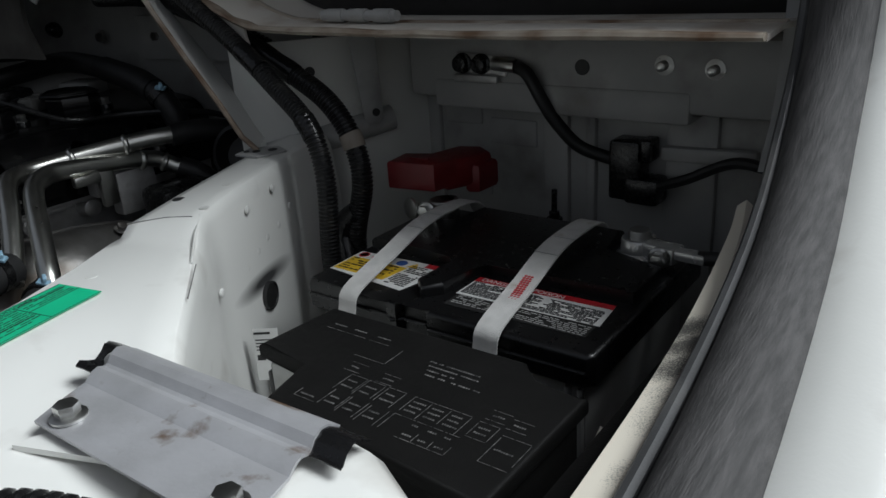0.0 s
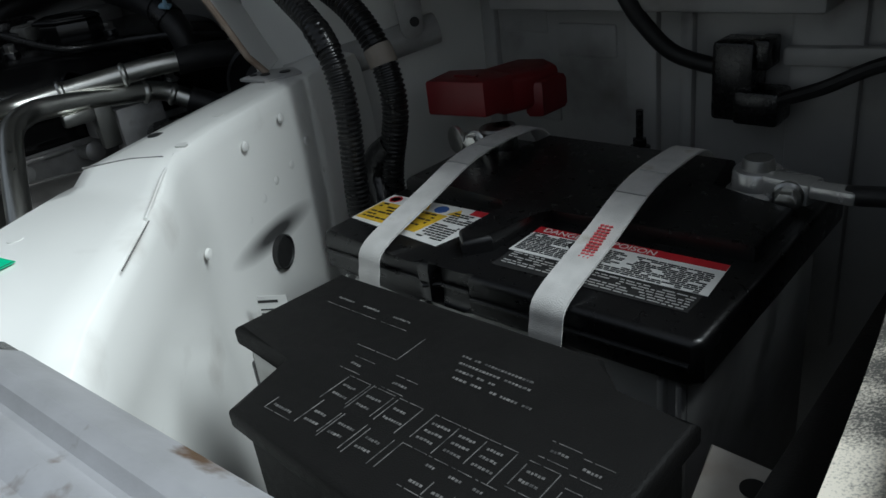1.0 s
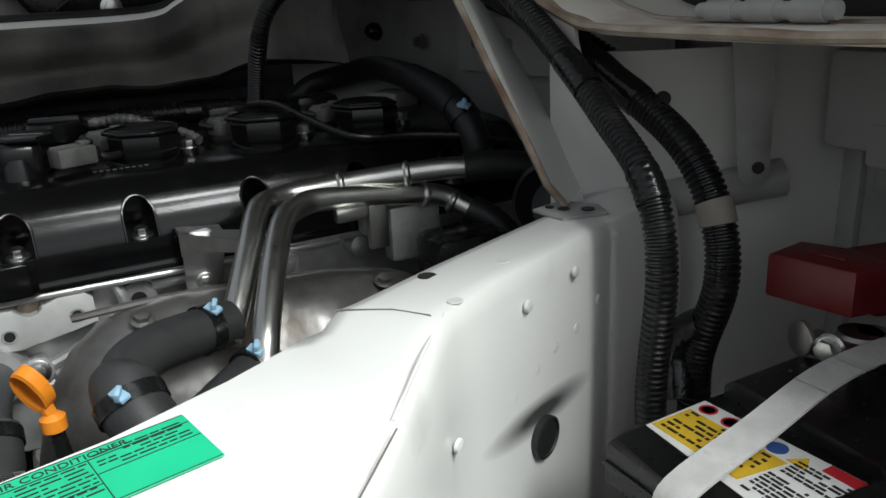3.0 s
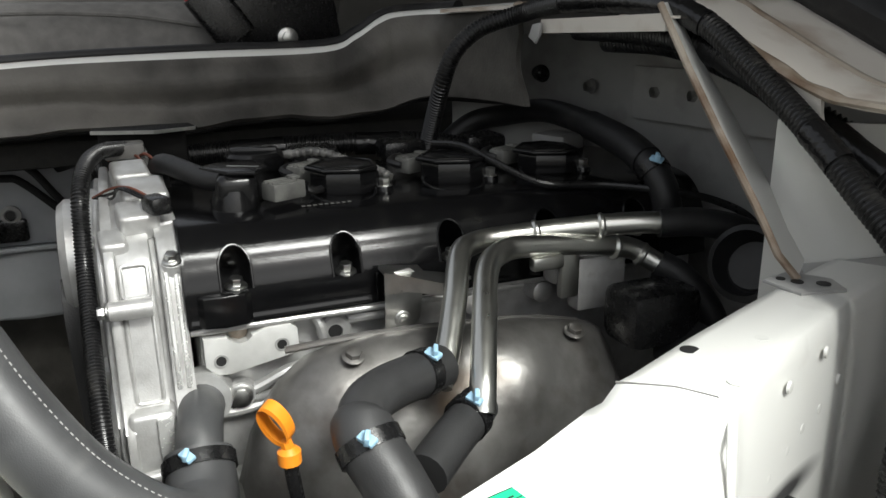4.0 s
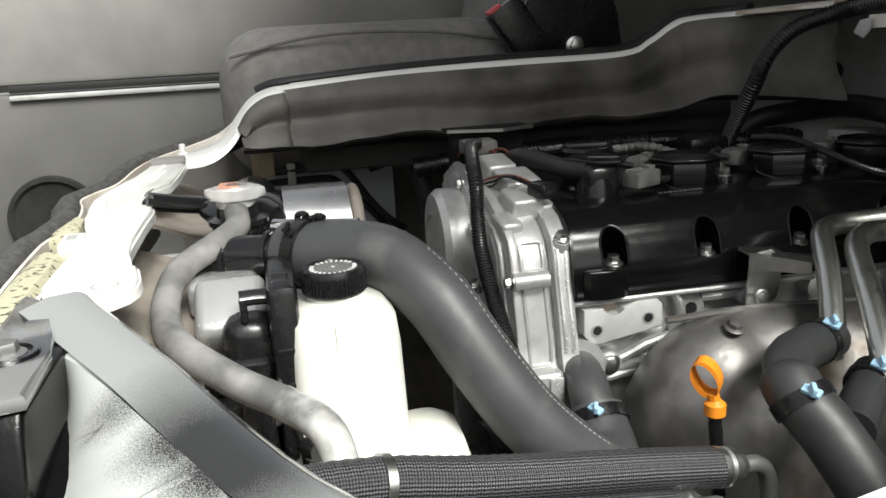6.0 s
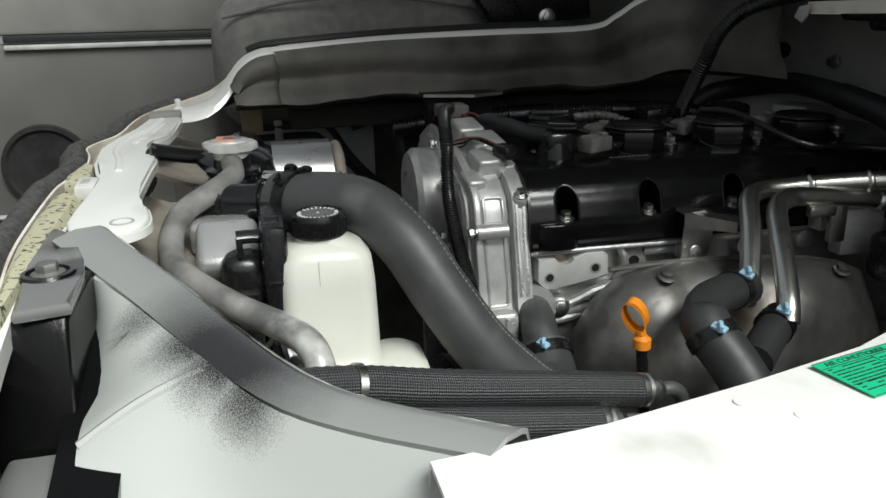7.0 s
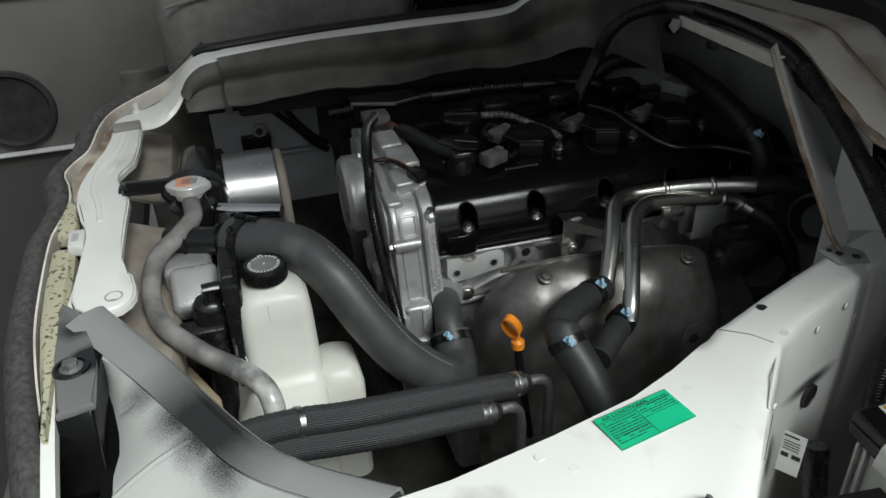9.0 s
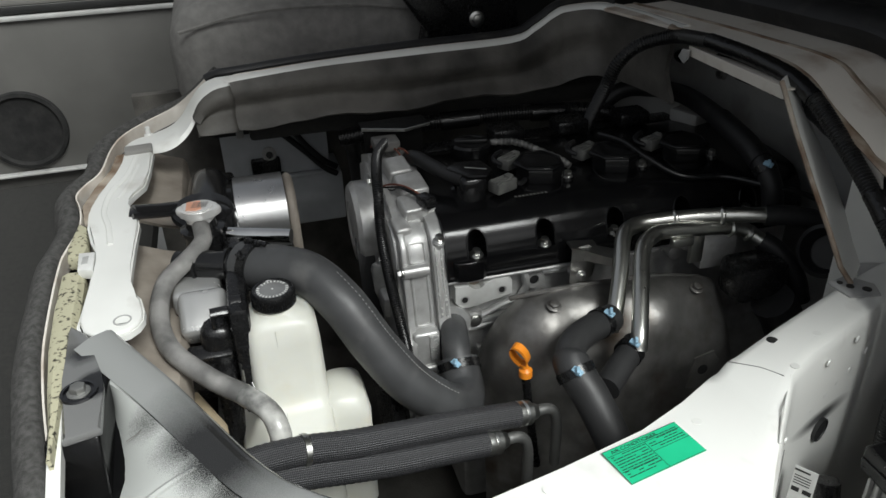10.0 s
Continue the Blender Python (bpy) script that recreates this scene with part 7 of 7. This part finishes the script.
HP = [(-0.49, 0.93), (-0.488, 0.955), (-0.493, 0.976), (-0.506, 0.993), (-0.528, 1.002), (-0.555, 1.003), (-0.578, 0.996), (-0.592, 0.975), (-0.596, 0.935)]
sheet(bm, [[(x, y, z) for x, z in HP] for y in (-0.522, -0.49, -0.459)], 0.003)
hood = part("foil_hood", bm, FOIL, fs, "bright rounded foil hood", 60)
part("end_plate", prism(B(), [(x * 0.999, z - 0.002) for x, z in HP] + [(-0.56, 0.85), (-0.50, 0.85)], -0.4585, -0.446, 0.006, XZ, 3), TAUPE, hood, "taupe end plate")
part("back_plate", prism(B(), [(x, z - 0.004) for x, z in HP], -0.56, -0.523, 0.003, XZ), GLOSSPL, hood, "black end plate")
bm = B()
sheet(bm, [[(-0.34 - 0.05 * i, y, z) for y, z in ((-0.545, 0.955), (-0.532, 0.952), (-0.522, 0.935), (-0.519, 0.89), (-0.518, 0.87))] for i in range(3)], 0.003)
part("foil_panel", bm, FOIL, fs, "silver grey heat foil")
part("foil_bar", tube([(-0.428, -0.532, 0.990), (-0.415, -0.5, 0.990), (-0.40, -0.463, 0.990)], 0.0085, 18), MIRROR, fs, "chromed round bar")
part("bar_pin", tube([(-0.432, -0.548, 0.990), (-0.428, -0.532, 0.990)], 0.0045, 12), GLOSSPL, fs)
bm = B()
lathe(bm, [(0.055, 0), (0.055, 0.03), (0.05, 0.034)], axis((-0.40, -0.50, 0.80), (0, 1, 0)), 36)
part("fan_ring", bm, PLASTIC, fs)
bm = B()
box(bm, (-0.62, -0.49, 0.95), (0.03, 0.09, 0.05), 0.008)
part("motor_cover", bm, PLASTIC, fs)
part("relay_pod", box(B(), (-0.30, -0.525, 0.87), (0.05, 0.03, 0.04), 0.006), PLASTIC, fs)
bm = B()
lathe(bm, [(0.045, 0), (0.045, 0.004), (0.041, 0.005), (0.041, 0.013), (0.045, 0.014), (0.045, 0.018), (0.02, 0.02)], axis((-0.30, -0.37, 0.80), (0.1, -1, 0)), 36)
thing("belt_pulley", bm, PLASTIC, "black grooved belt pulley by the timing cover", "pulley")
bm = B()
strip(bm, smooth_line([(-0.42, -0.362, 0.70), (-0.44, -0.366, 0.80), (-0.455, -0.37, 0.90), (-0.47, -0.37, 0.935)], 4), Vector((0, 1, 0)), 0.022, (1, 0, 0), 0.004)
thing("drive_belt", bm, RUBBER, "dusty black ribbed drive belt", "belt")

# ---- box with pipes in the far front corner ----
fc = root("far_box", (-0.92, -0.45, 0.8), "blue-grey sheet box with two black pipes", "box")
bm = B()
prism(bm, [(-0.97, -0.54), (-0.895, -0.54), (-0.885, -0.5), (-0.88, -0.36), (-0.97, -0.352)], 0.86, 0.966, 0.008)
prism(bm, [(-0.97, -0.53), (-0.895, -0.53), (-0.883, -0.46), (-0.878, -0.34), (-0.97, -0.34)], 0.76, 0.857, 0.006)
part("panel", bm, GREYBLUE, fc)
part("fold", box(B(), (-0.878, -0.43, 0.859), (0.012, 0.17, 0.006), 0.002), GREYBLUE, fc)
for dx, dz in ((0.0, 0.0), (0.006, 0.016)):
    part("pipe", tube([(-0.87 + dx, -0.545, 0.953 + dz), (-0.865 + dx, -0.51, 0.955 + dz), (-0.864 + dx, -0.462 + dz * 0.8, 0.955 + dz), (-0.864 + dx, -0.442 + dz * 0.8, 0.948 + dz), (-0.864 + dx, -0.40, 0.905 + dz), (-0.866 + dx, -0.372, 0.872 + dz), (-0.87 + dx, -0.35, 0.855 + dz)], 0.0052, 10), RUBBER, fc)
part("pipe_clip", box(B(), (-0.86, -0.505, 0.964), (0.012, 0.012, 0.034), 0.002), CASE, fc, "grey pipe clip")
bm = B()
lathe(bm, [(0.012, 0), (0.012, 0.01), (0.0075, 0.012), (0.006, 0.004)], axis((-0.881, -0.462, 0.905), (1, 0, 0.1)), 20)
part("grommet", bm, CASE, fc, "round grey grommet")
part("grommet_hole", disc((-0.870, -0.462, 0.9062), (1, 0, 0.1), 0.0058), INK, fc)
bm = B()
box(bm, (-0.875, -0.47, 0.885), (0.012, 0.05, 0.03), 0.004)
part("latch_block", bm, PLASTIC, fc)
bm = B()
sheet(bm, [[(x, y, 0.972 + 0.006 * math.sin(y * 60 + x * 40)) for x in (-0.95, -0.91, -0.885, -0.87)] for y in (-0.44, -0.42, -0.40, -0.38, -0.36, -0.34, -0.31, -0.28)], 0.006)
part("rubber_mat", bm, RUBBER, fc, "crumpled black rubber mat")
thing("taupe_bracket", box(B(), (-0.84, -0.542, 0.985), (0.012, 0.03, 0.036), 0.002), FOAMPLAIN, "taupe foam block on the far wall", "foam block")
thing("corner_loom", tube([(-0.84, -0.40, 0.975), (-0.83, -0.36, 0.985), (-0.81, -0.335, 0.965), (-0.80, -0.325, 0.92), (-0.80, -0.32, 0.86)], 0.014, 12), RUBBER, "dusty black wiring loom in the corner", "loom")
fl2 = root("far_loom", (-0.69, -0.1, 0.98), "dusty black loom along the far wall", "loom")
FL = [(-0.70, -0.36, 0.985), (-0.69, -0.25, 0.995), (-0.68, -0.1, 0.998), (-0.66, 0.03, 0.995), (-0.62, 0.1, 0.98)]
part("conduit", corrugated(FL, 0.0125, 0.0045, 12), CONDUIT, fl2)
for k in (0, 1, 2):
    mid = Vector(FL[k]).lerp(Vector(FL[k + 1]), 0.5)
    part("tape_wrap", tube([Vector(FL[k]).lerp(mid, 0.6), mid, mid.lerp(Vector(FL[k + 1]), 0.4)], 0.0138, 12), TAPEBLK, fl2, "glossy tape wrap")
thing("tan_block", box(B(), (-0.228, -0.580, 0.872), (0.07, 0.022, 0.06), 0.004, (0, 0, 25)), FOAMPLAIN, "tan foam block below the overflow hose", "foam block")

# ---- braided hoses with steel ferrules ----
def braided(name, pts, r, label):
    h = root(name, pts[1], label, "hose", "braided hoses")
    line = resample(smooth_line(pts, 10), 0.0035)
    part("braid", sweep(B(), line, lambda i: r + (0.0005 if i % 2 else 0), 22), BRAID, h, "black braided cover")
    d = (line[-1] - line[-4]).normalized()
    part("ferrule", lathe(B(), [(r * 0.95, -0.004), (r * 1.02, 0), (r * 1.02, 0.006), (r * 0.85, 0.008), (r * 1.0, 0.010), (r * 1.0, 0.016), (r * 0.8, 0.018), (r * 0.6, 0.026)], axis(line[-1], d), 24), ZINC, h, "crimped steel ferrule")
    part("pipe_end", tube([line[-1] + d * 0.02, line[-1] + d * 0.045, line[-1] + d * 0.055 + Vector((0.0, 0, -0.02)), line[-1] + d * 0.055 + Vector((0, 0, -0.08))], r * 0.45, 12), GREYMETAL, h, "grey metal pipe end")
    return h, line


h1, line1 = braided("braided_hose", [(-0.088, -0.56, 0.935), (-0.101, -0.542, 0.935), (-0.109, -0.522, 0.932), (-0.117, -0.486, 0.925), (-0.123, -0.449, 0.915), (-0.136, -0.404, 0.901), (-0.155, -0.334, 0.881), (-0.169, -0.272, 0.864)], 0.0132, "thick black braided hose with a silver band")
part("silver_band", lathe(B(), [(0.0143, -0.0025), (0.0148, -0.0025), (0.0148, 0.0025), (0.0143, 0.0025)], axis((-0.1165, -0.489, 0.926), (-0.2, 0.95, -0.22)), 24), STEEL, h1, "silver clamp band")
braided("braided_hose", [(-0.085, -0.56, 0.912), (-0.1, -0.526, 0.913), (-0.108, -0.489, 0.905), (-0.114, -0.451, 0.895), (-0.123, -0.408, 0.882), (-0.137, -0.361, 0.867), (-0.149, -0.312, 0.853)], 0.0132, "lower black braided hose with grey ferrule")

# ---- corrugated conduits ----
c1 = root("wiring_conduit", (-0.03, 0.06, 0.86), "black corrugated wiring conduit rising to the hatch lip", "conduit", "wiring conduits")
part("tube", corrugated([(-0.032, 0.066, 0.84), (-0.037, 0.068, 0.888), (-0.035, 0.071, 0.952), (-0.042, 0.073, 0.988), (-0.061, 0.077, 1.014), (-0.098, 0.082, 1.039), (-0.145, 0.087, 1.071), (-0.19, 0.089, 1.099), (-0.25, 0.088, 1.135), (-0.31, 0.085, 1.150), (-0.40, 0.077, 1.154), (-0.455, 0.073, 1.151), (-0.498, 0.066, 1.144), (-0.523, 0.032, 1.130), (-0.533, 0.008, 1.106), (-0.545, -0.002, 1.070), (-0.585, 0.001, 1.020), (-0.612, 0.004, 0.985)], 0.0094, 0.0038, 14, 0.0012), CONDUIT, c1)
part("tape", tube([(-0.047, 0.0742, 0.998), (-0.053, 0.0755, 1.006), (-0.061, 0.077, 1.014)], lambda i: 0.0099 + 0.0003 * math.sin(i * 1.9), 16), TAPEBLK, c1, "glossy black tape wrap")
part("tape", tube([(-0.118, 0.0845, 1.0535), (-0.131, 0.0858, 1.0623), (-0.145, 0.087, 1.071)], lambda i: 0.0099 + 0.0003 * math.sin(i * 2.3), 16), TAPEBLK, c1, "glossy black tape wrap")
part("tape", tube([(-0.25, 0.088, 1.135), (-0.28, 0.0868, 1.1455), (-0.31, 0.085, 1.150), (-0.36, 0.081, 1.1535), (-0.40, 0.077, 1.154), (-0.43, 0.0755, 1.1535)], lambda i: 0.0099 + 0.0003 * math.sin(i * 2.3), 16), TAPEBLK, c1, "glossy black tape wrap")
c2 = root("wiring_conduit", (-0.04, 0.11, 0.86), "black corrugated wiring conduit with a beige tape wrap", "conduit", "wiring conduits")
P2 = [(-0.048, 0.118, 0.83), (-0.051, 0.119, 0.886), (-0.037, 0.121, 0.942), (-0.046, 0.123, 0.983), (-0.072, 0.124, 1.017), (-0.115, 0.124, 1.042), (-0.175, 0.118, 1.074), (-0.22, 0.11, 1.098), (-0.265, 0.102, 1.118), (-0.34, 0.096, 1.128), (-0.42, 0.085, 1.13)]
part("tube", corrugated(P2, 0.0106, 0.0038, 14, 0.0012), CONDUIT, c2)
part("tape_wrap", tube([Vector((-0.0435, 0.1227, 0.9765)), Vector((-0.046, 0.123, 0.983)), Vector((-0.0495, 0.1233, 0.9895))], 0.0112, 16), TAUPE, c2, "beige tape wrap")
part("tape", tube(P2[5:9], lambda i: 0.0111 + 0.0004 * math.sin(i * 1.7), 16), TAPEBLK, c2, "glossy black tape wrap")
part("elbow", tube([(-0.046, 0.12, 0.912), (-0.058, 0.116, 0.902), (-0.062, 0.112, 0.885), (-0.05, 0.105, 0.862)], 0.012, 12), TAPEBLK, c2)
c3 = root("wiring_conduit", (-0.3, 0.12, 1.11), "black corrugated conduit along the hatch lip", "conduit", "wiring conduits")
part("tube", corrugated([(-0.16, 0.16, 1.05), (-0.2, 0.14, 1.075), (-0.25, 0.125, 1.10), (-0.32, 0.115, 1.118), (-0.40, 0.105, 1.12)], 0.011), CONDUIT, c3)
c4 = root("harness_conduit", (-0.4, -0.35, 0.9), "thin corrugated harness over the timing cover", "conduit")
part("tube", corrugated([(-0.548, -0.318, 1.030), (-0.50, -0.338, 1.035), (-0.455, -0.349, 1.030), (-0.425, -0.354, 1.012), (-0.417, -0.356, 0.985), (-0.405, -0.357, 0.958), (-0.372, -0.357, 0.925), (-0.330, -0.356, 0.895), (-0.295, -0.354, 0.855), (-0.28, -0.35, 0.80)], 0.0068, 0.0028, 12, 0.0009), CONDUIT, c4)
bm = B()
for a, b in (((-0.59, -0.335, 1.0), (-0.55, -0.33, 1.022)), ((-0.545, -0.31, 1.02), (-0.5, -0.29, 1.018)), ((-0.548, -0.315, 1.022), (-0.51, -0.30, 1.01))):
    sweep(bm, smooth_line([a, Vector(a).lerp(Vector(b), 0.5) + Vector((0, 0, 0.008)), b], 5), 0.0014, 6)
part("wires", bm, REDWIRE, c4, "loose brown wires")

# rear engine hoses and loom
RH = [(-0.690, 0.050, 0.975), (-0.685, 0.095, 1.010), (-0.648, 0.125, 1.023), (-0.563, 0.135, 1.037), (-0.468, 0.135, 1.032), (-0.399, 0.130, 1.023), (-0.360, 0.127, 1.012), (-0.338, 0.13, 0.99), (-0.332, 0.135, 0.955)]
rhh = root("rear_hose", (-0.5, 0.1, 1.02), "thick black rear coolant hose", "hose")
part("hose", tube(RH, 0.0135, 16), RUBBER, rhh)
part("sleeve", tube(RH[-5:-2], 0.0152, 16), RUBBER, rhh, "thicker end sleeve")
clamp(rhh, (-0.352, 0.1275, 1.006), (0.75, 0.1, -0.65), 0.0138, BLUECL)
thing("engine_loom", tube([(-0.50, -0.03, 1.02), (-0.46, -0.015, 1.022), (-0.425, 0.0, 1.012), (-0.392, 0.035, 0.994), (-0.377, 0.092, 0.99), (-0.336, 0.125, 0.99), (-0.31, 0.165, 0.982), (-0.28, 0.185, 0.965), (-0.26, 0.185, 0.92)], 0.0036, 10), CONDUIT, "thin black engine wiring loom", "loom")
gh = root("bulkhead_clip", (-0.631, 0.172, 1.073), "small black plastic clip on the bulkhead", "clip")
part("body", lathe(B(), [(0.011, -0.012), (0.012, 0.0), (0.009, 0.012), (0.006, 0.016)], axis((-0.631, 0.172, 1.073), (0.2, -1, 0.2)), 20), PLASTIC, gh)
part("stem", sweep(B(), [Vector((-0.631, 0.172, 1.073)), Vector((-0.631, 0.200, 1.073))], 0.004, 8), PLASTIC, gh)
rg = root("rear_duct", (-0.2, 0.12, 0.9), "black rubber duct end with a ribbed bellows", "duct")
bm = B()
lathe(bm, [(0.03, -0.02), (0.032, 0), (0.032, 0.006), (0.027, 0.008), (0.026, 0.0), (0.02, -0.01)], axis((-0.235, 0.137, 0.948), (0.25, -0.8, 0.3)), 32)
part("ring", bm, RUBBER, rg)
part("bellows", corrugated([(-0.235, 0.142, 0.946), (-0.245, 0.17, 0.93), (-0.25, 0.2, 0.9)], 0.024, 0.01, 18, 0.004), RUBBER, rg)
rj = root("rear_hose_junction", (-0.28, 0.1, 0.85), "black plastic coolant junction at the engine rear", "junction")
part("body", box(B(), (-0.28, 0.08, 0.90), (0.05, 0.07, 0.05), 0.01), PLASTIC, rj)
part("outlet", tube([(-0.25, 0.09, 0.88), (-0.25, 0.11, 0.85), (-0.245, 0.13, 0.80)], 0.026, 16), RUBBER, rj)
part("sleeve", tube([(-0.303, 0.102, 0.934), (-0.288, 0.118, 0.922), (-0.272, 0.135, 0.895), (-0.265, 0.145, 0.86)], 0.0125, 16), RUBBER, rj, "rubber sleeve on the pipe end")
part("sleeve", tube([(-0.298, 0.095, 0.972), (-0.284, 0.13, 0.972), (-0.266, 0.165, 0.962), (-0.25, 0.185, 0.935)], 0.0125, 16), RUBBER, rj, "rubber sleeve on the pipe end")
bm = B()
box(bm, (-0.335, 0.06, 0.915), (0.02, 0.05, 0.05), 0.004)
box(bm, (-0.345, 0.03, 0.93), (0.02, 0.03, 0.03), 0.004)
thing("rear_head_bracket", bm, ALU, "cast aluminium bracket at the head's rear", "bracket")

# ---- far seat with buckle ----
st = root("driver_seat", (-1.05, -0.35, 0.88), "grey cloth front seat beyond the engine bay", "seat")
bm = B()
box(bm, (-1.06, -0.37, 1.06), (0.43, 0.44, 0.21), 0.07, seg=5)
part("cushion", bm, SEATM, st)
part("seam", tube([(-0.855, -0.57, 1.128), (-0.851, -0.45, 1.15), (-0.85, -0.3, 1.148), (-0.852, -0.17, 1.128)], 0.003, 6), SEATM, st)
bm = B()
box(bm, (-1.06, -0.04, 1.38), (0.43, 0.15, 0.6), 0.06, (-12, 0, 0), 4)
part("backrest", bm, SEATM, st)
bm = B()
prism(bm, [(-0.20, 1.09), (-0.03, 1.09), (-0.04, 1.16), (-0.09, 1.28), (-0.13, 1.28), (-0.18, 1.16)], -0.835, -0.805, 0.008, YZ)
part("recliner_cover", bm, PLASTIC, st, "black recliner cover")
part("recliner_bolt", hexbolt(B(), (-0.803, -0.107, 1.118), (1, 0, 0), 0.009, 0.008), ZINC, st)
bk2 = root("seat_belt_buckle", (-0.81, -0.2, 1.12), "black seat belt buckle with red button", "buckle")
mb = Matrix.Translation((-0.81, -0.195, 1.155)) @ Matrix.Rotation(radians(35), 4, "X")
bm = B()
prism(bm, rounded(0, 0, 0.028, 0.05, 0.006), -0.045, 0.025, 0.004, mb)
part("housing", bm, PLASTIC, bk2)
bm = B()
prism(bm, rounded(0, -0.012, 0.022, 0.02, 0.004), 0.025, 0.029, 0.001, mb)
part("release_button", bm, PINK, bk2, "red release button")
part("stalk", tube([(-0.81, -0.175, 1.12), (-0.812, -0.155, 1.09), (-0.815, -0.14, 1.05)], 0.012, 10), PLASTIC, bk2)
wheel_knob = root("seat_lever", (-0.9, -0.3, 1.25), "black seat adjuster lever with a round bolt", "lever")
part("rod", tube([(-1.2, -0.55, 1.32), (-1.15, -0.5, 1.27), (-1.12, -0.46, 1.23)], 0.006, 8), PLASTIC, wheel_knob)
part("knob", lathe(B(), [(0.014, 0), (0.014, 0.008), (0.01, 0.01)], axis((-1.115, -0.455, 1.225), (1, 0, 0.2)), 20), TRIMGREY, wheel_knob)
